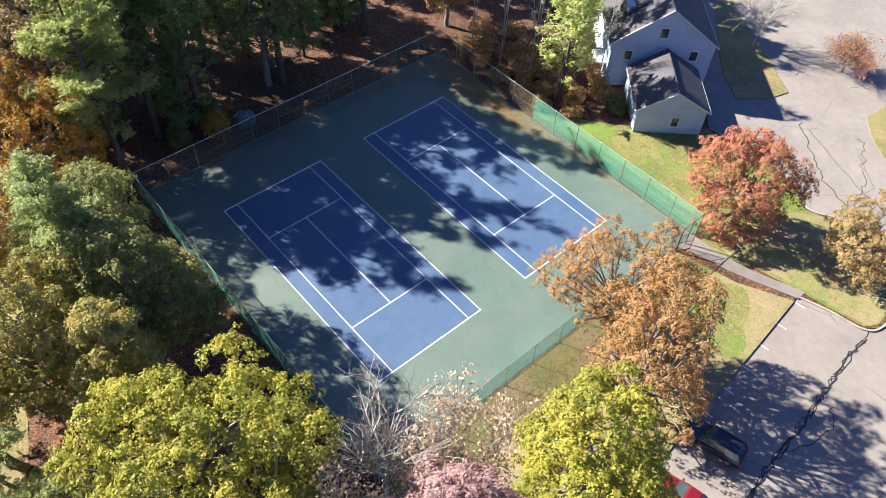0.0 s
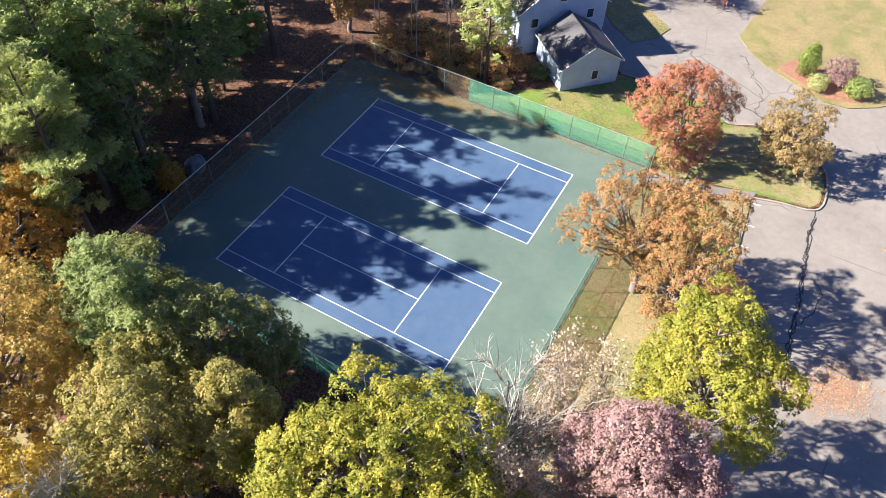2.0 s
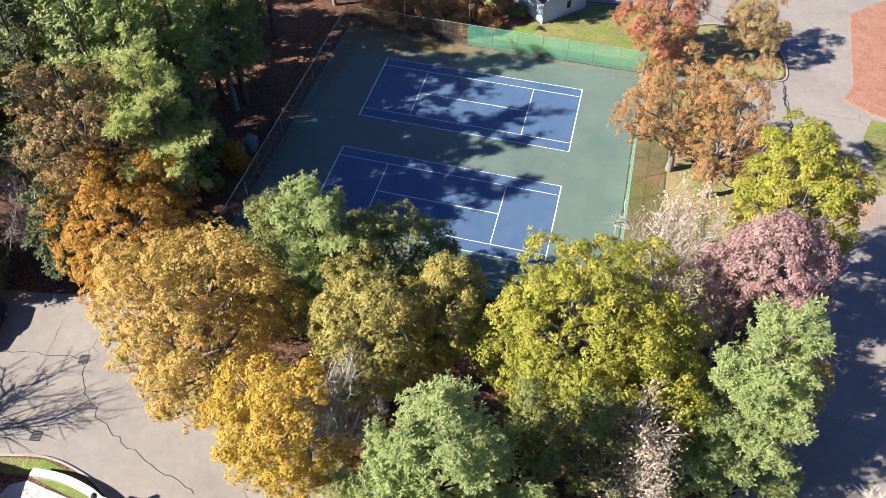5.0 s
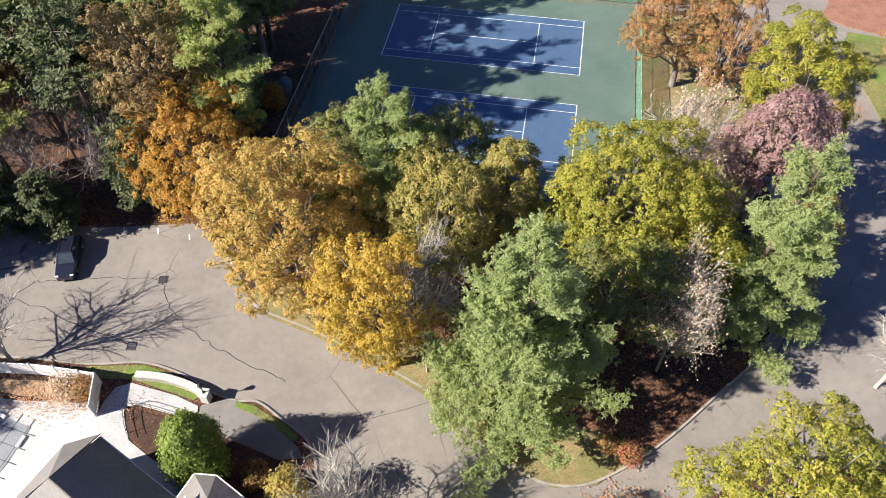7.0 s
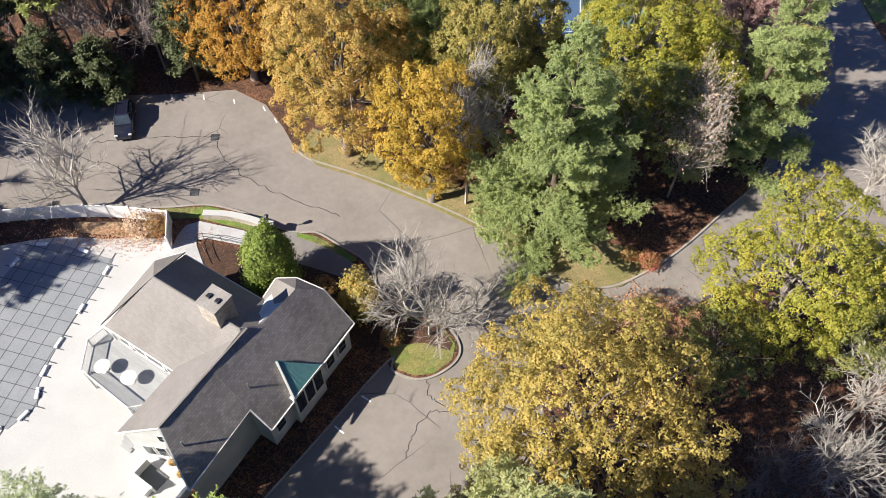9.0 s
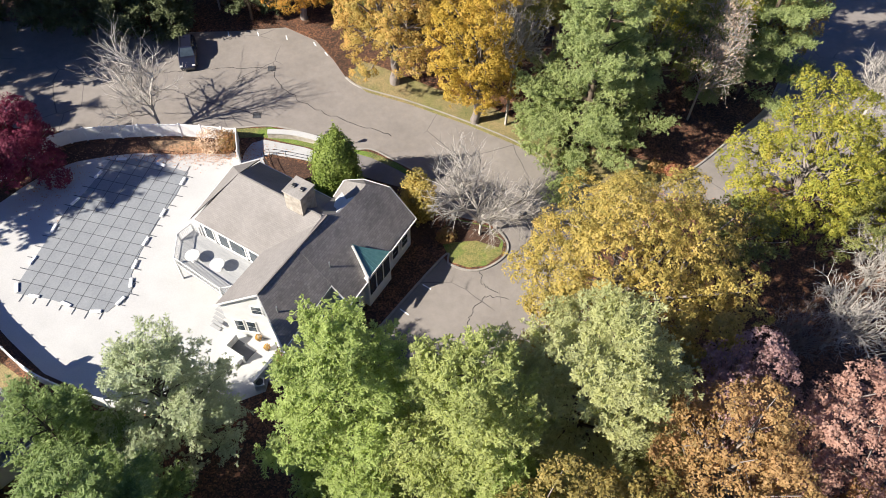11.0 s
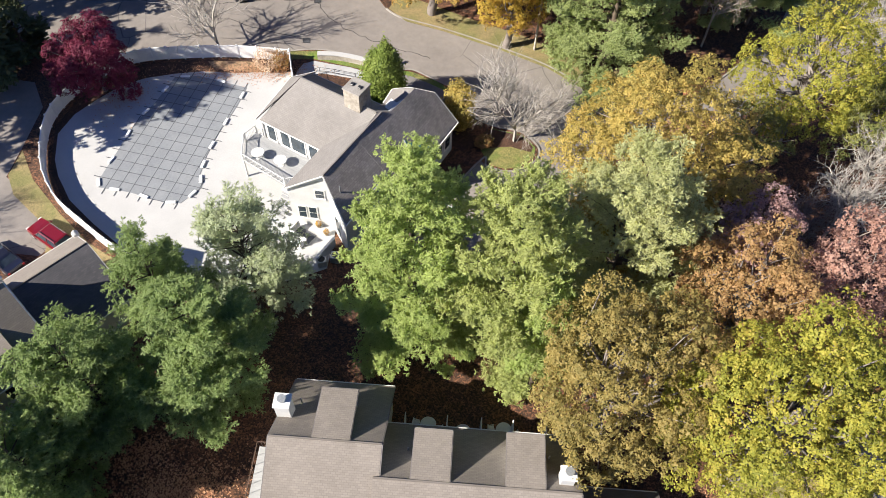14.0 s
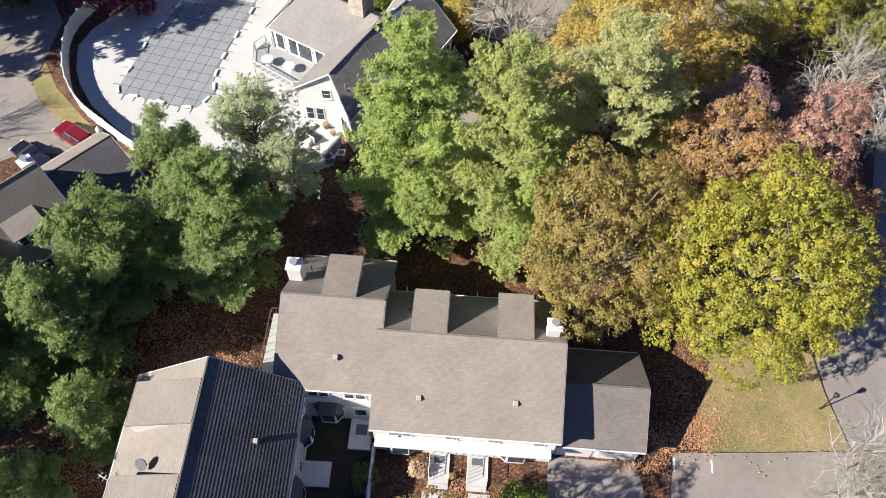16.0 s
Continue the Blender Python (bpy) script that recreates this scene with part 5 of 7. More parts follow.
# copper-roofed bay on the road side
bay_body = part("bay_window", boxed(15.2, 15.85, -1.2, 2.1, 0.0, 4.12, 0.02), M["white"], club, "white bay with three tall windows")
for k in range(3):
    part("pane", boxed(15.84, 15.88, -1.0 + 1.02 * k, -0.15 + 1.02 * k, 1.6, 3.9), M["glass"], bay_body)
APEX, DORMER_S, DORMER_N = (13.6, 0.05, 5.85), (15.95, -1.2, 4.48), (15.85, 2.15, 4.2)
roof_face(bay_body, [APEX, DORMER_S, DORMER_N], M["copper"], 0.05, "copper_roof")
mesh_part("cheek", [APEX, (15.9, -1.2, 4.42), (15.9, -1.2, 3.6), (13.5, 0.1, 5.6)], [(0, 1, 2, 3)], M["white"], bay_body)
mesh_part("cheek", [APEX, (15.8, 2.1, 4.15), (15.8, 2.1, 3.6), (13.5, 0.2, 5.6)], [(3, 2, 1, 0)], M["white"], bay_body)
for k in range(1, 7):
    f = k / 7
    board(bay_body, (13.55, 0.15, 5.87), tuple(a + (b - a) * f for a, b in zip(DORMER_S, DORMER_N)), 0.022, "standing_seam", M["copper"])
board(bay_body, APEX, DORMER_S, 0.1)
board(bay_body, DORMER_S, DORMER_N, 0.05, "gutter")
for y in (4.9, 3.4, -2.6):
    window(club, face_m(15.42, y, 1.6, 90), 0.9, 1.3)
# deck-side wall: doors and tall windows
for x, w in ((1.3, 0.9), (2.9, 1.0), (4.4, 1.6), (6.2, 1.0)):
    window(club, face_m(x, -3.87, 2.5, 0), w, 1.9, 1)
for x, y in ((8.6, -9.05), (9.5, -8.66)):
    window(club, face_m(x, y, 1.2, 23.4), 0.7, 1.5)
window(club, face_m(12.3, -8.72, 1.0, -28.2), 0.8, 2.0, 1)
window(club, face_m(10.3, -8.32, 4.2, 23.4), 0.8, 1.0)
for x in (2.5, 4.6, 6.9):
    window(club, face_m(x, 4.02, 2.2, 180), 0.9, 1.2)

# raised deck with railing, tables and stairs
DZ = 2.35
deck = thing("pool_deck", "raised grey timber deck with white railings", "deck", at=(-10.9, -40.5, 0), turn=-25)
plan = [(0.1, -3.95), (-0.75, -3.95), (-0.95, -5.4), (0.5, -7.4), (5.7, -7.75), (7.4, -6.0), (7.4, -3.95)]


def prism(outline, z0, z1):
    b = bmesh.new()
    lo, hi = [b.verts.new((x, y, z0)) for x, y in outline], [b.verts.new((x, y, z1)) for x, y in outline]
    b.faces.new(hi)
    b.faces.new(lo[::-1])
    for k in range(len(outline)):
        j = (k + 1) % len(outline)
        b.faces.new((lo[k], lo[j], hi[j], hi[k]))
    bmesh.ops.recalc_face_normals(b, faces=b.faces)
    return b


part("deck_floor", prism(plan, DZ - 0.2, DZ), M["deck_grey"], deck)
for (x0, y0), (x1, y1) in zip(plan[:-1], plan[1:-1]):
    r = part("railing", tube(bmesh.new(), [(x0, y0, DZ + 0.95), (x1, y1, DZ + 0.95)], [0.05, 0.05], 5), M["trim"], deck)
    part("lower_rail", tube(bmesh.new(), [(x0, y0, DZ + 0.12), (x1, y1, DZ + 0.12)], [0.035, 0.035], 4), M["trim"], r)
    n = max(3, int(math.hypot(x1 - x0, y1 - y0) / 0.16))
    for k in range(1, n):
        x, y = x0 + (x1 - x0) * k / n, y0 + (y1 - y0) * k / n
        part("baluster", boxed(x - 0.016, x + 0.016, y - 0.016, y + 0.016, DZ + 0.1, DZ + 0.95), M["trim"], r)
for x, y in plan[:6]:
    part("post", boxed(x - 0.07, x + 0.07, y - 0.07, y + 0.07, -0.1, DZ + 1.05, 0.01), M["trim"], deck)
st = part("stair", boxed(5.6, 7.0, -8.1, -7.75, 1.9, 2.3), M["trim"], deck)
for k in range(8):
    part("step", boxed(5.6, 6.6, -8.0 - 0.26 * k, -7.72 - 0.26 * k, DZ - 0.27 * (k + 1), DZ - 0.27 * (k + 1) + 0.06), M["deck_grey"], st)


def table(x, y, z):
    t = thing("round_table", "white round garden table on the deck", "table", "deck tables", at=(x, y, z))
    part("tabletop", tube(bmesh.new(), [(0, 0, 0.70), (0, 0, 0.73), (0, 0, 0.75)], [0.60, 0.62, 0.6], 24), M["trim"], t)
    part("pedestal", tube(bmesh.new(), [(0, 0, 0.0), (0, 0, 0.04), (0, 0, 0.1), (0, 0, 0.7)], [0.3, 0.28, 0.05, 0.05], 10), M["trim"], t)


table(-12.25, -46.85, DZ)
table(-9.95, -47.5, DZ)

# townhouse row
town = thing("townhouse", "white townhouse row with a long grey shingle roof", "house", at=(-3.2, -75.7, 0), turn=2)
block(town, "x", 0.15, 7.1, -5.8, 6.0, 6.15, 4.0, 8.85, vr=-0.1, over=0.25, trim=(1, 1, 1, 1), edge=M["roof_mid"])
block(town, "x", 7.1, 20.0, -7.95, 2.9, 5.12, 4.6, 8.12, vr=-2.05, over=0.25, trim=(1, 1, 0, 1), edge=M["roof_mid"])
block(town, "x", 20.0, 26.4, -7.3, 0.0, 2.7, 2.7, 5.0, over=0.25, trim=(1, 1, 0, 1), edge=M["roof_mid"], roof0=M["roof_garage"])


def shed(parent, x0, x1, y0, y1, z0, z1, zlow, wall=None, roof=None):
    """A shed dormer that runs from the ridge (y0, z0) nearly level out to y1, z1."""
    s = 1 if y1 > y0 else -1
    b = bmesh.new()
    vs = [(x, y, z) for x in (x0 + 0.05, x1 - 0.05) for y, z in ((y0, z0 - 0.1), (y1 - s * 0.1, z1 - 0.06), (y1 - s * 0.1, zlow))]
    v = [b.verts.new(p) for p in vs]
    for f in ((0, 1, 2), (5, 4, 3), (0, 3, 4, 1), (1, 4, 5, 2), (2, 5, 3, 0)):
        b.faces.new([v[i] for i in f])
    bmesh.ops.recalc_face_normals(b, faces=b.faces)
    d = part("dormer", b, wall or M["white"], parent)
    roof_face(d, [(x0 - 0.1, y0, z0 + 0.06), (x1 + 0.1, y0, z0 + 0.06), (x1 + 0.1, y1, z1 + 0.06), (x0 - 0.1, y1, z1 + 0.06)], roof or M["roof"], 0.12)
    for x in (x0 - 0.12, x1 + 0.12):
        board(d, (x, y0, z0), (x, y1, z1), 0.05, "rake_board", M["roof_mid"])
    board(d, (x0 - 0.1, y1 + s * 0.03, z1), (x1 + 0.1, y1 + s * 0.03, z1), 0.05, "gutter", M["roof_mid"])
    return d


shed(town, 2.85, 5.1, -0.1, 3.85, 8.85, 8.1, 5.2)
shed(town, 9.4, 11.7, -2.05, 1.6, 8.12, 7.75, 5.2)
shed(town, 15.5, 17.8, -2.05, 1.75, 8.12, 7.75, 5.2)
chimney(town, 0.4, 2.3, 4.5, 8.9, 1.0, 0.95, M["white"])
chimney(town, 19.3, -1.0, 5, 8.7, 0.9, 0.85, M["white"])
for x, y in ((4.2, -4.0), (10.2, -6.1), (16.9, -6.0)):
    z = 5.12 + 0.508 * (y + 7.95) + 0.06
    part("roof_vent", boxed(x - 0.17, x + 0.17, y - 0.17, y + 0.17, z - 0.1, z + 0.2, 0.02), M["tan_metal"], town)
for x, y, z in ((1.2, 3.4, 6.7), (8.9, 0.6, 6.4), (18.4, 0.8, 6.3)):
    part("vent_pipe", tube(bmesh.new(), [(x, y, z - 0.5), (x, y, z + 0.35)], [0.05, 0.05], 8), M["rail"], town)
# front wall: upper windows, ground-floor windows, doors with canopies and steps
for x in (8.6, 9.4, 12.6, 15.6, 18.8):
    window(town, face_m(x, -7.97, 3.75, 0), 0.75, 0.95)
lean = part("porch_roof", boxed(7.2, 19.8, -8.65, -7.95, 2.75, 2.95, 0.03), M["trim"], town, "white canopy over the entrances")
bay(town, face_m(9.0, -7.97, 0, 0), 2.4, 1.3, 0.45, 0.9)
bay(town, face_m(17.4, -7.97, 0, 0), 2.4, 1.3, 0.45, 0.9)
for x in (11.9, 14.7):
    door(town, face_m(x, -7.97, 0.4, 0))
    s0 = part("stoop", boxed(x - 0.75, x + 0.75, -10.2, -8.0, -0.1, 0.38, 0.02), M["ramp"], town, "pale concrete stoop")
    part("step", boxed(x - 0.75, x + 0.75, -10.55, -10.2, -0.1, 0.2, 0.02), M["ramp"], s0)
    part("mat", boxed(x - 0.4, x + 0.4, -8.7, -8.2, 0.381, 0.40), M["strap"], s0)
for x in (1.6, 2.4, 3.2, 5.0, 5.8):
    window(town, face_m(x + 0.2, -5.82, 4.6, 0), 0.65, 0.9)
bay(town, face_m(3.5, -5.82, 0, 0), 2.2, 1.5, 0.75, 1.3)
door(town, face_m(5.8, -5.82, 0.5, 0), 1.1)
part("stoop", boxed(5.0, 6.7, -8.2, -5.85, -0.1, 0.45, 0.02), M["trim"], town, "white stoop in the courtyard")
# balcony on the west wall and patio screens behind
bal = part("balcony", boxed(-1.9, -0.05, -4.2, 1.2, 2.9, 3.05), M["deck_grey"], town)
for p, q in (((-1.9, -4.2), (-1.9, 1.2)), ((-1.9, -4.2), (0, -4.2)), ((-1.9, 1.2), (0, 1.2))):
    board(bal, (*p, 4.0), (*q, 4.0), 0.04, "rail", M["rust_metal"])
    for k in range(9):
        x, y = p[0] + (q[0] - p[0]) * k / 8, p[1] + (q[1] - p[1]) * k / 8
        board(bal, (x, y, 3.0), (x, y, 4.0), 0.02, "baluster", M["rust_metal"])
for x, y in ((-1.85, -4.1), (-1.85, 1.1)):
    board(bal, (x, y, -0.1), (x, y, 3.0), 0.07, "post")
for x in (8.2, 11.4, 14.0, 16.4, 18.9):
    scr = part("patio_screen", boxed(x - 0.04, x + 0.04, 2.95, 5.2, -0.1, 1.8, 0.01), M["trim"], town)
for x in (20.3, 23.3):
    part("garage_door", boxed(x + 0.15, x + 2.75, -7.36, -7.28, 0, 2.1, 0.02), M["trim"], town)

# small walls, railings and pots at the entrances
for x in (11.9, 14.7):
    for dx in (-0.72, 0.72):
        rl = part("railing", tube(bmesh.new(), [(x + dx, -10.1, 1.3), (x + dx, -8.1, 1.35)], [0.03, 0.03], 6), M["trim"], town)
        for k in range(8):
            part("baluster", boxed(x + dx - 0.015, x + dx + 0.015, -10.1 + 0.27 * k, -10.07 + 0.27 * k, 0.36, 1.32), M["trim"], rl)
part("privacy_wall", boxed(6.95, 7.1, -12.4, -8.0, -0.1, 1.7, 0.02), M["trim"], town, "white privacy wall beside the courtyard")
part("door_mat", boxed(5.45, 6.3, -7.1, -6.3, 0.451, 0.47), M["strap"], town)

# second townhouse, ridge running south
south = thing("townhouse", "white townhouse with a shade-toned east shingle slope and a courtyard", "house", at=(-6.7, -81.6, 0), turn=-86.5)
# east slope (roof1) carries its shade in a darker shingle colour
block(south, "x", 0.2, 26, -5.5, 5.6, 6.2, 6.2, 9.8, roof0=M["roof"], roof1=M["roof_shaded"], over=0.3)
shed(south, 1.6, 4.35, -0.1, -4.7, 9.75, 8.5, 6.0)
shed(south, 7.8, 10.6, -0.1, -4.7, 9.75, 8.5, 6.0)
part("roof_vent", boxed(4.6, 4.9, 3.45, 3.75, 7.3, 7.85, 0.02), M["tan_metal"], south)
pipe = part("vent_pipe", tube(bmesh.new(), [(1.6, -3.0, 7.5), (1.6, -3.0, 8.3)], [0.05, 0.05], 8), M["rail"], south)
dish = part("dish_mount", tube(bmesh.new(), [(6.9, -3.4, 7.5), (6.85, -3.2, 8.0), (6.75, -2.9, 8.5)], [0.03, 0.025, 0.025], 6), M["rail"], south)
part("satellite_dish", tube(bmesh.new(), [(6.95, -2.95, 8.75), (6.85, -2.92, 8.66), (6.74, -2.88, 8.56), (6.7, -2.86, 8.53)], [0.42, 0.36, 0.2, 0.03], 18), M["strap"], dish, "dark round satellite dish")
mast = part("aerial_mast", tube(bmesh.new(), [(7.6, -5.3, 5.9), (7.6, -5.5, 7.0)], [0.03, 0.025], 6), M["rail"], south)
part("aerial_boom", tube(bmesh.new(), [(7.2, -6.2, 6.95), (7.75, -5.0, 7.0)], [0.025, 0.025], 5), M["trim"], mast)
for k in range(4):
    part("aerial_rod", tube(bmesh.new(), [(7.05 + 0.16 * k, -5.95 + 0.3 * k, 6.97), (7.45 + 0.16 * k, -6.12 + 0.3 * k, 6.97)], [0.018, 0.018], 4), M["trim"], mast)
for x in (2.2, 6.6):
    bay(south, face_m(x, 5.62, 0, 180), 2.0, 1.5, 0.6, 1.6)
door(south, face_m(4.6, 5.62, 0.5, 180))
part("stoop", boxed(3.7, 5.5, 5.65, 7.6, -0.1, 0.45, 0.02), M["trim"], south, "white stoop in the courtyard")
for x in (1.0, 3.6, 5.4, 8.2):
    window(south, face_m(x, 5.62, 4.3, 180), 0.8, 1.1)

# grey house with dormers west of the pines
west = thing("house", "grey-roofed house with white dormer windows", "house", at=(-21.5, -70.2, 0), turn=52)
block(west, "x", -14, 0.4, 0, 8, 5.5, 5.5, 9.8)
# low wing: shade on the front slope painted in with the slate tone
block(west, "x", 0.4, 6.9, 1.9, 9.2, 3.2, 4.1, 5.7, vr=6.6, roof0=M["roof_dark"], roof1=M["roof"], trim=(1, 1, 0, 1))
chimney(west, 0.2, 5.6, 4, 9.0, 1.0, 0.9, M["white"])
part("finial", tube(bmesh.new(), [(7.1, 9.3, 4.1), (7.1, 9.3, 4.5), (7.1, 9.3, 4.8)], [0.25, 0.3, 0.05], 8), M["trim"], west)
for x in (-2.9, -6.9):
    d = part("dormer", boxed(x - 1.1, x + 1.1, 0.9, 3.6, 5.8, 7.6, 0.02), M["white"], west)
    roof_face(d, [(x - 1.35, 0.6, 7.5), (x + 1.35, 0.6, 7.5), (x + 1.35, 4.2, 8.75), (x - 1.35, 4.2, 8.75)], M["roof"], 0.1)
    for k in (-0.7, 0.0, 0.7):
        window(west, face_m(x + k, 0.88, 6.3, 0), 0.52, 0.95)
for x in (-1.6, -3.4, -5.4, -7.4):
    window(west, face_m(x, -0.02, 3.3, 0), 0.9, 1.4)
sat = part("vent_pipe", tube(bmesh.new(), [(-1.2, 3.0, 7.2), (-1.2, 3.0, 8.3)], [0.06, 0.06], 8), M["rail"], west)

# grey-blue house and its garage
gar = thing("garage", "grey-blue clapboard garage with a dark shingle roof", "garage", at=(16.95, 39.2, 0), turn=47)
block(gar, "y", 0, 7.2, -7.1, 0, 3.3, 3.3, 5.5, wall=M["blue_wall"], roof0=M["roof_dark"], over=0.35)
window(gar, face_m(4.1, -0.02, 1.1, 0), 0.75, 1.15, 1)
hs = thing("house", "two-storey grey-blue clapboard house with white trim", "house", at=(9.6, 42.9, 0), turn=47.5)
block(hs, "y", 0, 14.5, -11.1, 0, 5.8, 5.8, 9.9, wall=M["blue_wall"], roof0=M["roof_dark"], over=0.35)
for x, z, in ((1.9, 3.6), (9.0, 3.8), (5.2, 6.5)):
    window(hs, face_m(x, -0.02, z, 0), 0.85, 1.15, 1)
d = part("dormer", boxed(1.6, 4.4, 3.4, 6.0, 5.6, 8.0, 0.02), M["blue_wall"], hs)
roof_face(d, [(0.9, 3.1, 7.3), (0.9, 6.3, 7.3), (5.2, 6.3, 9.3), (5.2, 3.1, 9.3)], M["roof_dark"], 0.1)
window(hs, face_m(1.58, 4.7, 6.0, -90), 0.8, 0.9, 1)
part("side_porch", boxed(-1.4, 0.0, 0.6, 3.4, 2.4, 2.6, 0.03), M["trim"], hs)
for y in (0.8, 3.2):
    board(hs, (-1.3, y, -0.1), (-1.3, y, 2.5), 0.06, "porch_post")


def flower_pot(x, y, z, leaf, label, seed, r=0.22):
    rng = np.random.default_rng(seed)
    pot = thing("flower_pot", label, "flower pot", at=(x, y, z))
    part("pot", tube(bmesh.new(), [(0, 0, 0), (0, 0, 0.04), (0, 0, 0.34), (0, 0, 0.4)], [0.7 * r, 0.75 * r, r, 1.08 * r], 12), M["brick"], pot)
    v = rng.normal(size=(160, 3))
    v /= np.linalg.norm(v, axis=1, keepdims=True)
    leaves_of("flowers", v * (1.3 * r) + (0, 0, 0.5), v, np.full(160, 0.11), leaf, rng, pot)


def patio_chair(x, y, turn, z=0.0):
    c = thing("patio_chair", "white garden chair on the back patio", "chair", "patio chairs", at=(x, y, z), turn=turn)
    part("seat", boxed(-0.25, 0.25, -0.25, 0.25, 0.4, 0.44, 0.02), M["trim"], c)
    part("backrest", boxed(-0.25, 0.25, 0.22, 0.27, 0.44, 0.92, 0.02), M["trim"], c)
    for dx in (-0.22, 0.22):
        for dy in (-0.22, 0.22):
            part("leg", boxed(dx - 0.025, dx + 0.025, dy - 0.025, dy + 0.025, -0.02, 0.4), M["trim"], c)
        part("armrest", boxed(dx - 0.03, dx + 0.03, -0.25, 0.25, 0.62, 0.66, 0.01), M["trim"], c)


for k, (x, y) in enumerate(((6.6, -70.6), (9.3, -70.9), (12.4, -70.4))):
    table(x, y, 0.05)
    patio_chair(x - 0.95, y + 0.1, 80 + 12 * k, 0.05)
    patio_chair(x + 0.9, y - 0.2, -85 + 9 * k, 0.05)
plot("patio", [(4.9, -72.4), (16.4, -71.9), (16.4, -69.3), (4.9, -69.6)], 0.05, M["ramp"], "paved strip behind the townhouses", "patio", depth=0.15)
flower_pot(3.9, -82.6, 0.45, LEAF["orange"], "terracotta pot with orange flowers on the stoop", 3)
flower_pot(10.0, -84.9, 0.0, LEAF["orange"], "terracotta pot with orange flowers by the door", 4)
flower_pot(-5.6, -52.6, 0.14, LEAF["orange"], "terracotta pot with rusty flowers by the club wall", 5)
flower_pot(-4.7, -53.4, 0.14, LEAF["orange"], "terracotta pot with dry flowers by the club wall", 6)

# ---- pool yard ----
YARD = [(-12.6, -32.4), (-16.1, -32.9), (-18.2, -33.4), (-22.0, -33.6), (-24.9, -34.4), (-27.8, -35.5), (-29.9, -37.0), (-31.6, -39.3), (-33.0, -41.6), (-33.6, -44.4), (-32.5, -47.8), (-31.4, -49.7), (-29.2, -52.4), (-26.0, -54.8), (-21.8, -57.5), (-17.1, -58.9), (-12.5, -59.3), (-8.0, -59.3), (-4.0, -57.0), (-4.0, -52.0), (-6.0, -47.5), (-9.0, -40), (-9.0, -36.6), (-11.5, -34.4)]
plot("pool_yard", YARD, 0.14, M["concrete"], "bright concrete yard round the covered pool", "pool yard", depth=0.1)
plot("planting_bed", [(-13.0, -31.2), (-18.8, -31.3), (-24.5, -32.2), (-29.0, -33.5), (-33.6, -39.6), (-34.2, -43.6), (-32.5, -48.9), (-29.7, -52.7), (-26.2, -55.2), (-21.7, -57.9), (-17.0, -59.2), (-12, -59.6), (-12, -57), (-20, -50), (-24, -40), (-20, -34.6), (-13, -34.2)], 0.13, M["mulch"], "leaf-strewn planting bed inside the white fence", "planting bed", depth=0.1)

COVER = [(-24.7, -35.0), (-22.3, -34.4), (-16.8, -35.5), (-17.1, -38.5), (-17.9, -42.3), (-18.2, -45.4), (-18.15, -47.7), (-17.5, -49.4), (-18.9, -51.5), (-20.5, -51.6), (-24.1, -50.8), (-27.1, -50.6), (-27.4, -49.6), (-26.9, -45.4), (-26.5, -41.9), (-25.5, -38.8)]
pool = thing("pool_cover", "grey safety cover with dark straps over a swimming pool", "pool cover", at=(-22, -43, 0))
rel = [(x + 22, y + 43) for x, y in COVER]
part("cloth", prism(rel, 0.08, 0.175), M["cover"], pool)


def runs(poly, horizontal, c):
    """Where a line at c enters and leaves the outline."""
    cuts = []
    for (x0, y0), (x1, y1) in zip(poly, poly[1:] + poly[:1]):
        a0, b0, a1, b1 = (y0, x0, y1, x1) if horizontal else (x0, y0, x1, y1)
        if (a0 > c) != (a1 > c):
            cuts.append(b0 + (c - a0) * (b1 - b0) / (a1 - a0))
    cuts.sort()
    return list(zip(cuts[::2], cuts[1::2]))


turn_c, turn_s = math.cos(radians(-8)), math.sin(radians(-8))
spun = [(x * turn_c + y * turn_s, -x * turn_s + y * turn_c) for x, y in rel]
back = lambda x, y: Vector((x * turn_c - y * turn_s, x * turn_s + y * turn_c, 0))
for k in range(-7, 8):
    for horizontal in (True, False):
        for a, b in runs(spun, horizontal, 1.22 * k + 0.3):
            c = 1.22 * k + 0.3
            p, q = ((a - 0.7, c), (b + 0.7, c)) if horizontal else ((c, a - 0.7), (c, b + 0.7))
            part("strap", ribbon(bmesh.new(), [back(*p), back(*q)], 0.07, 0.15, 0.182), M["strap"], pool)
rng = random.Random(4)
for i, ((x0, y0), (x1, y1)) in enumerate(zip(rel, rel[1:] + rel[:1])):
    n = max(1, int(math.hypot(x1 - x0, y1 - y0) / 3.2))
    for k in range(n):
        u = (k + 0.5) / n + rng.uniform(-0.1, 0.1)
        an = math.degrees(math.atan2(y1 - y0, x1 - x0)) + rng.uniform(-8, 8)
        bag = thing("water_bag", "white water bag weighing down the pool cover", "water bag", "cover weights", at=(-22 + x0 + (x1 - x0) * u, -43 + y0 + (y1 - y0) * u, 0.18), turn=an)
        part("bag", boxed(-0.5, 0.5, -0.16, 0.16, 0.0, 0.15, 0.05), M["vinyl"], bag)

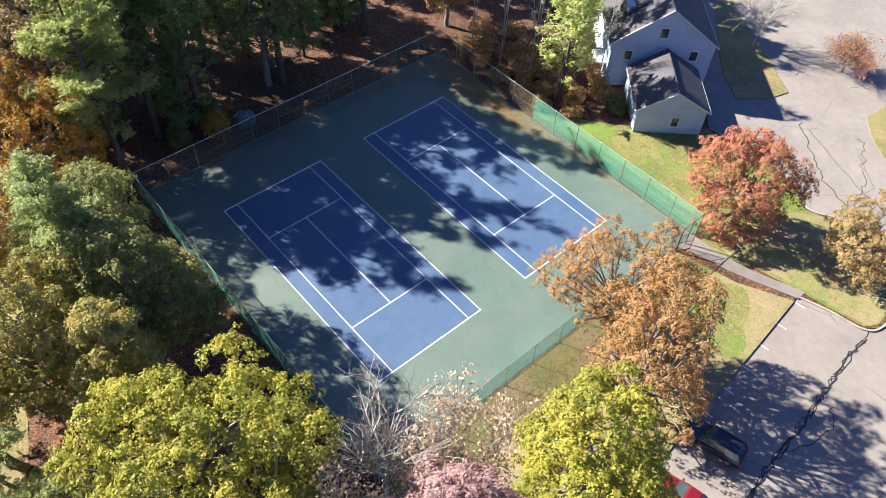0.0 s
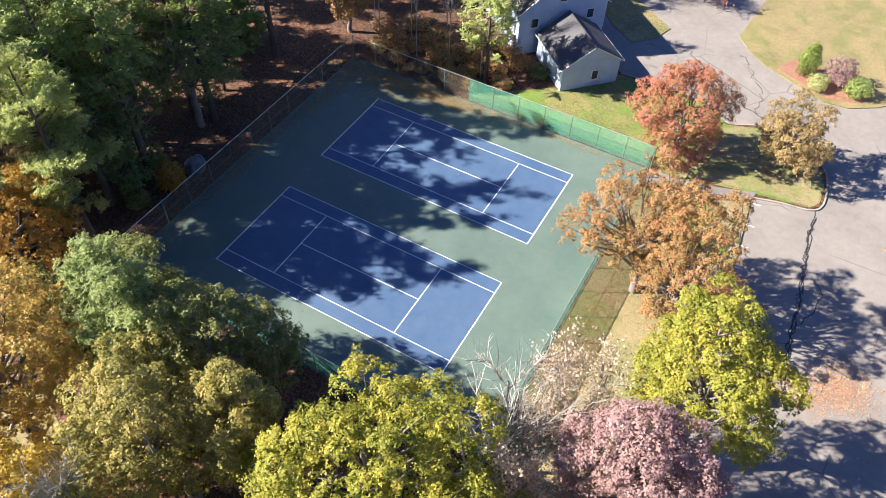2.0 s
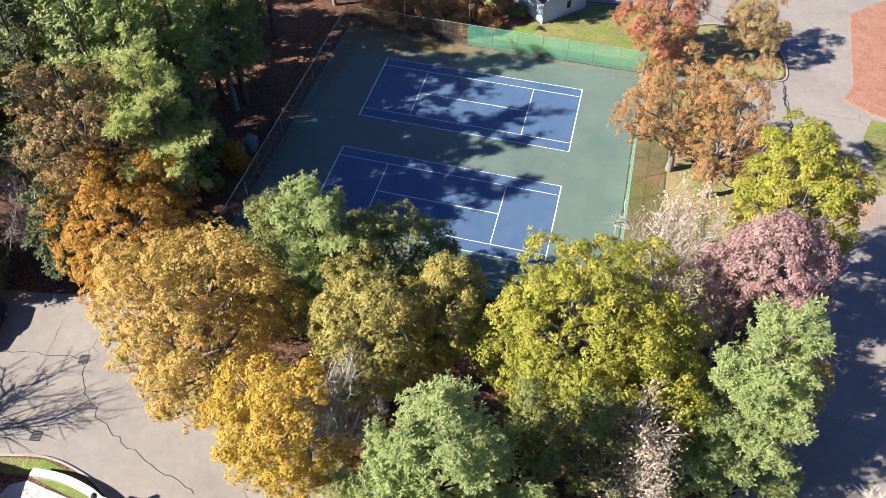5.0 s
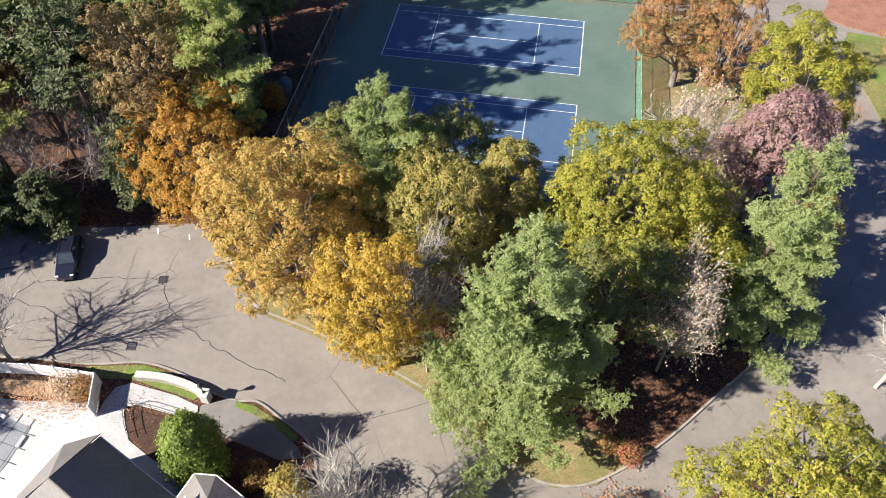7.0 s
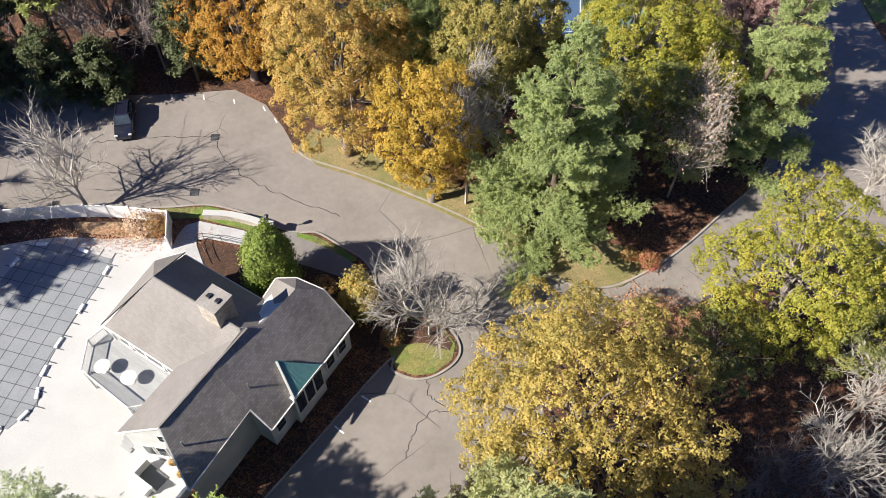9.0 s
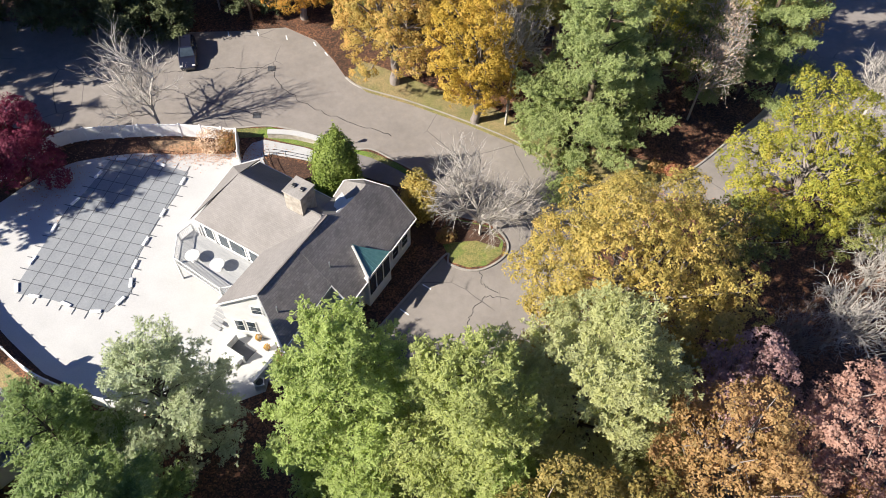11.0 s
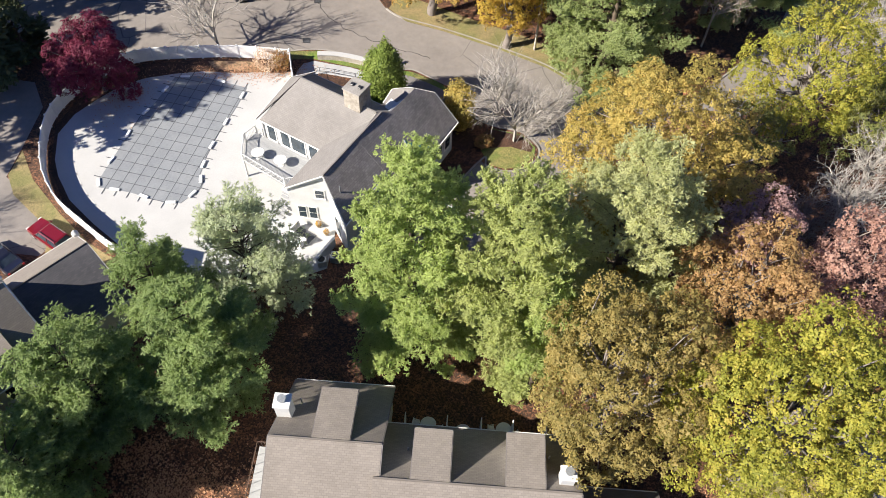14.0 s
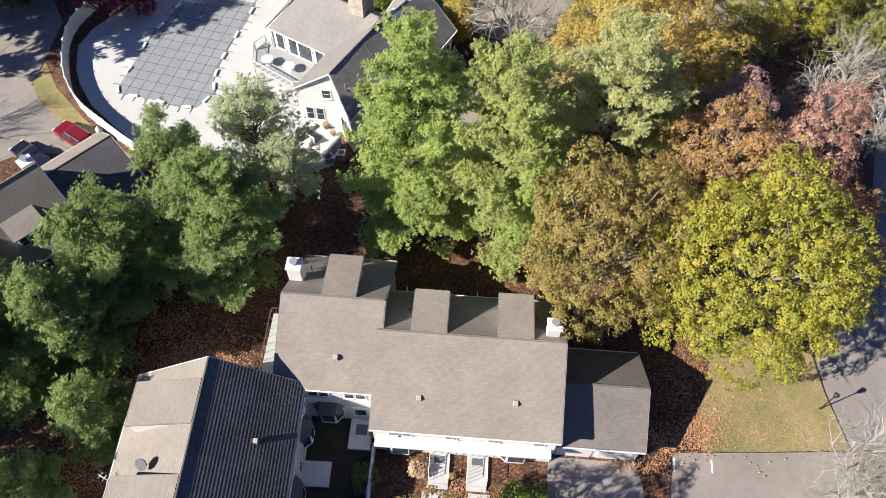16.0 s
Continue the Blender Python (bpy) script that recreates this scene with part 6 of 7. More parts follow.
# white board fence in bends round the yard
FENCE = [(-12.2, -33.7), (-13.1, -30.85), (-18.8, -30.95), (-24.5, -31.9), (-29.2, -33.2), (-32.2, -36.0), (-34.05, -39.55), (-34.6, -43.6), (-32.85, -49.0), (-30.0, -52.9), (-26.4, -55.5), (-21.9, -58.15), (-17.1, -59.5), (-12.5, -59.9), (-8.0, -59.9)]
line = [Vector((*FENCE[0], 0))] + smooth_line(FENCE[1:], False, 3)
wf = thing("pool_fence", "tall white vinyl fence with square posts", "fence", at=(-22, -45, 0))
o = Vector((-22, -45, 0))
for k, (p, q) in enumerate(zip(line, line[1:])):
    a, b = p - o, q - o
    d = (b - a)
    L, an = d.length, math.degrees(math.atan2(d.y, d.x))
    m = pose(a.x, a.y, 0, 0, 0, an)
    panel = part("fence_panel", boxed(0.06, L - 0.06, -0.025, 0.025, 0.22, 1.72, 0, m), M["vinyl"], wf)
    for z in (0.2, 1.68):
        part("rail", boxed(0.05, L - 0.05, -0.045, 0.045, z, z + 0.14, 0.01, m), M["vinyl"], panel)
    n = max(2, int(L / 0.28))
    for j in range(1, n):
        part("batten", boxed(L * j / n - 0.012, L * j / n + 0.012, -0.034, 0.034, 0.3, 1.68, 0, m), M["vinyl"], panel)
    post = part("post", boxed(-0.08, 0.08, -0.08, 0.08, -0.1, 1.85, 0.01, m), M["vinyl"], wf)
    part("post_cap", tube(bmesh.new(), [m @ Vector((0, 0, 1.85)), m @ Vector((0, 0, 1.9)), m @ Vector((0, 0, 1.98))], [0.13, 0.12, 0.01], 4), M["vinyl"], post)

# entrance: curved ramp, planter wall with piers, lamp
plot("ramp", [(-12.1, -33.3), (-12.1, -32.2), (-11.7, -31.0), (-10.6, -30.4), (-6.5, -30.9), (-4.4, -31.5), (-4.0, -32.9), (-6.3, -32.5), (-9.3, -32.2), (-10.1, -32.5), (-10.1, -33.0), (-9.5, -34.0), (-8.7, -35.2), (-2.0, -38.4), (-2.6, -39.6), (-9.4, -36.9), (-11.5, -34.9)], 0.16, M["ramp"], "pale concrete entrance ramp curving to the club", "ramp", depth=0.12)
plot("path_2", [(-4.2, -31.4), (-2.4, -30.55), (-1.4, -30.5), (0.6, -31.4), (2.6, -32.4), (4.4, -33.4), (5.2, -34.3), (3.4, -34.8), (0.5, -34.1), (-3.9, -33.3)], 0.162, M["drive"], "dark asphalt path from the road to the ramp", "path", depth=0.1)
plot("lawn_9", [(-1.5, -30.6), (0.2, -30.75), (2.9, -31.8), (4.4, -32.8), (4.0, -33.1), (2.4, -32.35), (0.4, -31.5), (-1.4, -31.05)], 0.18, M["lawn"], "small grass strip by the club path", "lawn", depth=0.08)
plot("planting_bed_2", [(-9.4, -32.6), (-7.6, -32.8), (-4.0, -33.3), (0.5, -34.0), (3.6, -34.8), (6.6, -36.4), (7.8, -40.6), (6.5, -41.5), (2.0, -38.0), (-2.6, -37.9), (-7.3, -35.6), (-8.8, -34.9), (-9.7, -33.6), (-9.9, -32.9)], 0.15, M["mulch"], "brown mulch bed at the club entrance", "planting bed", depth=0.1)
wall_line = smooth_line([(-10.3, -29.9), (-8.0, -29.75), (-5.6, -30.1), (-3.9, -30.7)], False, 4)
pw = thing("planter_wall", "low pale masonry wall beside the entrance ramp", "wall", at=(-7, -30, 0))
part("wall", ribbon(bmesh.new(), [p + Vector((7, 30, 0)) for p in wall_line], 0.45, -0.1, 0.8), M["brick"], pw)
part("coping", ribbon(bmesh.new(), [p + Vector((7, 30, 0)) for p in wall_line], 0.6, 0.8, 0.9), M["concrete"], pw)
part("pier", boxed(2.75, 3.45, -1.15, -0.45, -0.1, 1.25, 0.03), M["concrete"], pw)
part("pier_cap", boxed(2.68, 3.52, -1.22, -0.38, 1.25, 1.36, 0.03), M["concrete"], pw)
lamp = thing("lantern", "black post lantern on a masonry pier", "lamp", at=(-3.9, -30.8, 1.36))
part("post", tube(bmesh.new(), [(0, 0, 0), (0, 0, 0.06), (0, 0, 0.1), (0, 0, 0.75)], [0.14, 0.12, 0.045, 0.04], 8), M["black"], lamp)
part("lantern_head", tube(bmesh.new(), [(0, 0, 0.72), (0, 0, 0.78), (0, 0, 1.1), (0, 0, 1.14), (0, 0, 1.34)], [0.08, 0.14, 0.2, 0.24, 0.02], 6), M["black"], lamp)
hand = thing("handrail", "thin black metal handrail along the ramp", "handrail", at=(-9, -33, 0))
rail_line = [p + Vector((9, 33, 0)) for p in smooth_line([(-3.6, -33.0), (-6.4, -32.6), (-9.2, -32.3), (-10.0, -32.7), (-9.4, -34.0), (-8.6, -35.1)], False, 4)]
for z in (0.55, 1.0):
    part("rail", tube(bmesh.new(), [p + Vector((0, 0, z)) for p in rail_line], [0.025] * len(rail_line), 5), M["black"], hand)
for p in rail_line[::3]:
    part("post", tube(bmesh.new(), [p, p + Vector((0, 0, 1.0))], [0.025, 0.025], 5), M["black"], hand)
side = thing("screen_wall", "low white wall screening the outdoor units", "wall", at=(-4.3, -55.6, 0), turn=64)
part("wall", boxed(-1.3, 1.3, -0.08, 0.08, -0.05, 1.25, 0.01), M["white"], side)
part("coping", boxed(-1.36, 1.36, -0.12, 0.12, 1.25, 1.31, 0.01), M["trim"], side)
bulk = thing("cellar_bulkhead", "white cellar stair enclosure against the club wall", "bulkhead", at=(-6.8, -53.7, 0.1), turn=-27)
part("wall", boxed(-1.0, 1.0, -0.75, -0.6, 0, 1.0, 0.01), M["white"], bulk)
part("wall", boxed(-1.0, -0.85, -0.6, 0.6, 0, 1.0, 0.01), M["white"], bulk)
part("stairs", boxed(-0.85, 1.0, -0.6, 0.6, -0.05, 0.12, 0.01), M["strap"], bulk)
# things by the club's south wall
unit = thing("air_conditioner", "grey outdoor air conditioning unit", "air conditioner", "outdoor units", at=(-3.4, -56.0, 0.1))
part("case", boxed(-0.4, 0.4, -0.4, 0.4, 0, 0.8, 0.03), M["rail"], unit)
part("fan_grille", tube(bmesh.new(), [(0, 0, 0.8), (0, 0, 0.83)], [0.32, 0.3], 14), M["black"], unit)
copy_thing(unit, pose(-4.5, -56.6, 0.1, 0, 0, 20))
sk = thing("storage_box", "white storage box by the pool steps", "box", at=(-7.2, -54.6, 0.14), turn=-25)
part("body", boxed(-0.7, 0.7, -0.35, 0.35, 0, 0.6, 0.03), M["vinyl"], sk)
part("lid", boxed(-0.74, 0.74, -0.39, 0.39, 0.6, 0.68, 0.03), M["vinyl"], sk)


def drain(x, y, turn):
    d = thing("storm_drain", "dark square iron drain grate in the asphalt", "drain", "drain grates", at=(x, y, 0.0), turn=turn)
    part("frame", boxed(-0.42, 0.42, -0.42, 0.42, -0.1, 0.008), M["black"], d)
    for k in range(6):
        part("bar", boxed(-0.36, 0.36, -0.33 + 0.12 * k, -0.28 + 0.12 * k, 0.0, 0.016), M["strap"], d)


drain(-12.4, -19.8, 10)
drain(-12.2, -27.0, 10)


# post lamp on the townhouse lawn
sl = thing("post_lamp", "slim black post lamp at the edge of the lawn", "lamp", at=(38.0, -76.4, 0.1))
part("post", tube(bmesh.new(), [(0, 0, -0.1), (0, 0, 0.12), (0, 0, 0.2), (0, 0, 2.45)], [0.1, 0.09, 0.05, 0.04], 8), M["black"], sl)
part("lantern_head", tube(bmesh.new(), [(0, 0, 2.42), (0, 0, 2.5), (0, 0, 2.8), (0, 0, 2.84), (0, 0, 3.0)], [0.08, 0.14, 0.19, 0.23, 0.02], 6), M["black"], sl)

# ---- vehicles ----
PAINT = {}


def paint(key, colour):
    if key not in PAINT:
        m = surface(key, tuple(0.85 * c for c in colour), colour, fine=3, broad=0.6, rough=0.28, bump=0)
        b = m.node_tree.nodes["Principled BSDF"]
        b.inputs["Coat Weight"].default_value = 0.8
        b.inputs["Coat Roughness"].default_value = 0.05
        PAINT[key] = m
    return PAINT[key]


def car(x, y, turn, colour, label, kind="suv", name="car"):
    """Local x ahead. The body is lofted from cross-sections along the length."""
    c = thing(name, label, "car", "parked cars", at=(x, y, 0.0), turn=turn)
    L, W = (4.7, 1.85) if kind == "suv" else (4.4, 1.76)
    hood, roof = (1.05, 1.72) if kind == "suv" else (0.88, 1.42)
    xs = [-L / 2, -L / 2 + 0.12, -L / 2 + 0.6, 0, L / 2 - 1.1, L / 2 - 0.25, L / 2]
    tops = [hood * 0.8, hood, hood * 1.02, hood * 1.0, hood * 0.97, hood * 0.84, hood * 0.6]
    wide = [0.84, 0.95, 1.0, 1.0, 1.0, 0.93, 0.78]
    b = bmesh.new()
    rows = []
    for px, t, w in zip(xs, tops, wide):
        h = W / 2 * w
        sec = [(-h * 0.92, 0.28), (-h, 0.5), (-h, t * 0.82), (-h * 0.9, t), (h * 0.9, t), (h, t * 0.82), (h, 0.5), (h * 0.92, 0.28)]
        rows.append([b.verts.new((px, q, z)) for q, z in sec])
    for r0, r1 in zip(rows, rows[1:]):
        for k in range(8):
            b.faces.new((r0[k], r0[(k + 1) % 8], r1[(k + 1) % 8], r1[k]))
    b.faces.new(rows[0])
    b.faces.new(rows[-1][::-1])
    bmesh.ops.recalc_face_normals(b, faces=b.faces)
    body = part("body", b, colour, c)
    x0, x1 = (-L / 2 + 0.15, 0.95) if kind == "suv" else (-L / 2 + 0.75, 0.9)
    r0, r1 = (-L / 2 + 0.5, 0.25) if kind == "suv" else (-L / 2 + 1.35, 0.1)
    lo, hi = W / 2 * 0.88, W / 2 * 0.7

    def cabin(a0, a1, b0, b1, wl, wh, z0, z1):
        g = bmesh.new()
        v = [g.verts.new(p) for p in ((a0, -wl, z0), (a1, -wl, z0), (a1, wl, z0), (a0, wl, z0), (b0, -wh, z1), (b1, -wh, z1), (b1, wh, z1), (b0, wh, z1))]
        for f in ((3, 2, 1, 0), (4, 5, 6, 7), (0, 1, 5, 4), (1, 2, 6, 5), (2, 3, 7, 6), (3, 0, 4, 7)):
            g.faces.new([v[i] for i in f])
        return g

    part("window_band", cabin(x0, x1, r0, r1, lo, hi, hood - 0.03, roof - 0.05), M["glass"], c)
    roof_p = part("roof", cabin(r0 - 0.05, r1 + 0.05, r0 + 0.1, r1 - 0.1, hi + 0.03, hi - 0.04, roof - 0.07, roof), colour, c)
    for s in (-1, 1):
        for (p, q) in (((x0, lo), (r0, hi)), ((x1, lo), (r1, hi)), (((x0 + x1) / 2 - 0.1, lo), ((r0 + r1) / 2, hi))):
            board(roof_p, (p[0], s * p[1], hood - 0.02), (q[0], s * q[1], roof - 0.04), 0.045, "pillar", colour)
        if kind == "suv":
            board(roof_p, (r0 + 0.1, s * (hi - 0.08), roof + 0.05), (r1 - 0.1, s * (hi - 0.08), roof + 0.05), 0.025, "roof_rail", M["black"])
        part("mirror", boxed(x1 - 0.25, x1 - 0.08, s * (W / 2 - 0.02) - 0.1 * (s < 0), s * (W / 2 - 0.02) + 0.1 * (s > 0) + 0.08 * 0, hood, hood + 0.15, 0.02), colour, c)
        part("headlight", boxed(L / 2 - 0.22, L / 2 - 0.06, s * 0.66 - 0.16, s * 0.66 + 0.16, hood * 0.66, hood * 0.8, 0.02), M["trim"], c)
        part("tail_light", boxed(-L / 2 - 0.01, -L / 2 + 0.12, s * 0.7 - 0.12, s * 0.7 + 0.12, hood * 0.66, hood * 0.9, 0.02), paint("tail_red", (0.35, 0.02, 0.02)), c)
        for px in (-L / 2 + 0.85, L / 2 - 0.9):
            wy = s * (W / 2 - 0.12)
            wheel = part("wheel", tube(bmesh.new(), [(px, wy - 0.11, 0.34), (px, wy - 0.09, 0.34), (px, wy + 0.09, 0.34), (px, wy + 0.11, 0.34)], [0.29, 0.34, 0.34, 0.29], 18), M["black"], c)
            part("rim", tube(bmesh.new(), [(px, wy + s * 0.1, 0.34), (px, wy + s * 0.125, 0.34)], [0.2, 0.17], 12), M["rail"], wheel)
    part("bumper", boxed(-L / 2 - 0.05, -L / 2 + 0.1, -W * 0.42, W * 0.42, 0.35, 0.58, 0.03), M["black"], c)
    part("bumper", boxed(L / 2 - 0.1, L / 2 + 0.04, -W * 0.38, W * 0.38, 0.3, 0.5, 0.03), M["black"], c)
    return c


navy = paint("black_blue_paint", (0.012, 0.014, 0.03))
red = paint("dark_red_paint", (0.17, 0.008, 0.014))
car(44.0, 16.05, 192, navy, "black-blue estate car parked in a bay", "suv")
car(45.3, 10.9, 190, red, "dark red saloon parked in a bay", "saloon")
car(-21.7, -19.3, -72, navy, "dark car with a shiny windscreen in the shade", "suv")
car(-28.9, -56.9, 152, red, "dark red car beside the house", "suv")
car(-32.2, -59.6, 150, navy, "dark blue car beside the house", "saloon")
car(51.9, -33.4, 95, paint("blue_paint", (0.03, 0.09, 0.25)), "blue car parked by the road", "saloon")

# ---- trees round the courts ----
L = LEAF
broadleaf(26.8, -14.4, 20.0, 6.1, L["yellow_green"], "tall oak with bright yellow-green leaves", seed=1, clumps=100, count=30000)
pine(8.2, -14.0, 20.3, 3.6, L["pine_cool"], "slender grey-green pine among broad-leaved trees", seed=2, base=0.4, tufts=2300, taper=0.5)
broadleaf(13.0, -12.4, 18.6, 4.8, L["olive"], "olive-green oak at the court fence", seed=3)
broadleaf(17.8, -15.4, 17.4, 3.0, L["olive_gold"], "olive oak thinning in autumn", seed=4, count=14000, sparse=0.15)
broadleaf(13.6, -17.9, 18.6, 4.5, L["olive_gold"], "oak turning from green to gold", seed=5)
broadleaf(1.2, -20.4, 19.8, 6.0, L["golden"], "large golden oak beside the parking", seed=6, clumps=110, count=30000, base=0.14)
broadleaf(10.2, -25.2, 17.4, 3.7, L["yellow"], "bright yellow oak over the kerb", seed=7, count=18000, base=0.12)
broadleaf(-10.6, -11.0, 14.2, 5.6, L["orange"], "orange oak at the corner of the court fence", seed=8, base=0.12)
pine(-8.9, -5.0, 23.0, 5.2, L["pine"], "broad green pine by the court fence", seed=9, base=0.3, tufts=3200)
broadleaf(39.4, -6.0, 17.8, 3.2, L["pink"], "maple with dusky pink leaves", "maple_tree", seed=10, count=17000, base=0.4)
bare(31.4, -5.2, 16.4, 4.6, "bark_pale", "bare tree with pale silvery branches", seed=11, thick=1.35, twig=0.009)
bare(34.8, -1.8, 15.4, 3.8, "bark_pale", "almost bare tree with a few tan leaves", seed=12, thick=1.6, leaf=L["tan"], leaves=3500)
bare(33.4, -11.0, 15.8, 3.6, "bark_pale", "thin tree with pale tan leaves", seed=13, thick=1.6, leaf=L["tan"], leaves=5000)
broadleaf(41.6, 1.6, 18.8, 4.2, L["yellow_green"], "tall yellow-green maple beside the parking", "maple_tree", seed=14, base=0.36, sparse=0.1)
broadleaf(34.2, 16.2, 14.8, 5.0, L["rust"], "rusty orange oak outside the court fence", seed=15, count=14000, clumps=70, sparse=0.2, size=0.22, base=0.12)
broadleaf(38.0, 13.2, 14.4, 4.3, L["rust"], "rusty orange oak beside the parking", seed=16, count=14000, clumps=70, sparse=0.2, size=0.22, base=0.12)
broadleaf(31.6, 36.3, 11.0, 4.1, L["red"], "red and green maple on the lawn", "maple_tree", seed=17, count=15000, base=0.1)
broadleaf(41.4, 39.4, 8.7, 3.3, L["brown"], "small golden-brown tree on the lawn", "maple_tree", seed=18, count=9000, base=0.08)
pine(20.7, -27.6, 22.4, 7.6, L["pine_cool"], "broad green pine on the island's kerb", seed=19, base=0.04, tufts=6400, full=9, spray=19, size=0.28, taper=0.85, skirt=1.0)
pine(37.8, -17.0, 22.2, 5.8, L["pine_cool"], "grey-green pine leaning over the road", seed=20, base=0.06, tufts=4600, taper=0.78, skirt=0.95, lean=(0.8, -0.4))
broadleaf(41.6, -12.6, 12.5, 3.0, L["golden_olive"], "small golden-green maple beside the road", "maple_tree", seed=53, count=8000)
bare(13.3, -25.2, 19.0, 3.0, "bark_pale", "bare grey tree between leafy ones", seed=21, thick=1.7, fork=0.4, kids=5)
bare(32.2, -22.0, 17.0, 3.4, "bark_pale", "almost bare tree with tan leaves", seed=22, thick=1.5, leaf=L["tan"], leaves=3600, lsize=0.17)
broadleaf(27.4, -20.6, 14.0, 4.6, L["olive"], "dark green oak in the island wood", seed=23, count=14000)
broadleaf(33.0, -15.6, 15.0, 4.4, L["yellow_green"], "yellow-green oak in the island wood", seed=24, count=14000)
broadleaf(4.4, -12.4, 14.8, 4.0, L["olive"], "olive-green oak shading the court fence", seed=51)
broadleaf(-3.0, -13.4, 9.5, 3.2, L["olive"], "dull green oak between court and parking", seed=52, count=13000)
# ---- round the club and the roads ----
shrub(-1.9, -36.4, 8.8, 3.3, L["hedge"], "tall conical evergreen by the club entrance", "evergreen_shrub", seed=1, count=19000, cone=0.62, size=0.2, lumps=26)
broadleaf(22.8, -49.8, 16.8, 9.0, L["golden_olive"], "wide golden-green oak over the parking", seed=25, clumps=190, count=42000, base=0.25)
bare(11.7, -39.5, 11.4, 4.9, "bark_pale", "bare spreading tree on the traffic island", seed=26, thick=1.7, twig=0.006, kids=5, fork=0.16)
broadleaf(38.4, -36.2, 15.6, 6.0, L["yellow_green"], "yellow-green oak across the road", seed=27)
broadleaf(46.0, -38.5, 12.0, 4.6, L["olive"], "olive-green oak across the road", seed=28, count=12000)
bare(50.0, -20.5, 11.0, 3.6, "bark_pale", "bare pale tree beside the road", seed=29, thick=1.8)
bare(41.0, -48.0, 10.0, 3.8, "bark_pale", "bare pale tree in the wood", seed=30, thick=1.8)
bare(-21.2, -30.3, 13.2, 6.0, "bark_pale", "bare grey tree with crooked limbs by the white fence", seed=31, thick=1.7, twig=0.005, kids=4, fork=0.14, lean=(-0.35, 0.3))
shrub(6.0, -38.3, 6.6, 1.8, L["golden_olive"], "yellowing tall shrub at the club wall", seed=2, count=4500, size=0.2)
broadleaf(-31.2, -37.8, 8.0, 3.7, L["maroon"], "small maroon maple beside the pool fence", "maple_tree", seed=32, count=16000, base=0.1)
bare(-20.6, -10.8, 14.5, 4.4, "bark_rosy", "bare grey tree behind the parking", seed=33, thick=1.5)
bare(-26.6, -7.6, 15.5, 4.8, "bark_rosy", "bare grey tree in the wood", seed=34, thick=1.5)
# ---- south of the club ----
pine(4.4, -63.2, 22.4, 5.0, L["pine_light"], "light green pine between club and townhouses", seed=40, base=0.05, tufts=5600, taper=0.4, full=8, spray=19, size=0.28, skirt=0.8)
pine(11.5, -64.0, 21.4, 5.4, L["pine"], "tall soft green pine beside the parking", seed=41, base=0.05, tufts=5600, taper=0.4, full=8, spray=19, size=0.28, skirt=0.8)
pine(19.0, -60.6, 21.8, 7.2, L["pine_grey"], "tall grey-green pine beside the parking", seed=42, base=0.08, tufts=7200, taper=0.5, full=9, spray=19, size=0.28, skirt=0.8)
broadleaf(19.2, -69.8, 17.6, 5.5, L["olive_brown"], "brown-olive oak by the townhouse", seed=43, base=0.12, count=24000)
broadleaf(27.2, -64.0, 18.6, 4.4, L["rust_brown"], "rust-brown oak in the wood", seed=44, count=16000, base=0.35)
broadleaf(28.6, -58.8, 17.2, 3.3, L["pink"], "dusky pink maple in the wood", "maple_tree", seed=45, count=10000)
broadleaf(34.2, -61.4, 16.4, 4.0, L["rose_brown"], "pinkish brown maple in the wood", "maple_tree", seed=46, count=12000)
broadleaf(29.2, -72.2, 20.4, 7.1, L["yellow_green"], "large yellow-green oak by the lawn", seed=47, clumps=110, count=32000, base=0.2)
pine(-9.0, -70.2, 16.0, 5.4, L["pine_mid"], "green pine beside the townhouses", seed=48, tufts=4600, base=0.12, taper=0.55, full=7)
pine(-17.0, -73.0, 14.0, 4.8, L["pine_mid"], "green pine beside the grey house", seed=49, tufts=3600, base=0.1, taper=0.55)
pine(-24.5, -79.0, 14.5, 4.6, L["pine_mid"], "green pine at the grey house", seed=50, tufts=2600, base=0.1)
pine(-8.7, -61.4, 13.0, 5.2, L["pine_pale"], "pale wispy pine at the pool", seed=51, base=0.12, tufts=2300, taper=0.5, spray=16)

# ---- woods west and north of the courts ----
broadleaf(-15.2, -6.6, 20.5, 4.4, L["brown"], "oak with thin brown-gold leaves behind the pine", seed=60, count=14000, base=0.4)
broadleaf(-14.2, 4.6, 15.5, 4.4, L["olive"], "dark green oak in the wood beside the courts", seed=61, count=12000)
broadleaf(-13.6, 13.6, 15.0, 4.2, L["olive"], "olive oak in the wood beside the courts", seed=62, count=12000)
broadleaf(-19.5, 1.5, 19.0, 4.6, L["olive"], "green oak among the pines", seed=63, count=12000, base=0.4)
broadleaf(-26.0, -1.0, 20.0, 4.6, L["olive"], "olive oak among the pines", seed=64, count=12000, base=0.4)
rng = random.Random(11)
WOOD = [(-15.6, -2.4, 25.0, 4.4, "pine_cool"), (-30.0, -12.5, 19.0, 4.4, "pine"), (8.8, 36.4, 15.0, 3.4, "pine"), (4.6, 43.5, 17.0, 3.2, "pine")]
for gx in range(4):
    for gy in range(10):
        if (gy > 3 or gx > 2) and (gx + gy) % 4 and not (gx == 3 and gy in (1, 4, 6)):
            continue
        WOOD.append((-16.5 - 6.2 * gx + rng.uniform(-1.8, 1.8), 2.0 + 6.0 * gy + rng.uniform(-1.8, 1.8) - 1.5 * gx, rng.uniform(22, 26), rng.uniform(3.0, 4.0), "pine_dark"))
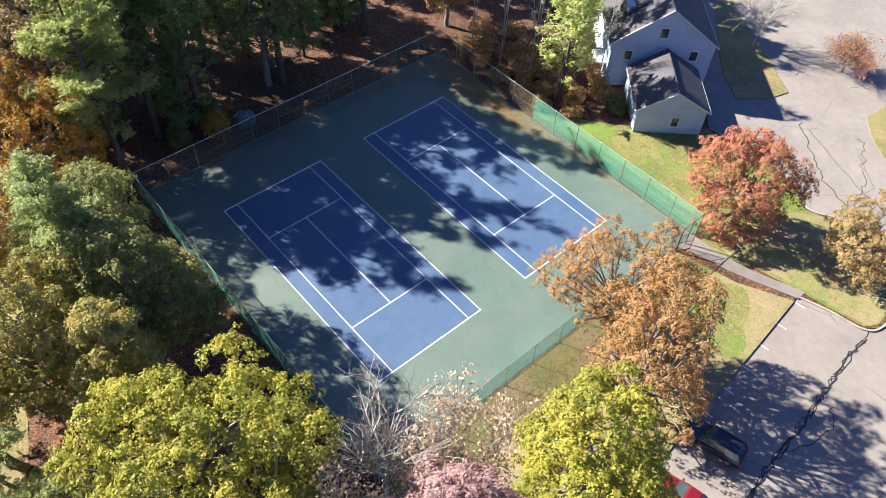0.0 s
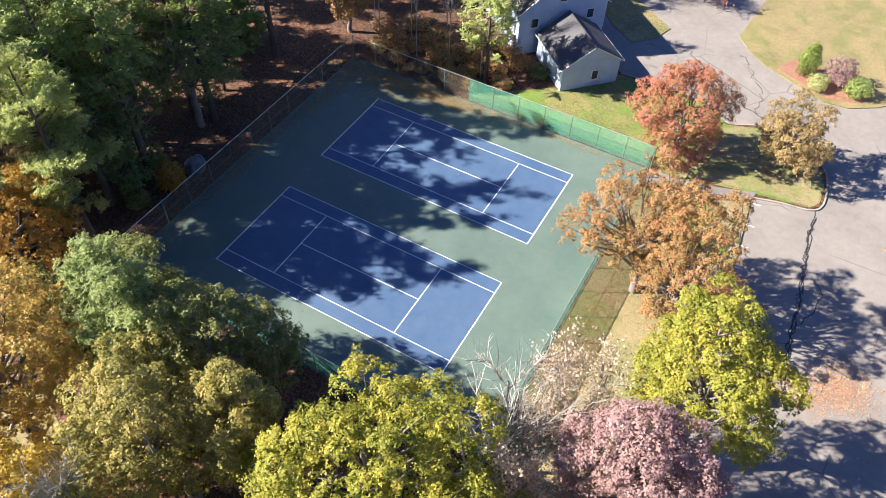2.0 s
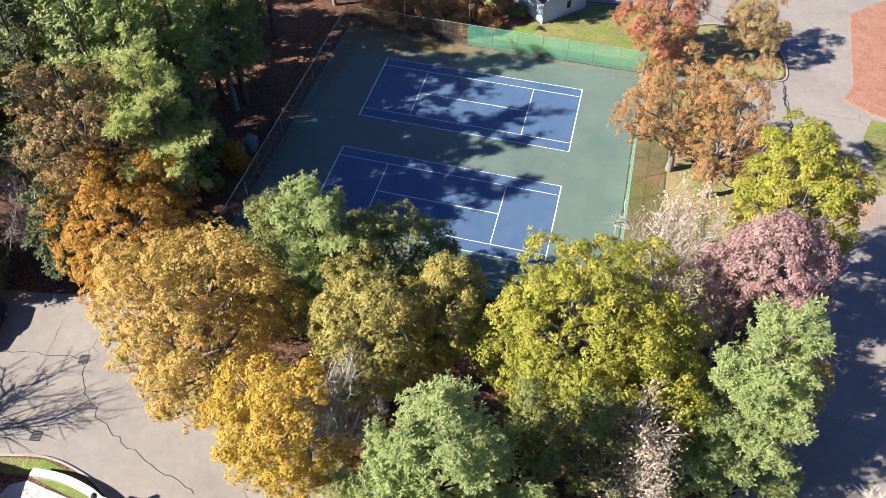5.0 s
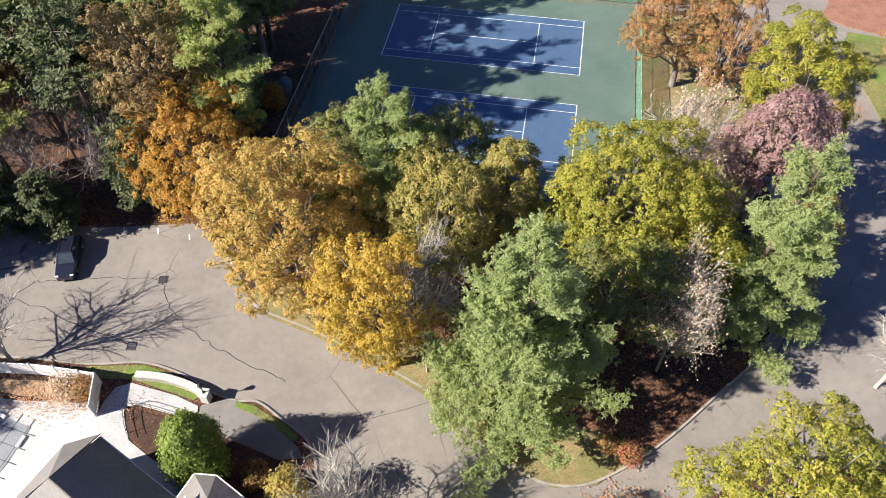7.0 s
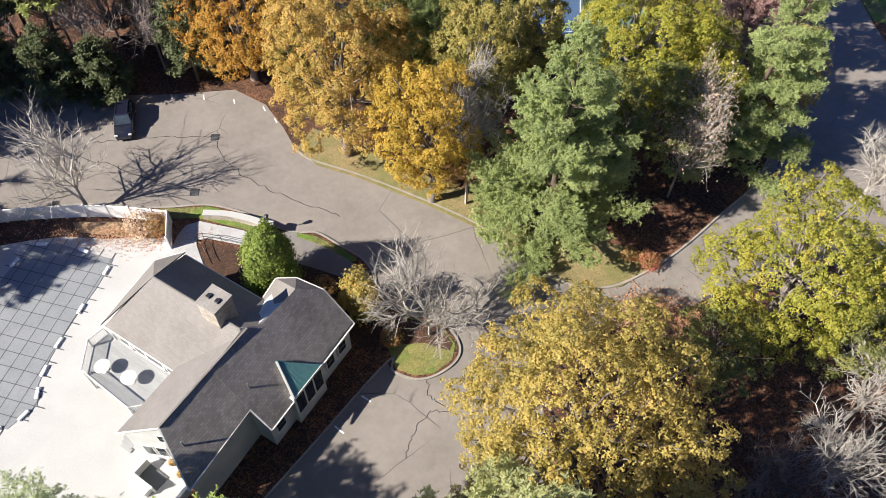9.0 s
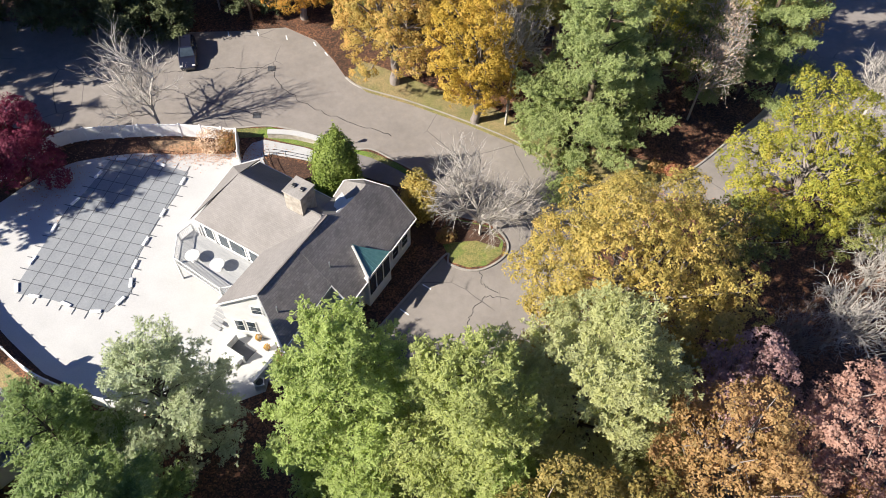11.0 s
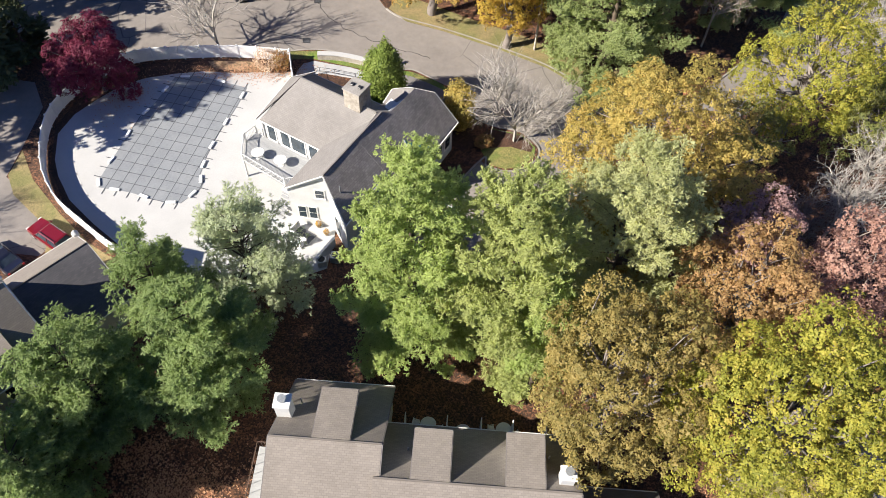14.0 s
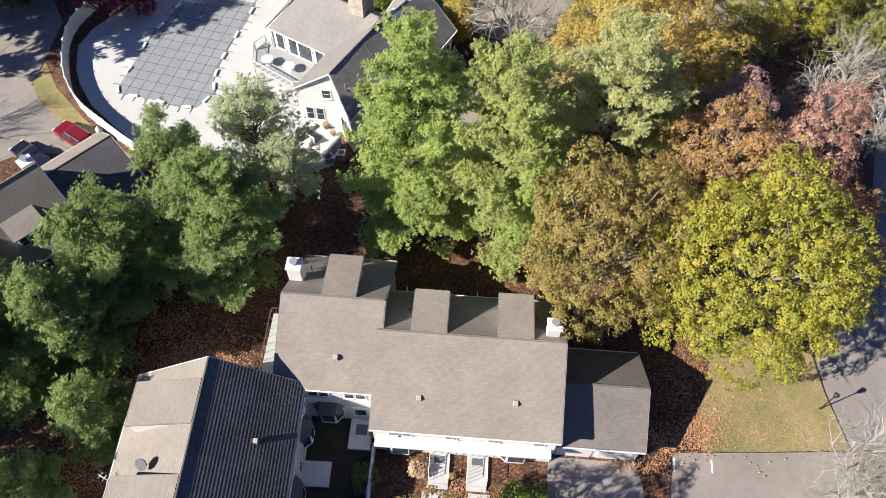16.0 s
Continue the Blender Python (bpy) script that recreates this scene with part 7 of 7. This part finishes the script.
WOOD += [(-37.0, -13.0, 20.0, 4.4, "pine_dark"), (-46.0, -22.0, 20.0, 4.6, "pine_dark"), (-50.0, -28.5, 20.0, 4.6, "pine_dark"), (-44.5, -27.5, 17.0, 4.4, "pine_dark"), (-49.5, -45.0, 15.0, 3.8, "pine_dark"), (-55.0, -26.0, 20.0, 4.6, "pine_dark"),
         (-42.0, -38.0, 7.0, 2.6, "pine_dark"), (-41.2, -33.6, 6.5, 2.4, "pine_dark"), (-40.0, -3.0, 20.0, 4.6, "pine_dark"), (-11.0, 46.0, 20.0, 4.2, "pine_dark"), (-4.5, 49.0, 19.0, 4.2, "pine_dark")]
for k in (0, 1, 3):
    WOOD.append((-12.4 + rng.uniform(-1.2, 1.2), 0.5 + 5.0 * k + rng.uniform(-1, 1), rng.uniform(23, 26), 3.1, "pine_dark"))
for k in range(5):
    WOOD.append((-57.0 + rng.uniform(-2, 2), -30.0 - 6.0 * k + rng.uniform(-1, 1), rng.uniform(19, 22), 4.4, "pine_dark"))
WOOD += [(-16.5, -12.0, 12.0, 3.2, "pine_dark"), (-20.5, -9.6, 24.0, 4.4, "pine_dark"), (-21.0, -3.5, 25.0, 4.4, "pine_dark"), (-25.0, -6.0, 17.0, 4.0, "pine_dark"), (-33.5, -11.6, 16.0, 4.0, "pine_dark"), (-29.0, -5.0, 18.0, 4.2, "pine_dark"), (-38.5, -8.0, 17.0, 4.2, "pine_dark"), (-14.5, -9.5, 9.0, 2.6, "pine_dark"), (-19.0, 14.5, 13.0, 3.6, "pine_mid"), (-15.5, 19.5, 12.0, 3.4, "pine_mid"), (-24.0, 9.0, 13.0, 3.6, "pine_mid"), (-13.0, 3.5, 10.0, 3.0, "pine_mid"), (-19.0, 27.0, 9.0, 3.0, "pine_mid"), (-4.5, 52.5, 17.5, 4.0, "pine_dark"), (-8.0, 57.0, 17.5, 4.0, "pine_dark"), (-44.0, -49.5, 19.0, 3.6, "pine_dark")]
for k, (x, y, h, r, tone) in enumerate(WOOD):
    # southern wood pines take the hemlock tone, shade painted into their needles
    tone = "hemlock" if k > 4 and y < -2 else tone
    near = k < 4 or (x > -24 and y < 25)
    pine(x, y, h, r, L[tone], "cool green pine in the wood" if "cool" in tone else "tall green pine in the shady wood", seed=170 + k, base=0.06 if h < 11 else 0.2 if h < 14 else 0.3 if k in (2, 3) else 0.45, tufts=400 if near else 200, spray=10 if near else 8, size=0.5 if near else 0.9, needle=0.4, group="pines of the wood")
for k, (x, y, h, r, tone) in enumerate([(-24.5, -3.5, 14.5, 4.2, "olive"), (-34.0, 17.0, 16.0, 4.6, "olive"), (-27.5, 44.0, 16.0, 4.6, "olive"), (-33.5, -5.0, 15.0, 4.2, "brown"), (-10.0, 36.5, 11.0, 3.0, "rust"), (-42.0, 10.0, 16.0, 4.6, "olive")]):
    broadleaf(x, y, h, r, L[tone], "oak with dull green and brown leaves in the wood", seed=100 + k, count=6000, size=0.38, group="oaks of the wood")
for k, (x, y, h) in enumerate([(-6.0, 37.0, 13.0), (-3.0, 39.5, 14.0), (-0.5, 36.4, 13.5), (1.6, 40.0, 14.5), (3.6, 37.0, 13.0), (6.2, 39.6, 14.0), (8.0, 36.6, 12.5), (-9.0, 40.5, 14.0), (9.4, 42.0, 13.0)]):
    bare(x, y, h, 1.5, "bark_pale", "slender bare tree with a pale trunk behind the fence", seed=120 + k, depth=4, kids=2, fork=0.5, group="slender trees behind the fence")
for k, (x, y, h, r) in enumerate([(-31.5, -9.0, 14.0, 4.2), (-25.8, -13.0, 11.5, 4.2), (-31.0, -14.0, 10.5, 4.0)]):
    bare(x, y, h, r, "bark_rosy", "bare grey tree behind the parking", seed=140 + k, thick=1.5, group="bare trees behind the parking")
shrub(-9.4, 5.0, 3.4, 1.6, L["orange"], "low golden bush beside the court fence", seed=10, count=1500, size=0.22)
shrub(-10.6, 1.5, 2.4, 1.4, L["olive"], "low green bush in the wood", seed=11, count=1000, size=0.22)
for k, (x, y, h, r) in enumerate([(13.6, 40.6, 1.6, 1.3), (11.0, 36.0, 1.8, 1.4), (5.0, 34.6, 1.6, 1.5), (8.0, 34.4, 1.5, 1.3), (1.5, 34.4, 1.4, 1.3), (-2.0, 34.6, 1.5, 1.4), (-5.0, 35.0, 1.6, 1.5), (3.4, 36.4, 1.9, 1.5), (6.6, 36.2, 1.8, 1.4), (9.6, 38.0, 2.0, 1.5), (-1.0, 38.0, 1.8, 1.6), (4.4, 38.6, 2.4, 1.7), (7.4, 38.2, 2.6, 1.6), (2.0, 37.4, 2.2, 1.6), (-3.6, 36.8, 2.2, 1.7), (0.4, 40.2, 2.4, 1.8), (5.6, 41.0, 2.6, 1.8), (10.8, 40.6, 2.4, 1.5), (-6.4, 38.6, 2.2, 1.7), (-3.2, 41.2, 2.4, 1.8), (8.6, 42.6, 2.4, 1.6)]):
    shrub(x, y, h, r, L["rust" if k else "olive"], "rusty undergrowth bush behind the court fence", seed=12 + k, count=900, size=0.2)
# boulder under a grey tarpaulin beside the fence
boulder = thing("covered_boulder", "grey tarpaulin draped over a heap beside the fence", "tarpaulin", at=(-9.3, 8.0, 0))
bm = bmesh.new()
bmesh.ops.create_icosphere(bm, subdivisions=3, radius=1.0)
for v in bm.verts:
    n = noise.noise(v.co * 1.7) * 0.25 + noise.noise(v.co * 4) * 0.1
    v.co = Vector((v.co.x * 0.85, v.co.y * 1.1, max(v.co.z * 1.2 + 0.7, -0.05))) * (1 + n)
part("tarpaulin", bm, M["tarp"], boulder, smooth=True)
# ---- far side: lawn with evergreens, red mulch island ----
shrub(40.6, 57.6, 4.6, 1.7, L["hedge"], "conical evergreen on the far lawn", "evergreen_shrub", seed=20, count=2200, cone=0.6)
shrub(44.2, 57.8, 3.6, 2.1, L["pink"], "purple-brown shrub on the far lawn", seed=21, count=2200)
shrub(42.4, 55.6, 2.0, 1.3, L["pine_grey"], "low grey-green juniper on the far lawn", seed=22, count=1300)
shrub(46.6, 56.6, 2.4, 1.6, L["pine_light"], "round light green shrub on the far lawn", seed=23, count=1600)
plot("planting_bed_3", [(37.5, 57.2), (40.5, 55.8), (44.0, 54.2), (48.0, 55.6), (48.5, 58.0), (44, 60.0), (39, 60.2)], 0.13, M["red_mulch"], "red-brown mulch under the evergreens", "planting bed", depth=0.06)
plot("planting_bed_4", [(53.3, 33.4), (54.6, 36.6), (55.0, 44.0), (55.6, 52.0), (64, 60), (75, 55), (75, 30), (60, 30.5), (56.0, 31.6)], 0.13, M["red_mulch"], "red-brown mulch island across the road", "planting bed", depth=0.3)
plot("lawn_20", [(54.8, 27.0), (56.0, 30.4), (62, 29.5), (75, 29), (75, 5), (57.8, 8), (56.4, 17), (55.4, 22)], 0.12, M["lawn"], "lawn across the road", "lawn", depth=0.3)
bare(16.0, 63.0, 9.0, 4.6, "bark_pale", "bare pale tree in front of the grey house", seed=150)
bare(25.6, 67.0, 4.5, 3.2, "bark_grey", "low spreading tree with thin red leaves", seed=151, leaf=L["red"], leaves=3200, lsize=0.2)
broadleaf(60.5, 20.0, 11.0, 4.0, L["rust"], "oak across the road with brown leaves", seed=152, count=5000)
broadleaf(62.0, -2.0, 13.0, 4.6, L["olive"], "oak beyond the road", seed=153, count=5000)
# ---- more trees round the roads and houses ----
bare(44.5, -43.0, 10.5, 3.6, "bark_pale", "bare pale tree in the south-east wood", seed=154, thick=1.8)
bare(37.0, -49.5, 8.0, 3.4, "bark_grey", "low bare grey tree in the wood", seed=155, thick=1.8)
bare(46.5, -50.0, 10.0, 3.6, "bark_pale", "bare pale tree beyond the oak", seed=156, thick=1.8)
bare(38.6, -83.4, 10.0, 6.0, "bark_pale", "bare pale tree beside the townhouse parking", seed=157, thick=1.2, twig=0.006, kids=4, depth=5, fork=0.16)
broadleaf(33.6, -40.5, 8.5, 3.2, L["olive"], "small green oak below the big one", seed=158, count=4500)
broadleaf(47.0, -36.5, 11.0, 4.4, L["yellow_green"], "yellow-green oak by the road", seed=159, count=11000)
broadleaf(36.6, -66.5, 13.0, 3.8, L["rust"], "brown maple in the wood", "maple_tree", seed=160, count=6500)
for k, (x, y, h, r) in enumerate([(-24.5, -15.8, 7.0, 2.6), (-29.0, -16.6, 8.5, 3.0), (-34.0, -17.0, 10.5, 3.6), (-38.5, -16.9, 12.5, 4.0), (-44.5, -17.4, 12.0, 4.0), (-50.5, -18.0, 12.0, 4.0)]):
    pine(x, y, h, r, L["hemlock"], "hemlock in shade-darkened green overhanging the edge of the asphalt", "hemlock_tree", seed=180 + k, base=0.1, tufts=800, spray=11, size=0.5, group="hemlocks at the parking")
pine(-15.4, -84.6, 9.0, 3.2, L["pine_mid"], "low green pine behind the townhouse", seed=173, tufts=1300, base=0.08)
pine(-18.6, -91.0, 10.0, 3.4, L["pine_mid"], "green pine behind the townhouse", seed=174, tufts=1500, base=0.08)
pine(-18.6, -79.0, 13.6, 4.4, L["pine_mid"], "green pine behind the townhouse", seed=167, tufts=2600, base=0.1)
pine(-23.4, -83.0, 13.0, 4.2, L["pine_mid"], "green pine at the wood's edge", seed=168, tufts=2000, base=0.1)
bare(-43.0, -58.5, 11.0, 4.0, "bark_grey", "bare grey tree beside the west drive", seed=170)
pine(-25.5, -80.5, 14.5, 4.4, L["pine_mid"], "green pine in the south-west wood", seed=161, tufts=1800)
# unseen pines, added to keep the sun off the trees east of them
for k, (x, y, h) in enumerate([(-33.0, -88.0, 18.0), (-31.5, -95.0, 19.0), (-38.0, -97.0, 20.0)]):
    pine(x, y, h, 4.4, L["pine_mid"], "green pine in the south-west wood", seed=182 + k, tufts=900, size=0.45, group="pines of the south-west wood")
pine(-14.5, -65.0, 14.0, 3.8, L["pine_mid"], "green pine behind the pool fence", seed=163, tufts=1800)
pine(14.4, -66.0, 15.0, 3.6, L["pine_light"], "light green pine between taller ones", seed=164, tufts=1500)
broadleaf(-29.5, -88.0, 11.0, 3.8, L["orange"], "orange oak at the wood's edge", seed=165, count=5000)
# shrubs by the pool, the club and the townhouses
broadleaf(8.0, -92.6, 13.5, 3.3, L["brown"], "maple with thin brown leaves before the townhouses", "maple_tree", seed=166, count=5000, sparse=0.15, base=0.35)
for k, (x, y, h, r, tone, text) in enumerate([
        (-15.2, -32.2, 2.6, 1.7, "tan", "dry tan shrub inside the white fence"), (-13.9, -31.9, 2.2, 1.2, "rust", "dry brown shrub inside the white fence"),
        (2.2, -36.4, 1.3, 1.3, "rust", "low orange shrub by the club wall"), (4.2, -37.4, 1.1, 1.0, "golden", "low golden shrub by the club wall"), (8.6, -40.4, 1.4, 1.0, "rust", "low reddish shrub by the island"),
        (14.6, -86.0, 1.5, 1.3, "hedge", "round green shrub by the townhouse door"), (16.2, -85.8, 1.3, 1.1, "hedge", "round green shrub by the townhouse wall"), (7.6, -84.6, 1.5, 0.9, "tan", "pale dry shrub by the townhouse wall"),
        (3.8, -85.8, 1.8, 1.2, "olive", "dark green shrub in the courtyard"), (30.0, -30.0, 1.6, 1.1, "red", "small red shrub on the island"), (28.4, -29.4, 1.2, 0.9, "rust", "small brown shrub on the island")]):
    shrub(x, y, h, r, L[tone], text, seed=30 + k, count=1100, size=0.17)

# ---- fallen leaves on the courts, verges and roofs ----
def fallen(name, spots, leaf, label, seed, z=0.14, size=0.12):
    """Leaves lying on the ground; each spot: x, y, half length, half width, turn, number of leaves."""
    rng = np.random.default_rng(seed)
    pos = []
    for x, y, a, b, turn, n in spots:
        u, v = rng.normal(size=(2, n)) * ((a,), (b,)) * 0.5
        c, w = math.cos(radians(turn)), math.sin(radians(turn))
        pos.append(np.stack([x + u * c - v * w, y + u * w + v * c, z + rng.uniform(0, 0.03, n)], 1))
    pos = np.concatenate(pos)
    n = len(pos)
    base = thing(name, label, "fallen leaves", kind="stuff")
    leaves_of("leaves", pos, np.array([0, 0, 1.0]) + 0.3 * rng.normal(size=(n, 3)), size * rng.uniform(0.6, 1.3, n), leaf, rng, base)


fallen("fallen_leaves", [(4, 30.9, 9, 1.3, 0, 4200), (-1, 30.2, 8, 3.4, 0, 4200), (-5.4, 26, 1.4, 9, 0, 1600), (-5.9, 10, 0.8, 16, 0, 1300), (16, 31.6, 16, 0.6, 0, 1000), (10, -4.5, 18, 0.7, 0, 1200), (12, 12, 20, 16, 0, 150)], L["rust_brown"], "orange and brown leaves blown against the court fence", 5)
fallen("fallen_leaves", [(36, 18, 5, 6, 0, 1300), (32.6, 12, 2, 8, 0, 900), (33.0, 28.5, 3.2, 1.6, -30, 900), (40, 12, 2, 4, 0, 300), (31, 36, 5, 5, 0, 900), (41, 39, 4, 4, 0, 500)], L["rust"], "rusty leaves scattered under the oaks and the path", 6, z=0.15)
fallen("fallen_leaves", [(28.2, -79.4, 2.2, 1.6, 30, 1500), (27.5, -75.5, 3, 3, 0, 700), (31, -77, 5, 4, 0, 500), (-15, -32.8, 6, 1.6, 10, 1200), (-20, -33.4, 7, 1.4, 8, 800), (-29, -38, 3, 4, 0, 500), (25.2, -80.6, 1.8, 1.5, 20, 800), (23.5, -82.6, 2.6, 0.6, 0, 350), (10.4, -86.6, 0.8, 2, 0, 500), (14.8, -86, 2.2, 1.0, 0, 600)], L["fallen"], "brown leaves drifted along the pool fence and the townhouse", 8, z=0.2)
fallen("fallen_leaves", [(30.6, -35.6, 3.4, 2.6, -20, 4600), (33.0, -36.4, 3.4, 2.4, 0, 2800), (28.6, -36.6, 2.4, 1.4, 0, 700)], L["fallen"], "rust-coloured leaves drifted over the edge of the road", 9, z=0.12, size=0.14)
# leaf patches bright enough to paint in sun dapples on the litter
fallen("fallen_leaves", [(-11.5, -78.0, 5, 2.4, 25, 2600), (-14.6, -75.2, 3, 1.6, 30, 900), (-15.5, -81.5, 2.4, 3.5, 0, 1300), (-17.0, -86.5, 2.4, 3.0, 0, 1300)], L["fallen"], "orange-brown leaves painting in sun dapples under the pines", 11, z=0.12, size=0.16)
fallen("fallen_leaves", [(52.6, 15.6, 3.0, 2.6, 40, 1700), (50.4, 13.4, 3.0, 2.2, 20, 900)], L["fallen"], "red-brown leaves scattered over the parking", 10, z=0.02, size=0.13)
